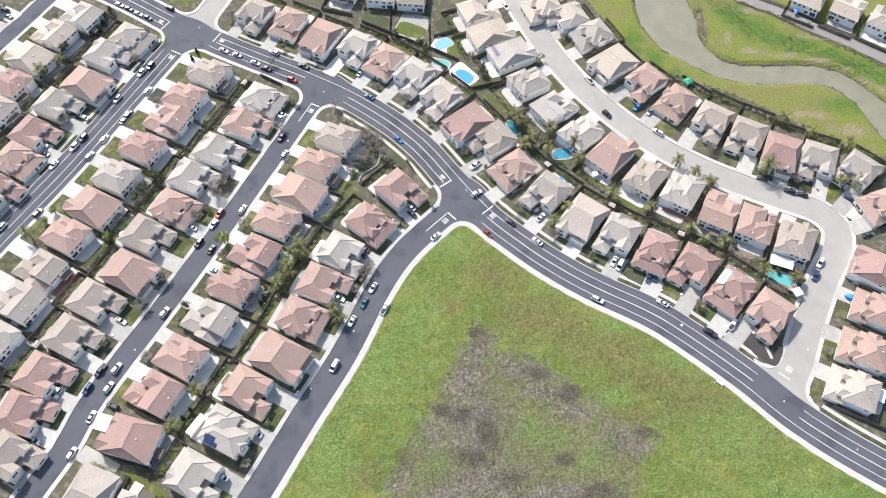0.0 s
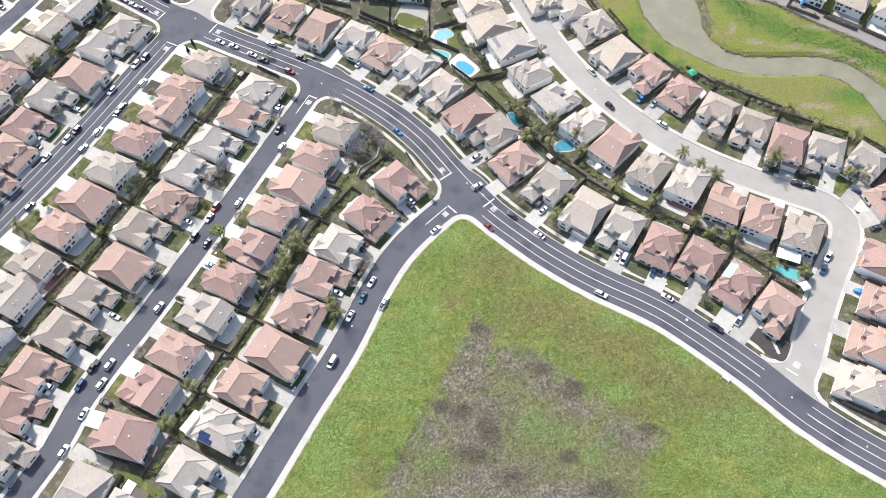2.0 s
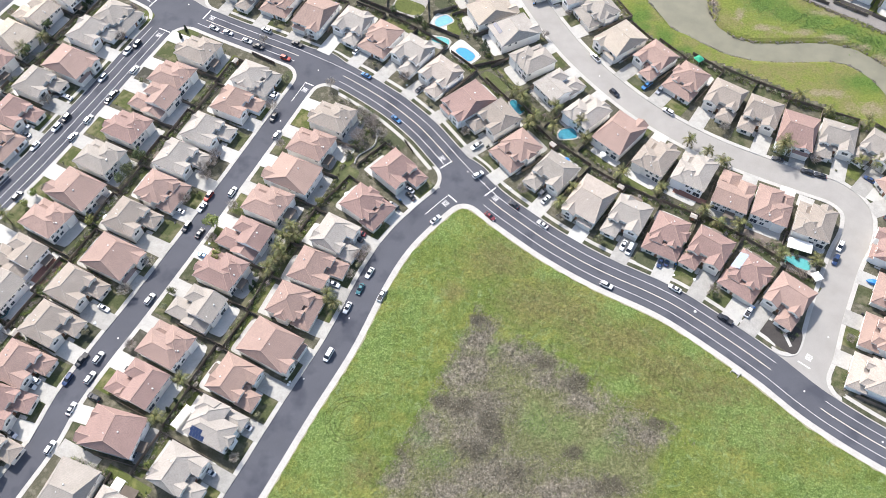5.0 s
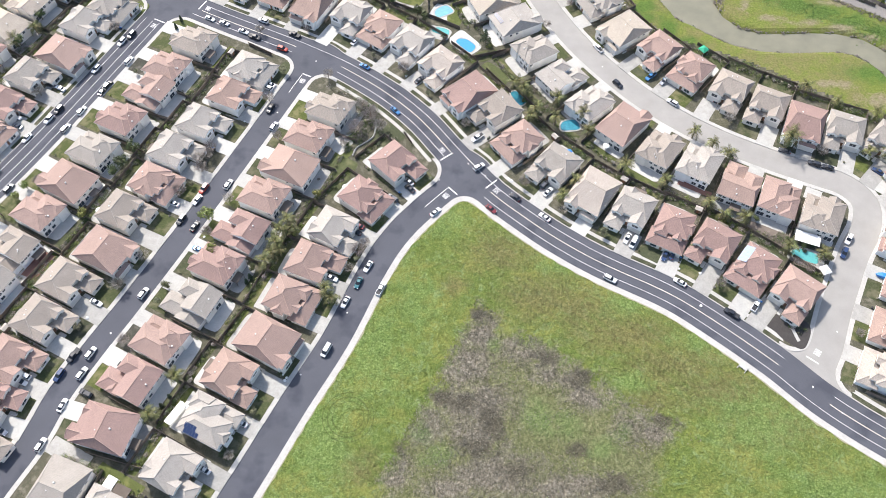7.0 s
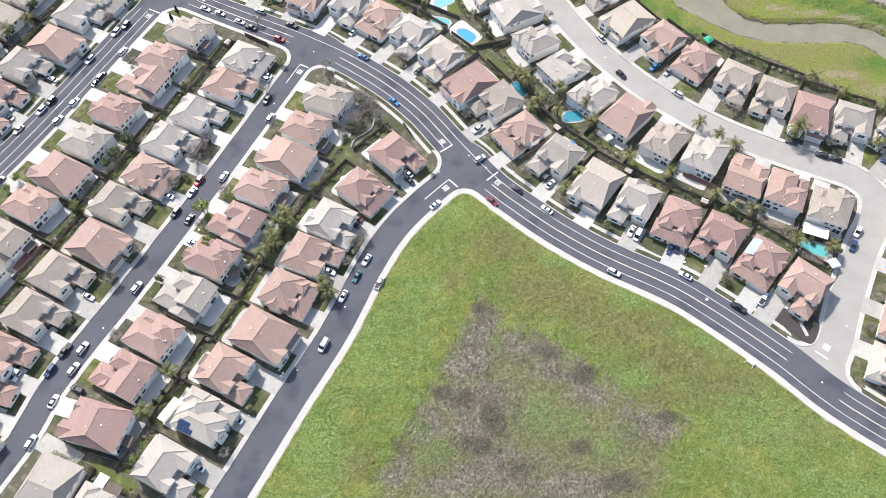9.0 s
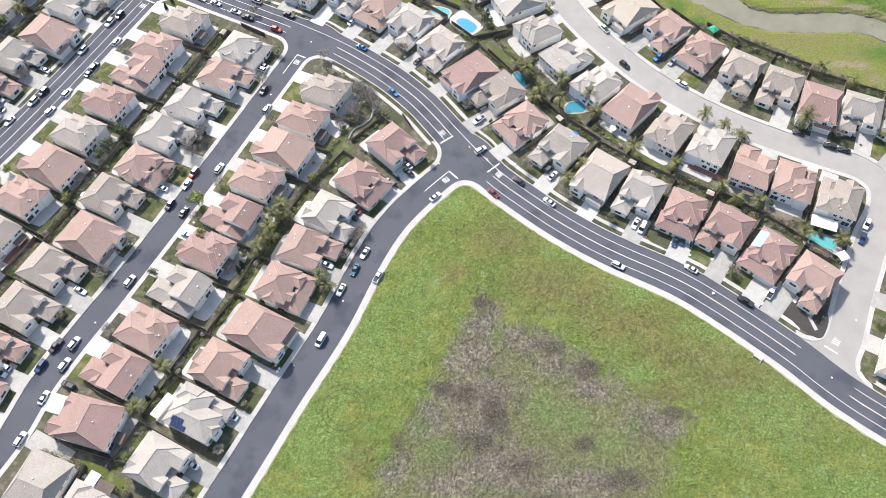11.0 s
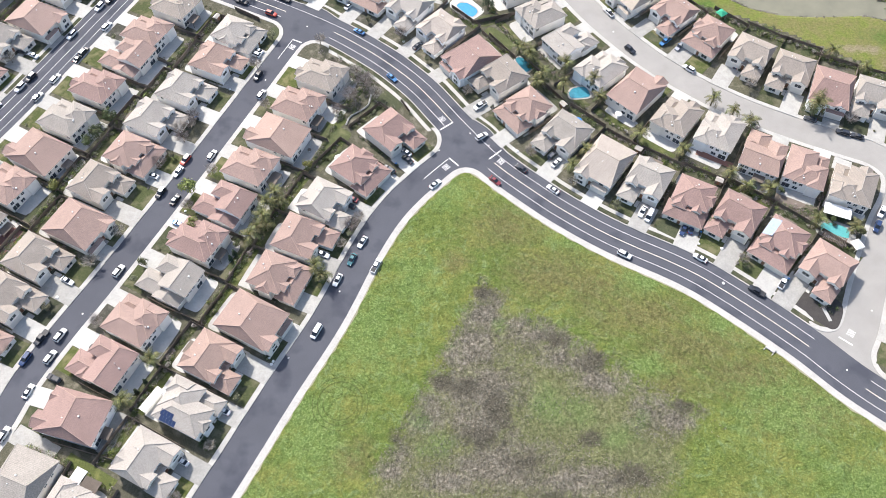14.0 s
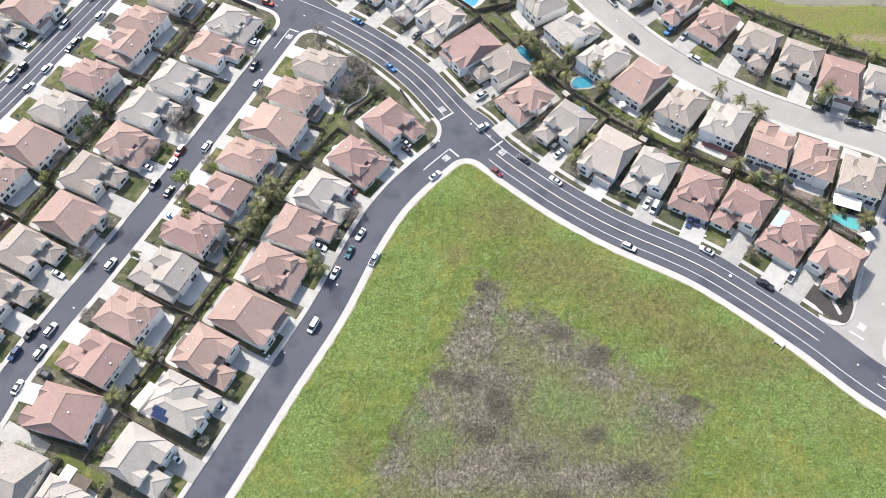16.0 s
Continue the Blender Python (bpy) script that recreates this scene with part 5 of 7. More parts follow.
CAR_SHAPES = {
    # body stations, cabin stations (x, half width, z0, z1, shoulder), roof panel (x0, x1, half width, z), length
    "sedan": (((-2.35, 0.72, 0.3, 0.72, 0.1), (-2.2, 0.86, 0.22, 0.92, 0.1), (-1.3, 0.9, 0.2, 0.98, 0.1), (0.6, 0.9, 0.2, 0.95, 0.1), (1.6, 0.88, 0.2, 0.86, 0.14), (2.2, 0.82, 0.24, 0.74, 0.14), (2.38, 0.66, 0.32, 0.62, 0.1)),
              ((-1.75, 0.7, 0.93, 0.97, 0.1), (-0.95, 0.74, 0.93, 1.38, 0.16), (0.1, 0.74, 0.93, 1.42, 0.16), (1.05, 0.7, 0.9, 0.97, 0.1)), (-1.0, 0.15, 0.56, 1.4)),
    "suv": (((-2.35, 0.8, 0.36, 0.95, 0.08), (-2.25, 0.92, 0.28, 1.08, 0.08), (0.7, 0.95, 0.28, 1.08, 0.08), (1.7, 0.92, 0.28, 1.0, 0.14), (2.25, 0.86, 0.3, 0.88, 0.14), (2.4, 0.7, 0.38, 0.74, 0.1)),
            ((-2.2, 0.78, 1.06, 1.3, 0.1), (-1.9, 0.8, 1.06, 1.7, 0.14), (0.2, 0.8, 1.06, 1.74, 0.14), (1.15, 0.76, 1.02, 1.1, 0.1)), (-1.95, 0.25, 0.64, 1.73)),
    "pickup": (((-2.75, 0.86, 0.4, 0.98, 0.06), (-2.7, 0.94, 0.34, 1.04, 0.06), (1.0, 0.96, 0.32, 1.06, 0.08), (2.1, 0.94, 0.32, 1.02, 0.12), (2.65, 0.88, 0.36, 0.92, 0.12), (2.75, 0.74, 0.42, 0.8, 0.1)),
               ((-0.85, 0.78, 1.04, 1.3, 0.1), (-0.7, 0.8, 1.04, 1.76, 0.14), (0.75, 0.8, 1.04, 1.78, 0.14), (1.5, 0.76, 1.02, 1.1, 0.1)), (-0.72, 0.8, 0.64, 1.77)),
    "van": (((-2.5, 0.86, 0.34, 1.0, 0.06), (-2.45, 0.98, 0.28, 1.2, 0.06), (1.0, 0.98, 0.28, 1.2, 0.06), (2.0, 0.94, 0.28, 1.05, 0.12), (2.5, 0.84, 0.34, 0.85, 0.12)),
            ((-2.42, 0.84, 1.18, 1.5, 0.08), (-2.35, 0.88, 1.18, 1.98, 0.12), (0.9, 0.88, 1.18, 2.0, 0.12), (1.8, 0.82, 1.1, 1.2, 0.1)), (-2.4, 0.95, 0.74, 1.99)),
}
CARS = {}
KIND_WORDS = {"sedan": "saloon car", "suv": "sport utility car", "pickup": "pickup truck", "van": "minivan"}
COLOUR_WORDS = {"white": "white", "silver": "silver-grey", "black": "black", "graphite": "dark grey", "red": "red", "maroon": "dark maroon", "blue": "bright blue", "navy": "dark navy blue", "teal": "dark teal"}


def build_car(kind, colour, at, label):
    body_st, cabin_st, (r0, r1, rw, rz) = CAR_SHAPES[kind]
    car = thing("car", at, label, "car", "parked cars")
    bm = bmesh.new()
    loft(bm, body_st)
    part("body", bm, CAR_PAINT[colour], car)
    bm = bmesh.new()
    loft(bm, cabin_st)
    part("cabin_glass", bm, CAR_GLASS, car, "dark tinted windows")
    bm = bmesh.new()
    box(bm, r0, r1, -rw, rw, rz - 0.04, rz + 0.035, 0, 0.03)
    part("roof_panel", bm, CAR_PAINT[colour], car)
    lx = body_st[-1][0]
    if kind == "pickup":
        bm = bmesh.new()
        box(bm, -2.6, -0.95, -0.76, 0.76, 1.0, 1.062)
        part("load_bed", bm, PLASTIC, car, "black load bed")
    for sx in (-1, 1):
        for sy in (-1, 1):
            bm = bmesh.new()
            x = sx * lx * 0.6
            bar(bm, (x, sy * 0.7, 0.34), (x, sy * 0.93, 0.34), 0.34, 12)
            part("wheel", bm, RUBBER, car)
    for sy in (-1, 1):
        bm = bmesh.new()
        box(bm, lx - 0.28, lx - 0.06, sy * 0.5, sy * 0.76, 0.62, 0.76, 0, 0.03)
        part("headlight", bm, LAMP_GLASS, car)
        bm = bmesh.new()
        box(bm, -lx + 0.02, -lx + 0.14, sy * 0.58, sy * 0.8, 0.74, 0.92, 0, 0.02)
        part("taillight", bm, TAIL_GLASS, car)
    return car


def park(x, y, kind, colour, drive=False):
    """A car at the kerb along the nearest street, or nose-in on a driveway."""
    d = {k: near_line(line, [(x, y)]) for k, (line, half) in ROADS.items()}
    k = min(d, key=lambda q: d[q][0][0])
    tan, side = d[k][2][0], d[k][1][0]
    ang = math.atan2(tan[1], tan[0])
    rng = random.Random(hash_of(x, y))
    z = 0.0
    if drive:
        near = min(PLOTS, key=lambda p: (p[0] - x) ** 2 + (p[1] - y) ** 2)
        ang = near[2] + math.pi / 2 + (math.pi if rng.random() < 0.3 else 0)
        z = 0.19
    elif side > 0:
        ang += math.pi
    ang += rng.uniform(-0.04, 0.04)
    where = "on a concrete driveway" if drive else "parked at the kerb"
    label = f"{COLOUR_WORDS[colour]} {KIND_WORDS[kind]} {where}"
    at = Matrix.Translation((x, y, z)) @ Matrix.Rotation(ang, 4, "Z")
    if (kind, colour) in CARS:
        tagged(copy_thing(CARS[kind, colour], at), label)
    else:
        CARS[kind, colour] = build_car(kind, colour, at, label)


park(-2.9, 164.1, "sedan", "white")
park(-21.8, 132.4, "pickup", "white")
park(-26.6, 141.3, "sedan", "white")
park(-29.7, 134.8, "sedan", "teal")
park(-33.8, 127.3, "sedan", "white")
park(-89.6, 174.8, "suv", "red")
park(-91.3, 169.7, "sedan", "silver")
park(-95.8, 161.0, "suv", "black")
park(-90.5, 158.2, "sedan", "black")
park(-80.7, 176.7, "suv", "white")
park(-68.8, 213.4, "suv", "black")
park(-66.5, 204.4, "suv", "silver")
park(-104.0, 130.8, "suv", "white")
park(-117.3, 108.5, "suv", "white")
park(-122.8, 107.7, "pickup", "black")
park(-125.9, 100.8, "suv", "navy")
park(-118.6, 101.3, "suv", "white")
park(-122.4, 90.5, "sedan", "white")
park(-126.1, 77.6, "suv", "white")
park(-132.2, 254.1, "suv", "black")
park(-135.5, 250.0, "suv", "white")
park(-143.0, 234.8, "suv", "white")
park(-130.4, 239.3, "suv", "white")
park(-136.3, 226.1, "suv", "black")
park(-137.8, 222.7, "sedan", "black")
park(-143.9, 212.5, "suv", "white")
park(-148.1, 203.6, "suv", "silver")
park(-153.2, 213.1, "suv", "black")
park(-155.9, 208.3, "suv", "white")
park(-162.2, 198.9, "sedan", "white")
park(-162.6, 175.0, "suv", "graphite")
park(-175.4, 168.1, "suv", "white")
park(-154.0, 293.4, "sedan", "white")
park(-149.1, 290.7, "sedan", "graphite")
park(-143.9, 287.4, "sedan", "white")
park(-138.9, 284.7, "sedan", "black")
park(-129.9, 291.1, "suv", "black")
park(-77.2, 262.4, "suv", "white")
park(-100.3, 263.8, "sedan", "white")
park(-93.8, 261.0, "sedan", "silver")
park(-84.9, 256.1, "sedan", "white")
park(-79.7, 252.7, "pickup", "black")
park(-63.0, 254.1, "pickup", "black")
park(-67.3, 246.0, "suv", "red")
park(-32.3, 236.1, "sedan", "blue")
park(-19.0, 212.5, "sedan", "blue")
park(13.6, 184.6, "suv", "white")
park(26.8, 170.7, "sedan", "black")
park(17.6, 165.5, "sedan", "maroon")
park(37.1, 161.8, "sedan", "white")
park(58.3, 136.2, "suv", "white")
park(82.6, 134.8, "sedan", "white")
park(98.4, 122.7, "pickup", "black")
park(29.8, 291.9, "suv", "white")
park(39.9, 288.9, "suv", "black")
park(42.8, 283.6, "sedan", "black")
park(65.1, 246.0, "pickup", "white")
park(71.1, 226.1, "suv", "black")
park(92.0, 216.2, "suv", "white")
park(131.6, 192.0, "sedan", "graphite")
park(141.6, 185.8, "suv", "black")
park(146.3, 184.1, "sedan", "black")
park(164.9, 182.1, "sedan", "navy")
park(146.0, 152.1, "suv", "white")
park(142.9, 146.4, "suv", "navy")
park(39.1, 172.9, "sedan", "white", True)
park(38.2, 176.1, "suv", "graphite", True)
park(66.3, 152.6, "sedan", "white", True)
park(68.3, 150.9, "van", "white", True)
park(78.9, 145.4, "sedan", "navy", True)
park(81.6, 145.9, "sedan", "navy", True)
park(13.4, 198.6, "pickup", "white", True)
park(-13.0, 177.7, "sedan", "silver", True)
park(-12.5, 174.5, "sedan", "black", True)
park(-18.7, 170.2, "suv", "graphite", True)
park(-30.9, 158.2, "sedan", "maroon", True)
park(-31.7, 155.6, "sedan", "black", True)
park(-39.2, 136.7, "sedan", "white", True)
park(-64.3, 84.5, "sedan", "white", True)
park(-73.9, 69.8, "sedan", "white", True)
park(-137.1, 100.6, "suv", "white", True)
park(-137.8, 98.5, "sedan", "white", True)
park(-139.7, 82.1, "sedan", "silver", True)
park(-140.0, 75.9, "sedan", "white", True)
park(-105.0, 103.6, "suv", "black", True)
park(-115.6, 94.4, "suv", "black", True)
park(-99.8, 168.1, "sedan", "white", True)
park(-119.5, 127.3, "sedan", "white", True)
park(-87.6, 148.4, "sedan", "blue", True)
park(-138.4, 265.2, "sedan", "white", True)
park(-155.2, 224.3, "sedan", "white", True)
park(-159.3, 225.8, "sedan", "graphite", True)
park(-169.1, 209.5, "suv", "white", True)
park(-167.4, 204.7, "sedan", "silver", True)
park(-70.3, 226.1, "sedan", "white", True)
park(-71.1, 224.3, "suv", "white", True)
park(-37.0, 250.0, "sedan", "white", True)
park(85.0, 230.0, "pickup", "blue", True)
park(90.1, 227.4, "sedan", "silver", True)
park(110.2, 218.0, "sedan", "graphite", True)
park(172.5, 171.3, "sedan", "white", True)
park(167.6, 164.9, "sedan", "graphite", True)
park(-9.6, 228.4, "sedan", "graphite", True)
park(107.3, 125.7, "pickup", "white", True)
park(-207.5, 289.5, "suv", "black", True)
park(-205.0, 285.6, "sedan", "graphite", True)
park(-39.1, 109.4, "van", "white")


# ---------------------------------------------------------------- plants
def leaf_cloud(bm, centre, radius, count, size, rng, squash=0.8):
    """Small folded leaf clumps scattered through a ragged volume, denser at its skin."""
    for _ in range(count):
        d = Vector((rng.gauss(0, 1), rng.gauss(0, 1), rng.gauss(0, 1))).normalized()
        r = radius * (0.45 + 0.6 * rng.random() ** 0.6)
        p = Vector(centre) + Vector((d.x * r, d.y * r, d.z * r * squash))
        s = size * rng.uniform(0.6, 1.4)
        n = (d + Vector((rng.uniform(-1, 1), rng.uniform(-1, 1), rng.uniform(-0.3, 1.2))) * 0.8).normalized()
        q = n.to_track_quat("Z", "Y")
        a = rng.uniform(0, 6.28)
        e, g = q @ Vector((math.cos(a), math.sin(a), 0)) * s, q @ Vector((-math.sin(a), math.cos(a), 0)) * s
        v = [bm.verts.new(p + o) for o in (-e * 0.9, g * 0.55 + n * s * 0.15, e, -g * 0.6)]
        bm.faces.new(v)


def trunk_mesh(height, r, limbs, rng, reach):
    bm = bmesh.new()
    bar(bm, (0, 0, -0.1), (0.05, 0.03, height * 0.5), r, 7, r * 0.7)
    for k in range(limbs):
        a = 2 * math.pi * k / limbs + rng.uniform(-0.4, 0.4)
        tip = Vector((math.cos(a) * reach, math.sin(a) * reach, height * rng.uniform(0.75, 0.95)))
        bar(bm, (0.05, 0.03, height * rng.uniform(0.35, 0.5)), tip, r * 0.5, 5, r * 0.18)
    return bm


def build_tree(seed, leaf, at, label, height, radius, blobs, per, size):
    rng = random.Random(seed)
    tree = thing("tree", at, label, "tree", "yard trees")
    part("trunk", trunk_mesh(height, 0.06 * radius + 0.06, 5, rng, radius * 0.6), BARK, tree)
    bm = bmesh.new()
    for k in range(blobs):
        a, r = rng.uniform(0, 6.28), radius * rng.uniform(0.25, 0.7)
        leaf_cloud(bm, (math.cos(a) * r, math.sin(a) * r, height * rng.uniform(0.55, 0.9)), radius * rng.uniform(0.35, 0.55), per, size, rng)
    part("crown", bm, leaf, tree)
    return tree


def build_bare(seed, at):
    rng = random.Random(seed)
    tree = thing("tree", at, "leafless grey-brown tree with a haze of fine twigs", "tree", "bare trees")
    part("trunk", trunk_mesh(5.0, 0.16, 6, rng, 1.6), BARK, tree)
    bm = bmesh.new()
    for k in range(80):
        a = rng.uniform(0, 6.28)
        p = Vector((math.cos(a) * rng.uniform(0.2, 1.4), math.sin(a) * rng.uniform(0.2, 1.4), rng.uniform(2.0, 3.6)))
        out = Vector((math.cos(a), math.sin(a), rng.uniform(0.2, 1.1))).normalized()
        q = p + out * rng.uniform(1.0, 1.7)
        bar(bm, p, q, 0.04, 3, 0.025)
        for j in range(8):
            o = (out + Vector((rng.uniform(-1, 1), rng.uniform(-1, 1), rng.uniform(-0.4, 0.9))) * 0.9).normalized()
            s = p + (q - p) * rng.uniform(0.4, 1.0)
            bar(bm, s, s + o * rng.uniform(0.5, 1.1), 0.028, 3, 0.012)
    part("crown", bm, TWIG, tree)
    return tree


def frond_mesh():
    """One arching palm leaf: a midrib with hanging leaflets on both sides."""
    bm = bmesh.new()
    n, length = 13, 2.4
    spine = [Vector((length * math.sin(0.55 + 1.15 * k / n) * (k / n), 0, 0.75 * math.sin(2.6 * k / n) - 0.9 * (k / n) ** 2)) for k in range(n + 1)]
    for k in range(n):
        a, b = spine[k], spine[k + 1]
        w = 0.62 * math.sin(math.pi * (k + 0.8) / (n + 1.2)) + 0.05
        for s in (-1, 1):
            v = [bm.verts.new(p) for p in (a, a + (b - a) * 0.72, b + Vector((0.3, s * w, -0.34 * w)), b + Vector((0.2, s * w * 0.95, -0.34 * w)))]
            bm.faces.new(v if s > 0 else v[::-1])
    bar(bm, spine[0], spine[6], 0.03, 3, 0.02)
    bar(bm, spine[6], spine[-1], 0.02, 3, 0.008)
    return mesh_of("frond", bm, FROND)


FROND_MESH = frond_mesh()


def palm(x, y, height, spread=1.0, label="palm tree with a round crown of arching fronds"):
    rng = random.Random(hash_of(x, y, "palm"))
    at = Matrix.Translation((x, y, 0.12)) @ Matrix.Rotation(rng.uniform(0, 6.28), 4, "Z")
    tree = thing("palm_tree", at, label, "palm tree", "palms")
    bm = bmesh.new()
    lean = rng.uniform(0.1, 0.5)
    for k in range(5):
        bar(bm, (lean * (k / 5) ** 2, 0, height * k / 5 - 0.1), (lean * ((k + 1) / 5) ** 2, 0, height * (k + 1) / 5), 0.26 - 0.02 * k, 8, 0.22 - 0.02 * k)
    part("trunk", bm, BARK, tree)
    for k in range(14):
        o = part("frond", FROND_MESH, None, tree)
        tilt = rng.uniform(-0.5, 0.7) if k < 10 else rng.uniform(-1.1, -0.7)
        o.matrix_basis = Matrix.Translation((lean, 0, height)) @ Matrix.Rotation(k * 2.4 + rng.uniform(-0.2, 0.2), 4, "Z") @ Matrix.Rotation(tilt, 4, "Y") @ Matrix.Scale(rng.uniform(1.15, 1.5) * spread, 4)


TREES = {}


def leafy(x, y, height, colour="green"):
    rng = random.Random(hash_of(x, y, "leafy"))
    seed = rng.randint(0, 2)
    at = Matrix.Translation((x, y, 0.1)) @ Matrix.Rotation(rng.uniform(0, 6.28), 4, "Z") @ Matrix.Scale(height / 5.0, 4)
    if (seed, colour) in TREES:
        copy_thing(TREES[seed, colour], at).matrix_basis = at
    else:
        mat_, words = {"green": (LEAF, "bushy evergreen tree with dense green leaves"), "yellow": (LEAF_YELLOW, "young tree with yellow-green leaves"), "grey": (LEAF_GREY, "dull grey-green bushy tree")}[colour]
        TREES[seed, colour] = build_tree(seed, mat_, at, words, 5.0, 2.3, 9, 70, 0.26)


def bare(x, y, height):
    rng = random.Random(hash_of(x, y, "bare"))
    seed = rng.randint(0, 2)
    at = Matrix.Translation((x, y, 0.1)) @ Matrix.Rotation(rng.uniform(0, 6.28), 4, "Z") @ Matrix.Scale(height / 5.0, 4)
    if (seed, "bare") in TREES:
        copy_thing(TREES[seed, "bare"], at).matrix_basis = at
    else:
        TREES[seed, "bare"] = build_bare(seed, at)


def evergreen(x, y, height, girth=1.0):
    rng = random.Random(hash_of(x, y, "fir"))
    tree = thing("tree", Matrix.Translation((x, y, 0.1)), "tall dark conifer with a ragged crown" if girth > 0.6 else "slender dark cypress in a garden", "tree")
    bm = bmesh.new()
    bar(bm, (0, 0, -0.1), (0, 0, height * 0.9), 0.24, 7, 0.05)
    part("trunk", bm, BARK, tree)
    bm = bmesh.new()
    for k in range(12):
        h = k / 12
        for j in range(5):
            a = rng.uniform(0, 6.28)
            r = (1 - h) * height * 0.24 * girth
            leaf_cloud(bm, (math.cos(a) * r, math.sin(a) * r, height * (0.14 + 0.84 * h)), (0.35 + 0.6 * (1 - h)) * (0.5 + 0.5 * girth), 16, 0.22, rng, 0.6)
    part("crown", bm, LEAF_DARK, tree)


def shrub_mesh(seed, leaf):
    rng = random.Random(seed)
    bm = bmesh.new()
    for k in range(4):
        leaf_cloud(bm, (rng.uniform(-0.5, 0.5), rng.uniform(-0.5, 0.5), rng.uniform(0.35, 0.75)), rng.uniform(0.35, 0.6), 30, 0.16, rng)
    bar(bm, (0, 0, -0.1), (0, 0, 0.5), 0.06, 5)
    return mesh_of("shrub", bm, leaf)


SHRUBS = [(shrub_mesh(k, leaf), words) for k, (leaf, words) in enumerate(((LEAF, "rounded green garden shrub beside a house"), (LEAF, "loose green garden shrub by a fence"), (LEAF_YELLOW, "yellow-green garden shrub by a fence"),
                                                                         (LEAF_GREY, "dull grey-green garden shrub by a fence"), (TWIG, "leafless brown garden shrub by a fence")))]


def shrub(x, y, size, pick):
    me, words = SHRUBS[int(pick * len(SHRUBS)) % len(SHRUBS)]
    ob = new("shrub", me)
    ob.matrix_basis = Matrix.Translation((x, y, 0.12)) @ Matrix.Rotation(pick * 60, 4, "Z") @ Matrix.Scale(size, 4)
    tagged(ob, words, "shrub", "garden shrubs")


spots = np.array([q[:2] for q in SHRUB_SPOTS])
for q, d in zip(SHRUB_SPOTS, street_distance(spots)[0]):
    blocked = any(abs((q[0] - x) * c + (q[1] - y) * s) < 6.9 and abs(-(q[0] - x) * s + (q[1] - y) * c) < 9.2 for x, y, c, s in HOUSES)
    if d > 4.0 and not blocked and q[3] * 37 % 1 > 0.2:
        shrub(*q)

# along the back fences between the two inner rows
palm(-56.3, 158.3, 4.5, 1.1)
palm(-57.8, 154.4, 5.0, 1.15)
palm(-54.7, 155.6, 3.6)
palm(-59.4, 149.6, 4.6, 1.1)
palm(-58.0, 146.2, 3.8)
palm(-60.8, 144.5, 4.6, 1.15)
palm(-62.9, 141.6, 4.2, 1.1)
palm(-40.2, 129.9, 5)
palm(-38.6, 127.6, 3.6)
palm(-86.2, 98.9, 5)
palm(-92.6, 86.7, 4)
palm(-161.8, 163.0, 6)
palm(-178.4, 247.6, 4, 1.15)
palm(-172.0, 255.0, 4)
# round the pools beyond the main road
palm(28.3, 223.4, 5)
palm(30.6, 225.2, 4)
palm(32.4, 219.9, 5, 1.1)
palm(36.4, 210.2, 5, 1.2)
palm(34.3, 207.0, 4, 1.1)
palm(44.0, 205.3, 5)
palm(45.6, 214.5, 5, 1.15)
palm(55.3, 206.8, 5, 1.1)
palm(56.0, 199.6, 4)
palm(49.1, 175.7, 4.5)
palm(44.0, 169.2, 4, 1.1)
palm(68.2, 182.4, 5, 1.1)
# along the worn street
palm(97.0, 198.6, 4)
palm(103.8, 193.8, 3.4)
palm(108.7, 188.8, 3.2, 1.2)
palm(132.8, 194.6, 6.5, 1.4)
palm(168.8, 187.5, 4, 1.1)
palm(161.6, 189.2, 3.6)
palm(82.8, 176.1, 3.4)
palm(97.3, 166.7, 3.8, 1.1)
palm(101.7, 161.2, 3.4)
palm(109.5, 159.8, 3.4)
palm(122.6, 147.4, 4, 1.1)
palm(133.9, 144.5, 3.6)
palm(145.7, 222.2, 4.2)
palm(156.0, 214.6, 3.6)
palm(170.4, 208.0, 4, 1.1)
leafy(-85.8, 161.4, 7, "yellow")
leafy(-46.5, 171.5, 4, "yellow")
leafy(-118.3, 191.6, 6)
leafy(-121.7, 184.9, 6)
leafy(-124.7, 181.5, 5)
leafy(-131.6, 162.6, 5, "yellow")
leafy(-155.8, 175.3, 4, "yellow")
leafy(-158.0, 170.7, 4, "yellow")
leafy(-58.5, 151.4, 3.4)
leafy(-67.1, 140.3, 3.6)
leafy(-95.8, 133.2, 4)
leafy(-172.5, 263.9, 6)
leafy(-177.6, 248.4, 6)
leafy(102.9, 160.2, 4)
leafy(113.9, 160.2, 3)
leafy(87.8, 147.7, 3.5)
leafy(96.0, 132.0, 3)
leafy(135.6, 144.6, 3)
leafy(123.4, 150.8, 3)
leafy(128.6, 148.4, 2.6)
leafy(137.0, 143.6, 2.6)
leafy(-21.9, 272.8, 4)
leafy(-10.9, 265.7, 5)
leafy(-7.5, 262.1, 5)
bare(-97.9, 172.0, 5)
bare(-110.1, 146.7, 5)
bare(-112.7, 133.2, 5)
bare(-46.8, 230.0, 4.5)
bare(-28.5, 207.9, 6)
bare(-33.9, 202.0, 6)
bare(-32.1, 213.3, 5)
bare(-24.5, 202.9, 5)
bare(-30.2, 146.7, 5)
bare(-28.0, 150.1, 4)
bare(-89.2, 192.7, 5)
bare(-91.3, 182.9, 5)
bare(-133.0, 103.1, 4)
bare(-162.2, 221.0, 5)
bare(-99.1, 283.7, 5)
bare(-136.8, 272.8, 5)
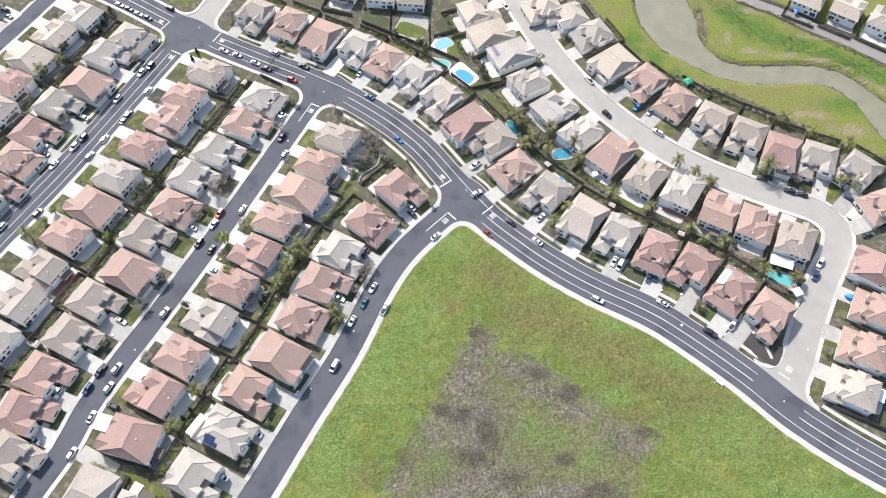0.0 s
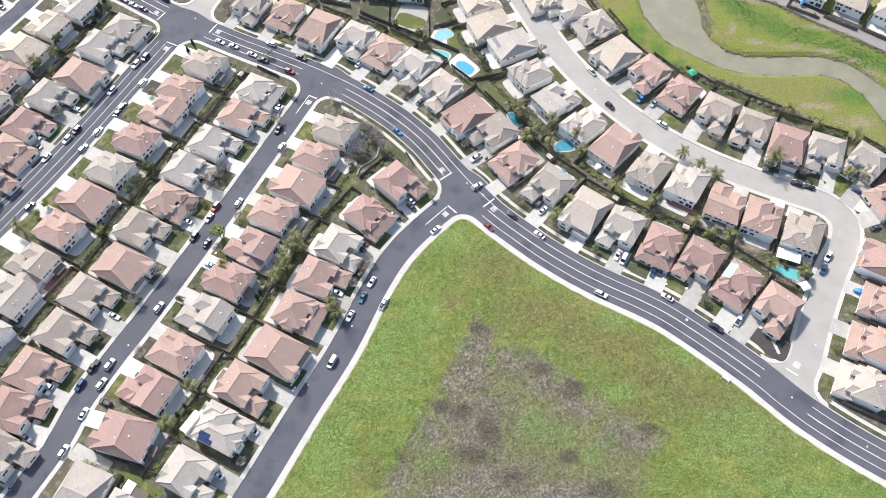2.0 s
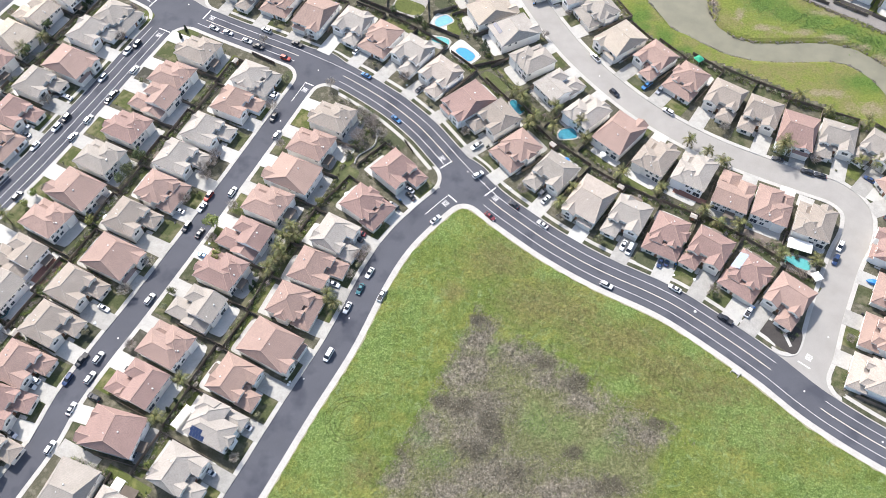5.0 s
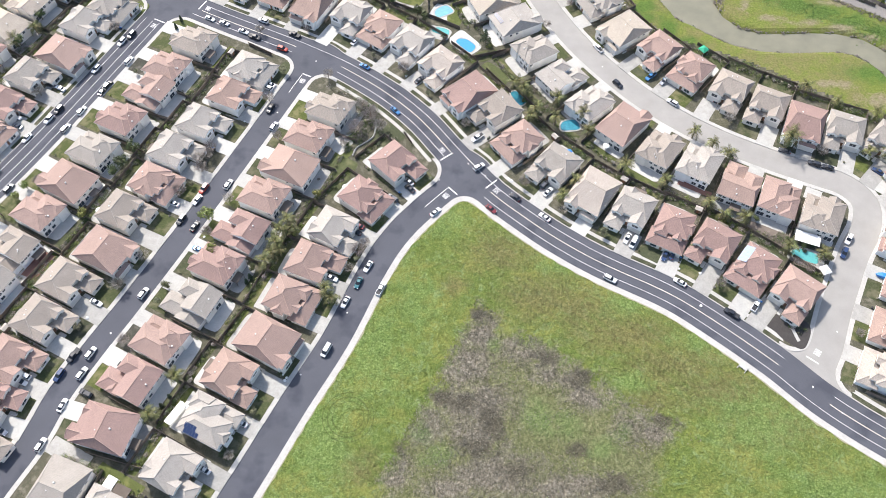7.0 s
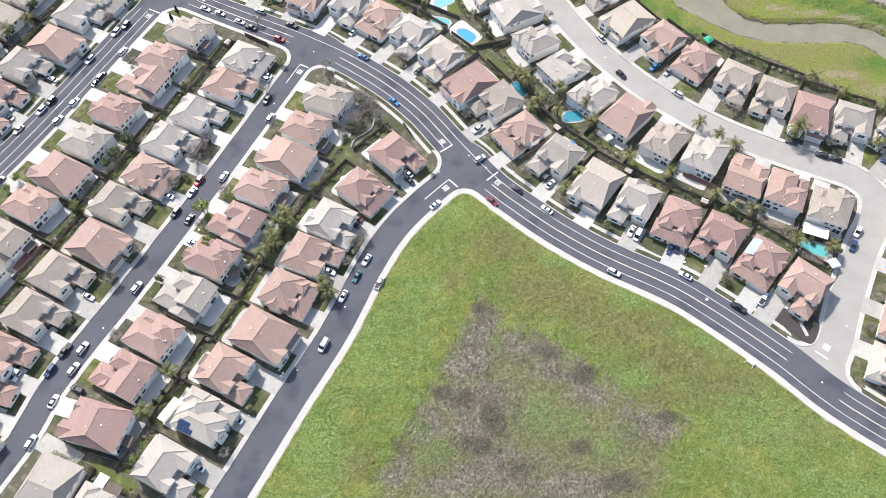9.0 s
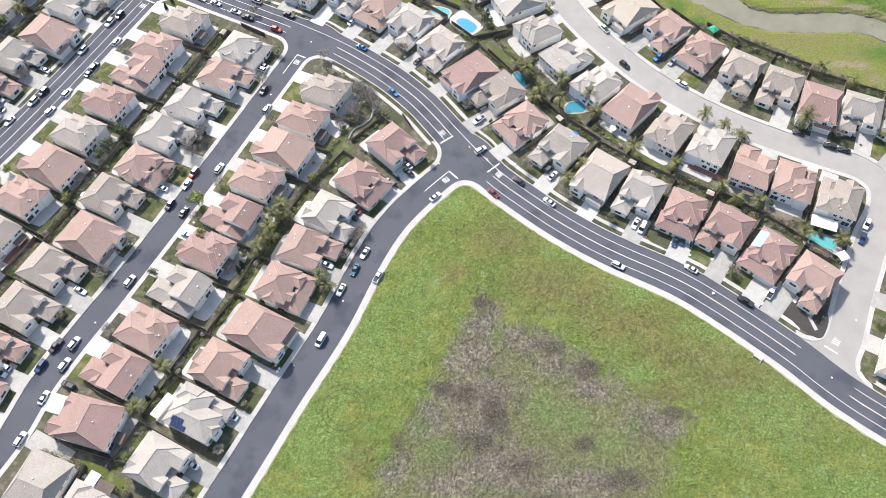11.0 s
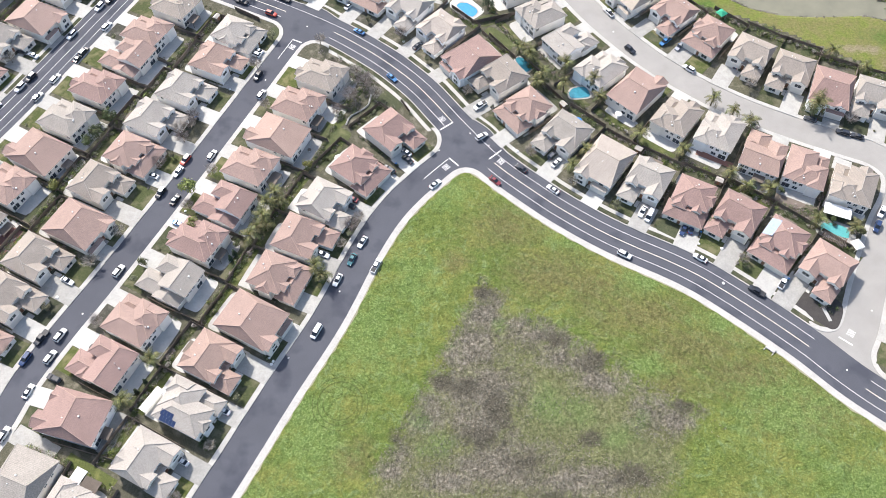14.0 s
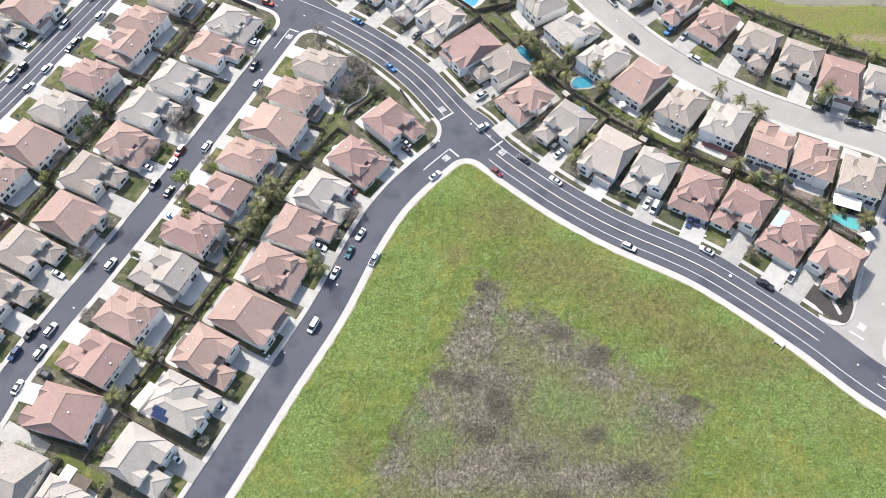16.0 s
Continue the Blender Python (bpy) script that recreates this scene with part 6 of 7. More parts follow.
bare(-38.3, 195.6, 4)
bare(33.3, 181.5, 4)
bare(123.1, 210.3, 5)
bare(132.0, 206.7, 4)
bare(-77.4, 255.2, 4)
bare(-93.1, 187.1, 5)
evergreen(17.9, 248.5, 9)
evergreen(-113.8, 258.0, 3.4, 0.3)
evergreen(-112.4, 262.6, 3.4, 0.3)
evergreen(-67.6, 136.8, 3.6, 0.3)
evergreen(-68.6, 134.9, 3.2, 0.3)
evergreen(-88.2, 93.0, 3.4, 0.3)
evergreen(-90.3, 90.0, 3.2, 0.3)
evergreen(-171.4, 257.4, 6)
evergreen(-159.3, 275.7, 5)
evergreen(-158.3, 279.3, 5)
evergreen(-157.2, 283.0, 6)
evergreen(-156.2, 286.7, 6)
leafy(-82.5, 147.1, 5, "yellow")

for x, y, height, pick in FRONT_TREES:
    if pick < 0.7:
        bare(round(x, 1), round(y, 1), height)
    else:
        leafy(round(x, 1), round(y, 1), height * 0.8, "grey")

# growth too dense to count: along the back fences, the creek's edge and the inner bend of the main road
def thicket(name, spots, leaf, label, seed, per=46):
    """spots: x, y, ground height, reach."""
    r3 = random.Random(seed)
    bm = bmesh.new()
    for x, y, z, reach in spots:
        leaf_cloud(bm, (x, y, z + reach * 0.55), reach, per, 0.1 + 0.07 * reach, r3, 0.7)
    tagged(new(name, mesh_of(name, bm, leaf)), label, "undergrowth", kind="stuff")


rng = random.Random(11)
heaps = {"lush": [], "green": [], "grey": [], "yellow": [], "twig": []}
for p, q, amount in FRONTS + SIDES:
    for k in range(int(8 + 20 * amount)):
        t = rng.random()
        heaps[rng.choice(("green", "green", "grey", "twig"))].append((p[0] + (q[0] - p[0]) * t + rng.uniform(-0.4, 0.4), p[1] + (q[1] - p[1]) * t + rng.uniform(-0.4, 0.4), 0.12, rng.uniform(0.25, 0.6)))
for k in range(150):
    heaps[rng.choice(("twig", "twig", "grey", "green"))].append((-31 + rng.gauss(0, 3.6), 212.5 + rng.gauss(0, 4.6), 0.1, rng.uniform(0.5, 1.4)))
for p, q, amount in BACKS:
    for k in range(int(16 + 24 * amount)):
        t = rng.random()
        heaps[rng.choice(("green", "green", "grey", "grey", "yellow", "twig", "twig"))].append((p[0] + (q[0] - p[0]) * t + rng.uniform(-0.7, 0.7), p[1] + (q[1] - p[1]) * t + rng.uniform(-0.7, 0.7), 0.1, rng.uniform(0.4, 1.15)))
for x, y, rx, ry, n in ((-19, 190, 5, 4, 30), (-12, 203, 4, 5, 40), (-34, 199, 4, 5, 60), (118, 151, 9, 3.5, 60), (124, 152, 5, 2.5, 40), (134, 149, 3.5, 3, 24), (-13, 268, 6, 3, 30), (14, 262, 3, 3, 20), (-20, 271, 6, 2, 24), (26, 222, 4, 3, 20), (42, 214, 7, 5, 40), (-122, 187, 5, 6, 40), (-129.5, 268.5, 4, 4, 40), (-160, 248, 4, 5, 30), (-176, 246, 4, 5, 30), (-62, 150, 4, 8, 50), (-100, 64, 8, 3, 20), (120, 118, 4, 3, 12), (37, 224, 4, 4, 24)):
    for k in range(n):
        heaps[rng.choice(("green", "green", "grey", "twig"))].append((x + rng.gauss(0, rx * 0.5), y + rng.gauss(0, ry * 0.5), 0.1, rng.uniform(0.4, 1.1)))
for x, y in curve_through([(72, 284), (81, 266), (91.5, 254.5), (99.5, 248.5), (117.8, 239.5), (130.3, 233), (144.4, 224), (156, 217), (167.3, 209.6), (184, 201), (205, 192)], 1.0):
    crowd = noise.noise((x * 0.13, y * 0.13, 3.0))
    for k in range(max(0, int(5 + 8 * crowd + rng.uniform(-1, 1)))):
        kinds = ("green", "twig", "grey", "green", "yellow") if x < 140 else ("green", "green", "yellow", "green", "green", "twig")
        heaps[rng.choice(kinds)].append((x + rng.gauss(-0.3, 1.4), y + rng.gauss(-0.6, 1.4), 0.1, rng.uniform(0.35, 1.0) + max(0.0, crowd)))
for x, y in curve_through([(-42, 227), (-33, 220), (-27, 212), (-22, 205), (-15, 195)], 0.7):
    heaps[rng.choice(("twig", "twig", "grey", "green"))].append((x - rng.uniform(0.0, 5.0), y - rng.uniform(0.0, 4.0), 0.1, rng.uniform(0.5, 1.3)))
for (x0, y0, r0), (x1, y1, r1) in zip(CREEK_LINE, CREEK_LINE[1:]):
    length = math.hypot(x1 - x0, y1 - y0)
    for k in range(int(length * 7)):
        t, s = rng.random(), rng.choice((-1, 1))
        r = r0 + (r1 - r0) * t + rng.uniform(0.1, 1.3)
        x, y = x0 + (x1 - x0) * t - s * (y1 - y0) / length * r, y0 + (y1 - y0) * t + s * (x1 - x0) / length * r
        if noise.noise((x * 0.16, y * 0.16, 7.0)) + rng.uniform(-0.25, 0.25) > 0.0:
            heaps[rng.choice(("grey", "twig", "twig"))].append((x, y, -0.8, rng.uniform(0.12, 0.45)))
for x, y in curve_through([(128, 298), (138, 286), (143, 277), (152, 271.5), (164, 267), (175.5, 260.5), (187, 254), (197.5, 247.3), (215, 234)], 1.0):
    for k in range(14):
        heaps["lush"].append((x + rng.gauss(0, 3.2), y + rng.gauss(0, 3.2), 0.0, rng.uniform(0.12, 0.34)))
for x, y in curve_through([(141, 296), (155.5, 287.5), (168, 277.5), (180, 269), (192, 260.5), (203, 252)], 0.8):
    for k in range(3):
        heaps[rng.choice(("twig", "twig", "grey"))].append((x + rng.gauss(0, 0.7), y + rng.gauss(0, 0.7), 0.2, rng.uniform(0.2, 0.6)))
for k in range(90):
    heaps["twig"].append((121.5 + rng.gauss(0, 1.1), rng.uniform(268, 296), -0.1, rng.uniform(0.3, 0.9)))
spots = {k: np.array([q[:2] for q in v]) for k, v in heaps.items()}
for kind, leaf, words in (("lush", LEAF_LUSH, "rank bright green weeds on the creek bank"), ("green", LEAF, "dense green undergrowth along back fences"), ("grey", LEAF_GREY, "grey-green scrub along fences and creek banks"),
                          ("yellow", LEAF_YELLOW, "yellow-green undergrowth along back fences"), ("twig", TWIG, "leafless brown scrub along fences and banks")):
    clear = street_distance(spots[kind])[0] > (2.3 if kind != "lush" else 3.6)
    for x, y, c, sn in HOUSES:
        u = spots[kind] - (x, y)
        clear &= ~((np.abs(u @ (c, sn)) < 6.3) & (np.abs(u @ (-sn, c)) < 8.2))
    for x, y in POOL_SPOTS:
        clear &= np.hypot(*(spots[kind] - (x, y)).T) > 4.6
    thicket("undergrowth", [q for q, c in zip(heaps[kind], clear) if c], leaf, words, hash_of(kind))

slab("paved_yard", Matrix.Translation((-143.6, 142.3, 0)) @ Matrix.Rotation(radians(-25), 4, "Z"), -3.0, 3.0, -5.5, 5.5, 0.2, 0.1, BRICK, "red-brown brick paving in a back yard", "patio")
slab("garden_strip", Matrix.Translation((94.2, 174.7, 0)) @ Matrix.Rotation(radians(-28), 4, "Z"), -6.5, 6.5, -1.2, 1.2, 0.2, 0.1, BRICK, "red-brown bark strip along a back fence", "planting bed")

# ---------------------------------------------------------------- pools and yard things
def pool(x, y, length, width, angle, water, label):
    """A kidney-shaped basin with a pale coping and deck."""
    at = Matrix.Translation((x, y, 0.1)) @ Matrix.Rotation(radians(angle), 4, "Z")
    ob = thing("swimming_pool", at, label, "swimming pool")
    n = 36

    def outline(grow):
        pts = []
        for k in range(n):
            a = 2 * math.pi * k / n
            r = 1 - 0.16 * math.cos(2 * a + 0.6) * math.sin(a)
            pts.append((math.copysign(abs(math.cos(a)) ** 0.7, math.cos(a)) * (length / 2 * r + grow), math.copysign(abs(math.sin(a)) ** 0.7, math.sin(a)) * (width / 2 * r + grow)))
        return pts

    bm = bmesh.new()
    bm.faces.new([bm.verts.new((px, py, 0.12)) for px, py in outline(0.02)])
    part("water", bm, water, ob)
    for name, g0, g1, z, mat_ in (("coping", 0.0, 0.2, 0.17, OLD_SHADED_CONCRETE), ("deck", 0.19, 0.6, 0.12, CONCRETE)):
        bm = bmesh.new()
        inner, outer = outline(g0), outline(g1)
        vi, vo = [bm.verts.new((*p, z)) for p in inner], [bm.verts.new((*p, z)) for p in outer]
        wi, wo = [bm.verts.new((*p, 0.0)) for p in inner], [bm.verts.new((*p, 0.0)) for p in outer]
        for k in range(n):
            j = (k + 1) % n
            bm.faces.new((vi[k], vo[k], vo[j], vi[j]))
            bm.faces.new((vo[k], wo[k], wo[j], vo[j]))
            bm.faces.new((vi[j], wi[j], wi[k], vi[k]))
        part(name, bm, mat_, ob)


pool(0.2, 268.0, 8.0, 5.4, 32, POOL_PALE, "pale blue swimming pool in a back yard")
pool(9.6, 248.4, 9.0, 4.8, -45, POOL_BLUE, "bright blue swimming pool with a pale deck")
pool(-0.9, 256.2, 7.6, 3.8, -20, POOL_GREEN, "pale turquoise swimming pool in a back yard")
pool(30.3, 219.2, 7.8, 4.0, -58, POOL_TEAL, "dark teal swimming pool among palms")
pool(49.9, 204.7, 7.5, 5.2, 10, POOL_TEAL, "dark teal kidney-shaped swimming pool")
pool(128.8, 145.4, 9.4, 4.4, -22, POOL_GREEN, "turquoise swimming pool beside a house")


patch("back_lawn", -31.5, 283.0, -28, 14.0, 8.0, 0.16, GREEN_LAWN, "green back lawn inside board fences", "lawn", 0.05, power=0.35)
patch("paved_yard", -14.5, 279.5, -20, 15.0, 16.5, 0.15, OLD_SHADED_CONCRETE, "tan paving round an oval lawn", "patio", 0.06, power=0.35)
patch("oval_lawn", -15.0, 277.0, -24, 13.5, 8.5, 0.18, GREEN_LAWN, "oval green lawn edged by tan paving", "lawn", 0.06)
patch("back_lawn", 1.2, 281.4, 55, 11.5, 7.5, 0.17, GREEN_LAWN, "green back lawn with a planted border", "lawn", 0.1)
patch("poolside_lawn", 5.6, 267.0, 80, 15.0, 6.5, 0.16, GREEN_LAWN, "green lawn beside a swimming pool", "lawn", 0.1)
patch("pool_deck", -0.6, 267.6, 65, 9.6, 9.0, 0.155, CONCRETE, "pale concrete deck round a swimming pool", "patio", 0.08, power=0.4)
patch("pool_deck", 9.3, 249.4, -48, 13.5, 9.4, 0.162, CONCRETE, "bright concrete deck round a swimming pool", "patio", 0.08, power=0.4)
patch("pool_deck", -2.0, 255.4, -22, 10.5, 7.0, 0.152, CONCRETE, "pale concrete deck beside a turquoise pool", "patio", 0.08, power=0.4)
patch("pool_deck", 129.2, 145.0, -22, 13.0, 7.4, 0.152, OLD_SHADED_CONCRETE, "dull concrete deck round a turquoise pool", "patio", 0.08, power=0.4)
patch("back_lawn", 18.4, 242.8, 25, 10.0, 5.6, 0.165, LAWN, "small dark lawn below a conifer", "lawn", 0.1)
patch("bright_lawn", 21.6, 232.4, -42, 14.0, 6.0, 0.17, GREEN_LAWN, "bright green mossy lawn behind a house", "lawn", 0.1, power=0.4)
patch("corner_lawn", -65.6, 234.4, 64, 10.0, 5.2, 0.142, GREEN_LAWN, "green lawn at a street corner", "lawn", 0.12)
patch("corner_lawn", -132.6, 270.2, 60, 9.5, 7.0, 0.142, GREEN_LAWN, "green lawn at a street corner", "lawn", 0.12)
patch("corner_lawn", -112.0, 260.8, 12, 10.0, 5.6, 0.142, GREEN_LAWN, "olive lawn at a street corner", "lawn", 0.12)
patch("corner_lawn", -21.6, 199.8, 38, 13.0, 10.5, 0.142, GREEN_LAWN, "green lawn behind a corner house", "lawn", 0.12)
patch("back_lawn", -38.4, 191.6, 45, 7.5, 5.5, 0.162, GREEN_LAWN, "green lawn patch behind a house", "lawn", 0.1)
patch("back_lawn", -38.8, 181.8, 58, 15.0, 6.8, 0.166, GREEN_LAWN, "long green lawn between board fences", "lawn", 0.08, power=0.4)
patch("paved_yard", -39.6, 195.8, 52, 8.0, 7.0, 0.175, CONCRETE, "pale concrete patio behind a house", "patio", 0.05, power=0.3)
patch("paved_yard", -153.6, 130.8, 64, 16.0, 9.0, 0.175, CONCRETE, "bluish pale concrete yard with clutter", "patio", 0.05, power=0.3)
patch("wooden_deck", 117.4, 154.6, -27, 17.0, 6.0, 0.26, FENCE_WOOD, "dark wooden deck behind a house", "deck", 0.06, power=0.35)
patch("shared_drive", 167.9, 173.3, -35, 13.0, 7.0, 0.2, CONCRETE, "broad pale concrete drive with parked cars", "driveway", 0.05, power=0.3)
patch("shared_drive", -207.0, 288.0, -30, 15.0, 7.5, 0.19, CONCRETE, "pale concrete drive beside a street", "driveway", 0.05, power=0.3)
patch("front_lawn", -199.5, 300.5, -30, 11.0, 6.0, 0.16, GREEN_LAWN, "green front lawn beside a drive", "lawn", 0.08, power=0.35)
patch("front_lawn", -124.0, 298.0, 62, 9.0, 12.0, 0.16, GREEN_LAWN, "green lawn at a street corner", "lawn", 0.1)
patch("front_lawn", 74.2, 146.2, -32, 7.0, 5.2, 0.166, GREEN_LAWN, "bright green front lawn", "lawn", 0.08, power=0.35)
patch("front_lawn", 80.8, 232.8, -42, 5.0, 3.6, 0.166, GREEN_LAWN, "small bright green front lawn", "lawn", 0.08, power=0.35)
patch("front_lawn", 158.9, 185.2, -40, 6.5, 4.2, 0.166, GREEN_LAWN, "dark green front lawn", "lawn", 0.08, power=0.35)
patch("corner_bed", 118.4, 116.4, -35, 11.0, 11.0, 0.165, MULCH, "dark mulch bed at a street corner", "planting bed", 0.1)

# a pale curving garden wall behind the corner house
bm = bmesh.new()
line = curve_through([(-34.8, 190.2), (-33.4, 194.0), (-29.5, 197.0), (-27.2, 199.6), (-26.4, 204.2)], 0.6)
for p, q in zip(line, line[1:]):
    bar(bm, (*p, 0.45), (*q, 0.45), 0.32, 4)
tagged(new("garden_wall", mesh_of("garden_wall", bm, SIDEWALK)), "low pale curving wall between two gardens", "wall")


fence((-87.0, 251.6), (-71.4, 242.6), 1.7)
bend = [(-38.5, 222.4), (-31.9, 219.2), (-25.9, 214.6), (-20.2, 208.2), (-15.3, 201.2), (-12.0, 195.6)]
for p, q in zip(bend, bend[1:]):
    fence(p, q, 3.0)
fence((-38.2, 282.2), (-22.0, 273.1))
fence((-22.0, 273.1), (-3.6, 263.8))
fence((-3.6, 263.8), (7.2, 257.6))
fence((-24.8, 296.1), (-24.9, 274.9))
fence((-7.3, 294.2), (-6.2, 266.7))
fence((-4.2, 272.4), (17.5, 281.1))
fence((17.5, 281.1), (32.4, 290.8))
fence((11.5, 240.4), (29.7, 245.3))
fence((15.1, 235.5), (23.5, 224.9))


def trampoline(x, y):
    ob = thing("trampoline", Matrix.Translation((x, y, 0.17)), "round dark blue trampoline in a back yard", "trampoline")
    bm = bmesh.new()
    bar(bm, (0, 0, 0.8), (0, 0, 0.84), 1.85, 24)
    part("mat", bm, PLASTIC, ob, "black jumping mat")
    bm = bmesh.new()
    ring = []
    for k in range(24):
        c, sn = math.cos(k * math.pi / 12), math.sin(k * math.pi / 12)
        ring.append([bm.verts.new(((2.15 + 0.22 * math.cos(j * math.pi / 3)) * c, (2.15 + 0.22 * math.cos(j * math.pi / 3)) * sn, 0.85 + 0.1 * math.sin(j * math.pi / 3))) for j in range(6)])
    for k in range(24):
        for j in range(6):
            bm.faces.new((ring[k][j], ring[(k + 1) % 24][j], ring[(k + 1) % 24][(j + 1) % 6], ring[k][(j + 1) % 6]))
    part("pad", bm, CAR_PAINT["teal"], ob, "dark blue padded rim")
    for k in range(4):
        c, s = math.cos(k * 1.571 + 0.6), math.sin(k * 1.571 + 0.6)
        bm = bmesh.new()
        bar(bm, (2.1 * c, 2.1 * s, 0), (2.1 * c, 2.1 * s, 0.8), 0.05, 6)
        part("leg", bm, METAL, ob)


trampoline(-154.8, 125.6)


def solar_array(x, y, z, angle, tilt, cols, rows, cells, label):
    at = Matrix.Translation((x, y, z)) @ Matrix.Rotation(radians(angle), 4, "Z") @ Matrix.Rotation(radians(tilt), 4, "X")
    ob = thing("solar_array", at, label, "solar panels")
    bm = bmesh.new()
    box(bm, 0.0, 1.0, 0.0, 1.65, 0.06, 0.1, 0, 0.01)
    me = mesh_of("panel", bm, cells)
    for i in range(cols):
        for j in range(rows):
            o = part("panel", me, None, ob)
            o.matrix_basis = Matrix.Translation(((i - cols / 2) * 1.05, (j - rows / 2) * 1.7, 0))
    bm = bmesh.new()
    for y0 in (-rows * 0.6, rows * 0.4):
        box(bm, -cols * 0.53, cols * 0.53, y0, y0 + 0.06, -0.1, 0.06)
    part("rail", bm, METAL, ob)


def on_roof(x, y, u, v, z, yaw, tilt, cols, rows, cells, label):
    """Panels on the roof of the house at x, y: u, v, z in that house's own axes."""
    row = min(PLOTS, key=lambda p: (p[0] - x) ** 2 + (p[1] - y) ** 2)
    c, s = math.cos(row[2]), math.sin(row[2])
    solar_array(row[0] + u * c - v * s, row[1] + u * s + v * c, z, math.degrees(row[2]) + yaw, tilt, cols, rows, cells, label)


on_roof(-75.0, 84.8, -4.4, 1.6, 6.12, -90, 22.8, 4, 1, SOLAR, "small row of dark blue solar panels on a grey tile roof")
on_roof(-75.0, 84.8, -5.9, 0.6, 5.5, -90, 22.8, 5, 1, SOLAR, "dark blue solar panels on a grey tile roof")
on_roof(109.0, 139.7, -4.7, 0.9, 5.98, -90, 23.7, 7, 2, SOLAR_PALE, "pale bluish solar panels on a terracotta roof")
on_roof(29.5, 257.9, 2.7, 5.2, 6.3, 180, 19.8, 6, 1, SOLAR, "black solar panels on a grey roof")


def bin_at(x, y, angle, lid):
    ob = thing("wheeled_bin", Matrix.Translation((x, y, 0.17)) @ Matrix.Rotation(angle, 4, "Z"), "dark wheeled rubbish bin beside a driveway", "rubbish bin", "rubbish bins")
    bm = bmesh.new()
    loft(bm, ((-0.3, 0.24, 0.05, 0.98, 0.03), (0.26, 0.28, 0.05, 1.0, 0.03)))
    part("tub", bm, PLASTIC, ob)
    bm = bmesh.new()
    box(bm, -0.36, 0.32, -0.31, 0.31, 1.0, 1.08, 0, 0.03)
    part("lid", bm, lid, ob)
    for s in (-1, 1):
        bm = bmesh.new()
        bar(bm, (-0.3, s * 0.24, 0.1), (-0.3, s * 0.3, 0.1), 0.1, 8)
        part("wheel", bm, RUBBER, ob)


for row in PLOTS:
    r2 = random.Random(hash_of(row[0], "bin"))
    if r2.random() < 0.22:
        c, s = math.cos(row[2]), math.sin(row[2])
        for k in range(2):
            u, v = row[7] * (7.0 + 0.1 * k), -9.6 - 0.8 * k
            bin_at(row[0] + u * c - v * s, row[1] + u * s + v * c, row[2], r2.choice((PLASTIC, LEAF_DARK, TARP)))


def gazebo(x, y, angle, cloth, label):
    ob = thing("sun_shelter", Matrix.Translation((x, y, 0.1)) @ Matrix.Rotation(radians(angle), 4, "Z"), label, "shelter")
    for sx in (-1, 1):
        for sy in (-1, 1):
            bm = bmesh.new()
            bar(bm, (sx * 1.4, sy * 1.4, 0), (sx * 1.4, sy * 1.4, 2.3), 0.05, 6)
            part("post", bm, METAL, ob)
    bm = bmesh.new()
    v = [bm.verts.new(p) for p in ((-1.7, -1.7, 2.25), (1.7, -1.7, 2.25), (1.7, 1.7, 2.25), (-1.7, 1.7, 2.25))]
    t = bm.verts.new((0, 0, 3.1))
    for k in range(4):
        bm.faces.new((v[k], v[(k + 1) % 4], t))
    part("canopy", bm, cloth, ob)


def pergola(x, y, angle, length, width):
    ob = thing("pergola", Matrix.Translation((x, y, 0.1)) @ Matrix.Rotation(radians(angle), 4, "Z"), "brown slatted pergola at a poolside", "pergola")
    for sx in (-1, 1):
        for sy in (-1, 1):
            bm = bmesh.new()
            box(bm, sx * length / 2 - 0.08, sx * length / 2 + 0.08, sy * width / 2 - 0.08, sy * width / 2 + 0.08, 0, 2.5)
            part("post", bm, FENCE_WOOD, ob)
    for sy in (-1, 1):
        bm = bmesh.new()
        box(bm, -length / 2 - 0.3, length / 2 + 0.3, sy * width / 2 - 0.06, sy * width / 2 + 0.06, 2.5, 2.7)
        part("beam", bm, FENCE_WOOD, ob)
    bm = bmesh.new()
    box(bm, -0.09, 0.09, -width / 2 - 0.3, width / 2 + 0.3, 2.7, 2.82)
    slat = mesh_of("slat", bm, FENCE_WOOD)
    for k in range(14):
        o = part("slat", slat, None, ob)
        o.matrix_basis = Matrix.Translation((-length / 2 + length * k / 13, 0, 0))


gazebo(133.6, 138.6, 20, CANVAS, "white canvas sun shelter beside a pool")
gazebo(108.6, 243.6, 35, GREEN_CANVAS, "bright green canvas shelter behind a house")
slab("paved_yard", Matrix.Translation((-115.6, 74.0, 0)) @ Matrix.Rotation(radians(-27), 4, "Z"), -9.0, 6.0, -2.6, 3.0, 0.17, 0.1, OLD_SHADED_CONCRETE, "bright concrete yard beside a house", "patio")
slab("back_lawn", Matrix.Translation((-99.2, 67.0, 0)) @ Matrix.Rotation(radians(-28), 4, "Z"), -8.4, 8.4, -1.7, 1.7, 0.16, 0.1, GREEN_LAWN, "narrow green lawn between fences", "lawn")
patio_cover(Matrix.Translation((-103.0, 65.8, 0)) @ Matrix.Rotation(radians(245), 4, "Z"), 0.0, 0.0, 4.6, 3.4, True)
line = curve_through([(116.4, 122.0), (117.6, 119.6), (118.2, 116.6), (119.2, 112.4)], 0.8)
ribbon("garden_path", line, 0.0, 1.1, 0.2, CONCRETE, "pale curving path through a dark planting bed", "path")
pergola(126.6, 140.6, -25, 7.0, 2.6)
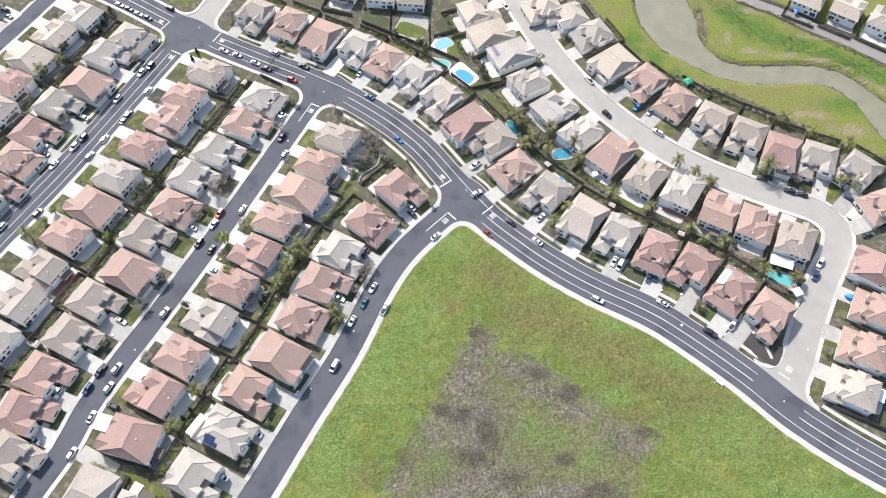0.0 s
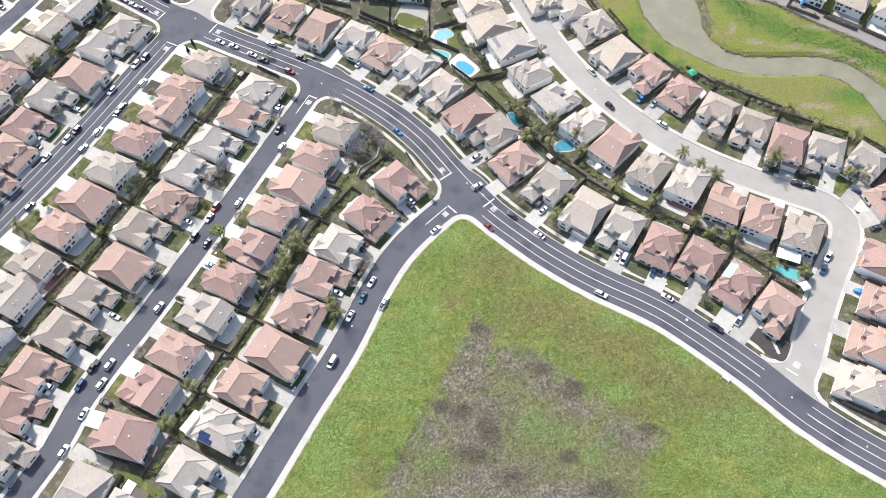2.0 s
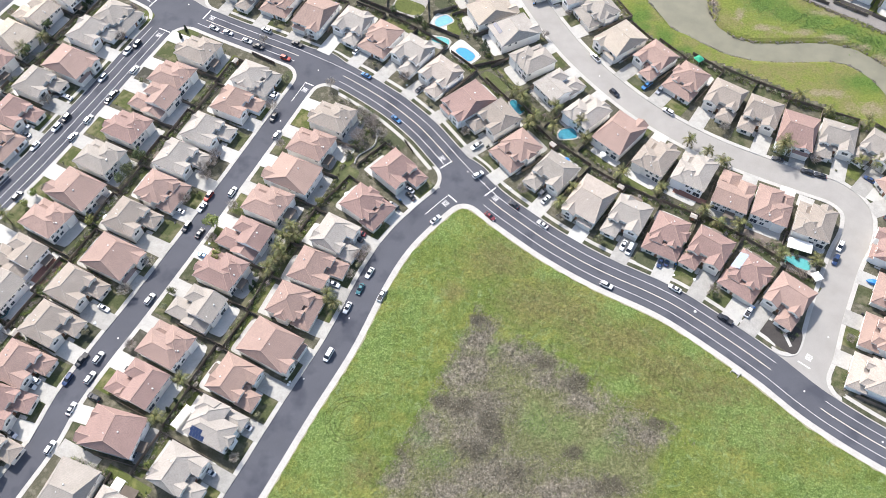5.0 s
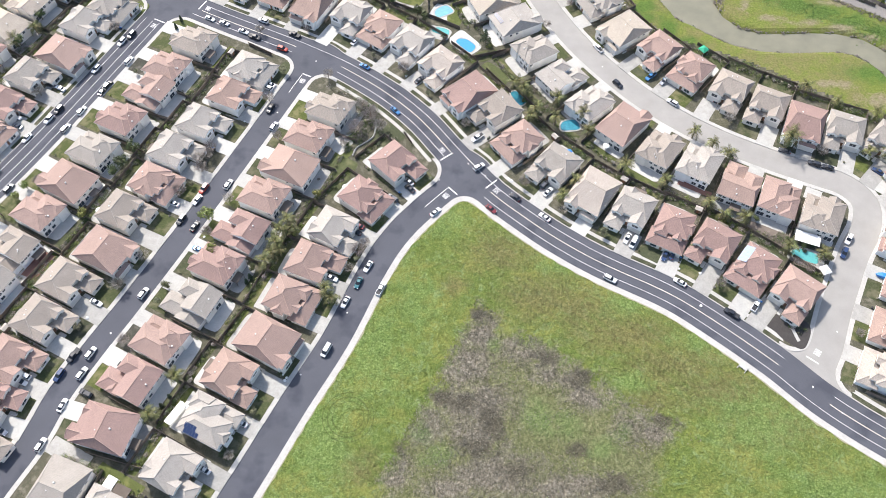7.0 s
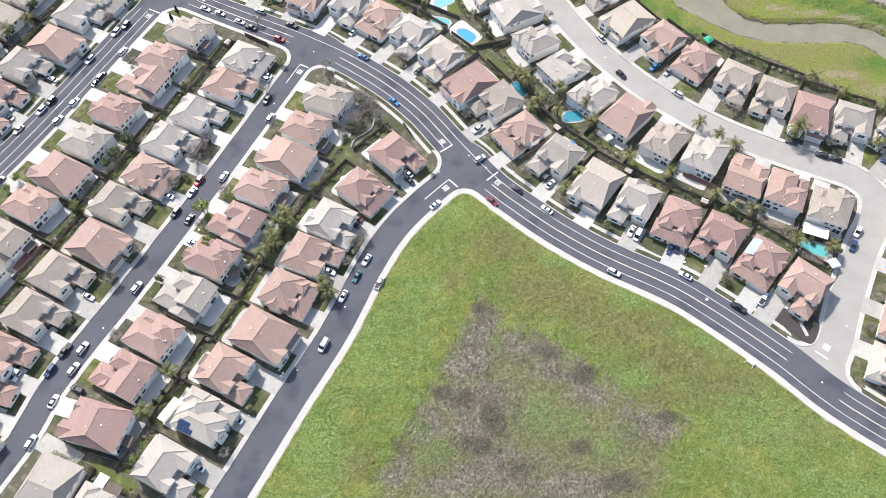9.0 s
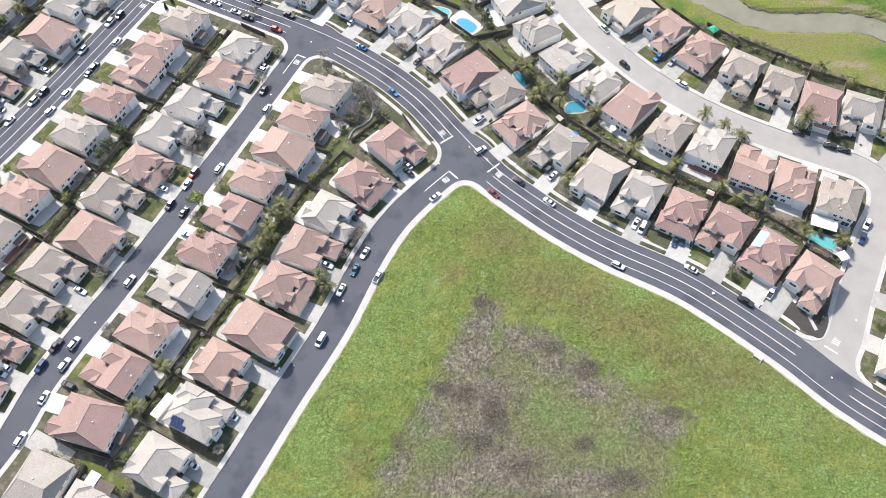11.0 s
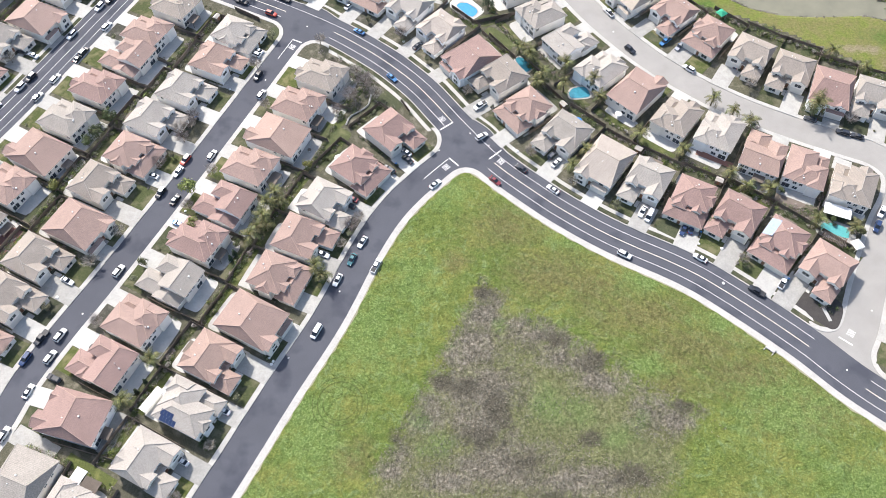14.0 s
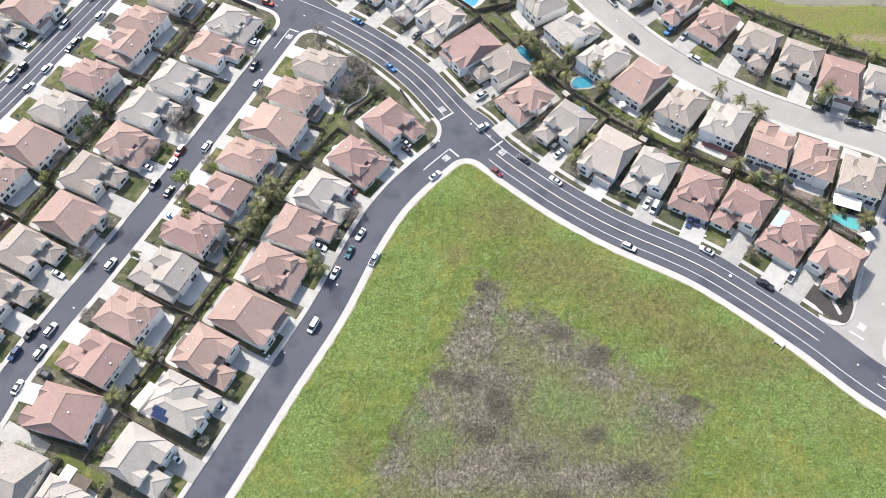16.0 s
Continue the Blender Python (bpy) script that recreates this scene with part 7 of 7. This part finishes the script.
patio_cover(Matrix.Translation((-85.0, 87.2, 0)) @ Matrix.Rotation(radians(58), 4, "Z"), 0.0, -1.4, 8.0, 2.6, True)
patio_cover(Matrix.Translation((130.3, 151.4, 0)) @ Matrix.Rotation(radians(-21), 4, "Z"), 0.0, -2.4, 8.8, 4.6, True)


def tarp(x, y, angle):
    ob = thing("covered_boat", Matrix.Translation((x, y, 0.2)) @ Matrix.Rotation(radians(angle), 4, "Z"), "boat under a bright blue tarpaulin on a driveway", "boat")
    bm = bmesh.new()
    loft(bm, ((-2.3, 0.8, 0.4, 1.0, 0.3), (-1.2, 1.05, 0.35, 1.5, 0.5), (0.6, 1.05, 0.35, 1.6, 0.6), (1.8, 0.7, 0.4, 1.25, 0.4), (2.6, 0.15, 0.6, 0.95, 0.1)))
    part("cover", bm, TARP, ob)
    for s in (-1, 1):
        bm = bmesh.new()
        bar(bm, (-0.6, s * 0.75, 0.3), (-0.6, s * 0.95, 0.3), 0.3, 10)
        part("wheel", bm, RUBBER, ob)


bm = bmesh.new()
bmesh.ops.create_icosphere(bm, subdivisions=2, radius=0.5)
rr = random.Random(3)
for v in bm.verts:
    v.co *= rr.uniform(0.8, 1.15)
    v.co.z *= 0.65
ROCK = mesh_of("garden_rock", bm, TRIM)
for k, (x, y) in enumerate(((-52.7, 100.9), (-51.4, 99.8), (-51.9, 98.9), (25.8, 178.3), (24.8, 179.3), (-86.4, 153.8), (88.5, 125.7), (90.3, 138.5), (83.2, 140.3), (-39.6, 129.3), (-15.1, 231.0), (-121.5, 121.6), (-78.5, 207.2), (-71.7, 221.5))):
    ob = new("garden_rock", ROCK)
    ob.matrix_basis = Matrix.Translation((x, y, 0.3)) @ Matrix.Rotation(k * 1.3, 4, "Z") @ Matrix.Scale(0.8 + 0.1 * (k % 4), 4)
    tagged(ob, "whitewashed garden rock on a front lawn", "rock", "garden rocks")

tarp(154.0, 136.9, 160)
tarp(-172.6, 209.2, -25)


def headwall(x, y, angle):
    ob = thing("culvert_headwall", Matrix.Translation((x, y, 0.2)) @ Matrix.Rotation(radians(angle), 4, "Z"), "pale concrete culvert headwall sunk in the field's edge", "culvert")
    bm = bmesh.new()
    box(bm, -1.5, 1.5, -0.3, 1.2, -0.3, 0.5, 0, 0.06)
    part("wall", bm, SIDEWALK, ob)
    for s in (-1, 1):
        bm = bmesh.new()
        box(bm, s * 1.25, s * 1.5, -1.3, -0.3, -0.3, 0.42, 0, 0.04)
        part("wing_wall", bm, SIDEWALK, ob)
    bm = bmesh.new()
    bar(bm, (0, -0.34, 0.1), (0, -0.1, 0.1), 0.36, 14)
    part("pipe_mouth", bm, PLASTIC, ob, "dark mouth of a drain pipe")


headwall(98.4, 102.9, -43)


def lid_at(x, y):
    ob = thing("manhole_cover", Matrix.Translation((x, y, 0.004)), "pale round manhole cover set in asphalt", "manhole cover", "manhole covers")
    bm = bmesh.new()
    bar(bm, (0, 0, -0.02), (0, 0, 0.012), 0.33, 16)
    part("ring", bm, SIDEWALK, ob)
    bm = bmesh.new()
    bar(bm, (0, 0, 0), (0, 0, 0.02), 0.24, 16)
    part("lid", bm, METAL, ob)


for x, y in ((-1.5, 179.0), (9.6, 186.5), (16.0, 181.0), (-47.0, 101.0), (-33.0, 123.5), (-52.8, 239.5), (-88.0, 164.0), (-112.4, 116.0), (-66, 212), (120.2, 96.4), (127.5, 87.6), (141.5, 79.2), (-114, 279), (66, 236), (100, 203), (133, 116)):
    lid_at(x, y)


# ---------------------------------------------------------------- rough growth of the field
def blades(name, spots, height, width, count, material, label, seed):
    g = np.random.default_rng(seed)
    n = len(spots) * count
    base = np.repeat(spots, count, 0)
    a = g.uniform(0, 2 * np.pi, n)
    lean = g.uniform(0.2, 0.9, n)
    h = height * g.uniform(0.5, 1.3, n)
    w = width * g.uniform(0.6, 1.3, n)
    off = g.uniform(-0.22, 0.22, (n, 2))
    p = base[:, :2] + off
    z = base[:, 2] - 0.03
    side = np.stack([-np.sin(a), np.cos(a)], 1) * w[:, None]
    tip = p + np.stack([np.cos(a), np.sin(a)], 1) * (lean * h)[:, None]
    v = np.empty((n, 3, 3))
    v[:, 0, :2], v[:, 0, 2] = p - side, z
    v[:, 1, :2], v[:, 1, 2] = p + side, z
    v[:, 2, :2], v[:, 2, 2] = tip, z + h
    me = bpy.data.meshes.new(name)
    me.vertices.add(3 * n)
    me.vertices.foreach_set("co", v.ravel())
    me.loops.add(3 * n)
    me.loops.foreach_set("vertex_index", np.arange(3 * n))
    me.polygons.add(n)
    me.polygons.foreach_set("loop_start", np.arange(0, 3 * n, 3))
    me.polygons.foreach_set("loop_total", np.full(n, 3))
    me.materials.append(material)
    me.update(calc_edges=True)
    tagged(new(name, me), label, "grass", kind="stuff")


g = np.random.default_rng(5)
scatter = np.stack([g.uniform(-75, 165, 120000), g.uniform(30, 172, 120000)], 1)
d_all = street_distance(scatter)[0]
ok = (d_all > 2.7) & (near_line(ROADS["M"][0], scatter)[1] < 0) & (near_line(ROADS["C"][0], scatter)[1] < 0)
scatter = scatter[ok]
li = land.reshape(SHAPE)
ix = np.clip(((scatter[:, 0] - gx[0]) / CELL).astype(int), 0, nx - 2)
iy = np.clip(((scatter[:, 1] - gy[0]) / CELL).astype(int), 0, ny - 2)
fx, fy = (scatter[:, 0] - gx[ix]) / CELL, (scatter[:, 1] - gy[iy]) / CELL
zz = (li[ix, iy] * (1 - fx) + li[ix + 1, iy] * fx) * (1 - fy) + (li[ix, iy + 1] * (1 - fx) + li[ix + 1, iy + 1] * fx) * fy
scatter = np.column_stack([scatter, zz])
tongue = np.max([1 - np.hypot((scatter[:, 0] - bx) / rx / 1.2, (scatter[:, 1] - by) / ry / 1.2) for bx, by, rx, ry in DEAD], 0)
wobble = np.array([noise.noise((x * 0.09, y * 0.09, 1.0)) for x, y, _ in scatter])
dice = g.uniform(-0.45, 0.45, len(scatter))
wedge_d = np.minimum(0.889 * scatter[:, 0] - 0.458 * scatter[:, 1] + 47.3, -0.575 * scatter[:, 0] - 0.817 * scatter[:, 1] + 109.7)
inside = (tongue + wobble * 0.8 + dice > 0.0) & (wedge_d > -1.5)
blades("field_grass", scatter[~inside][:9000], 0.17, 0.12, 4, GRASS_BLADE, "tufts of spring grass in the open field", 1)
dead = scatter[inside]
blades("dead_weeds", dead[:9000], 0.5, 0.06, 5, DRY_BLADE, "grey-brown dead weeds in the open field", 2)
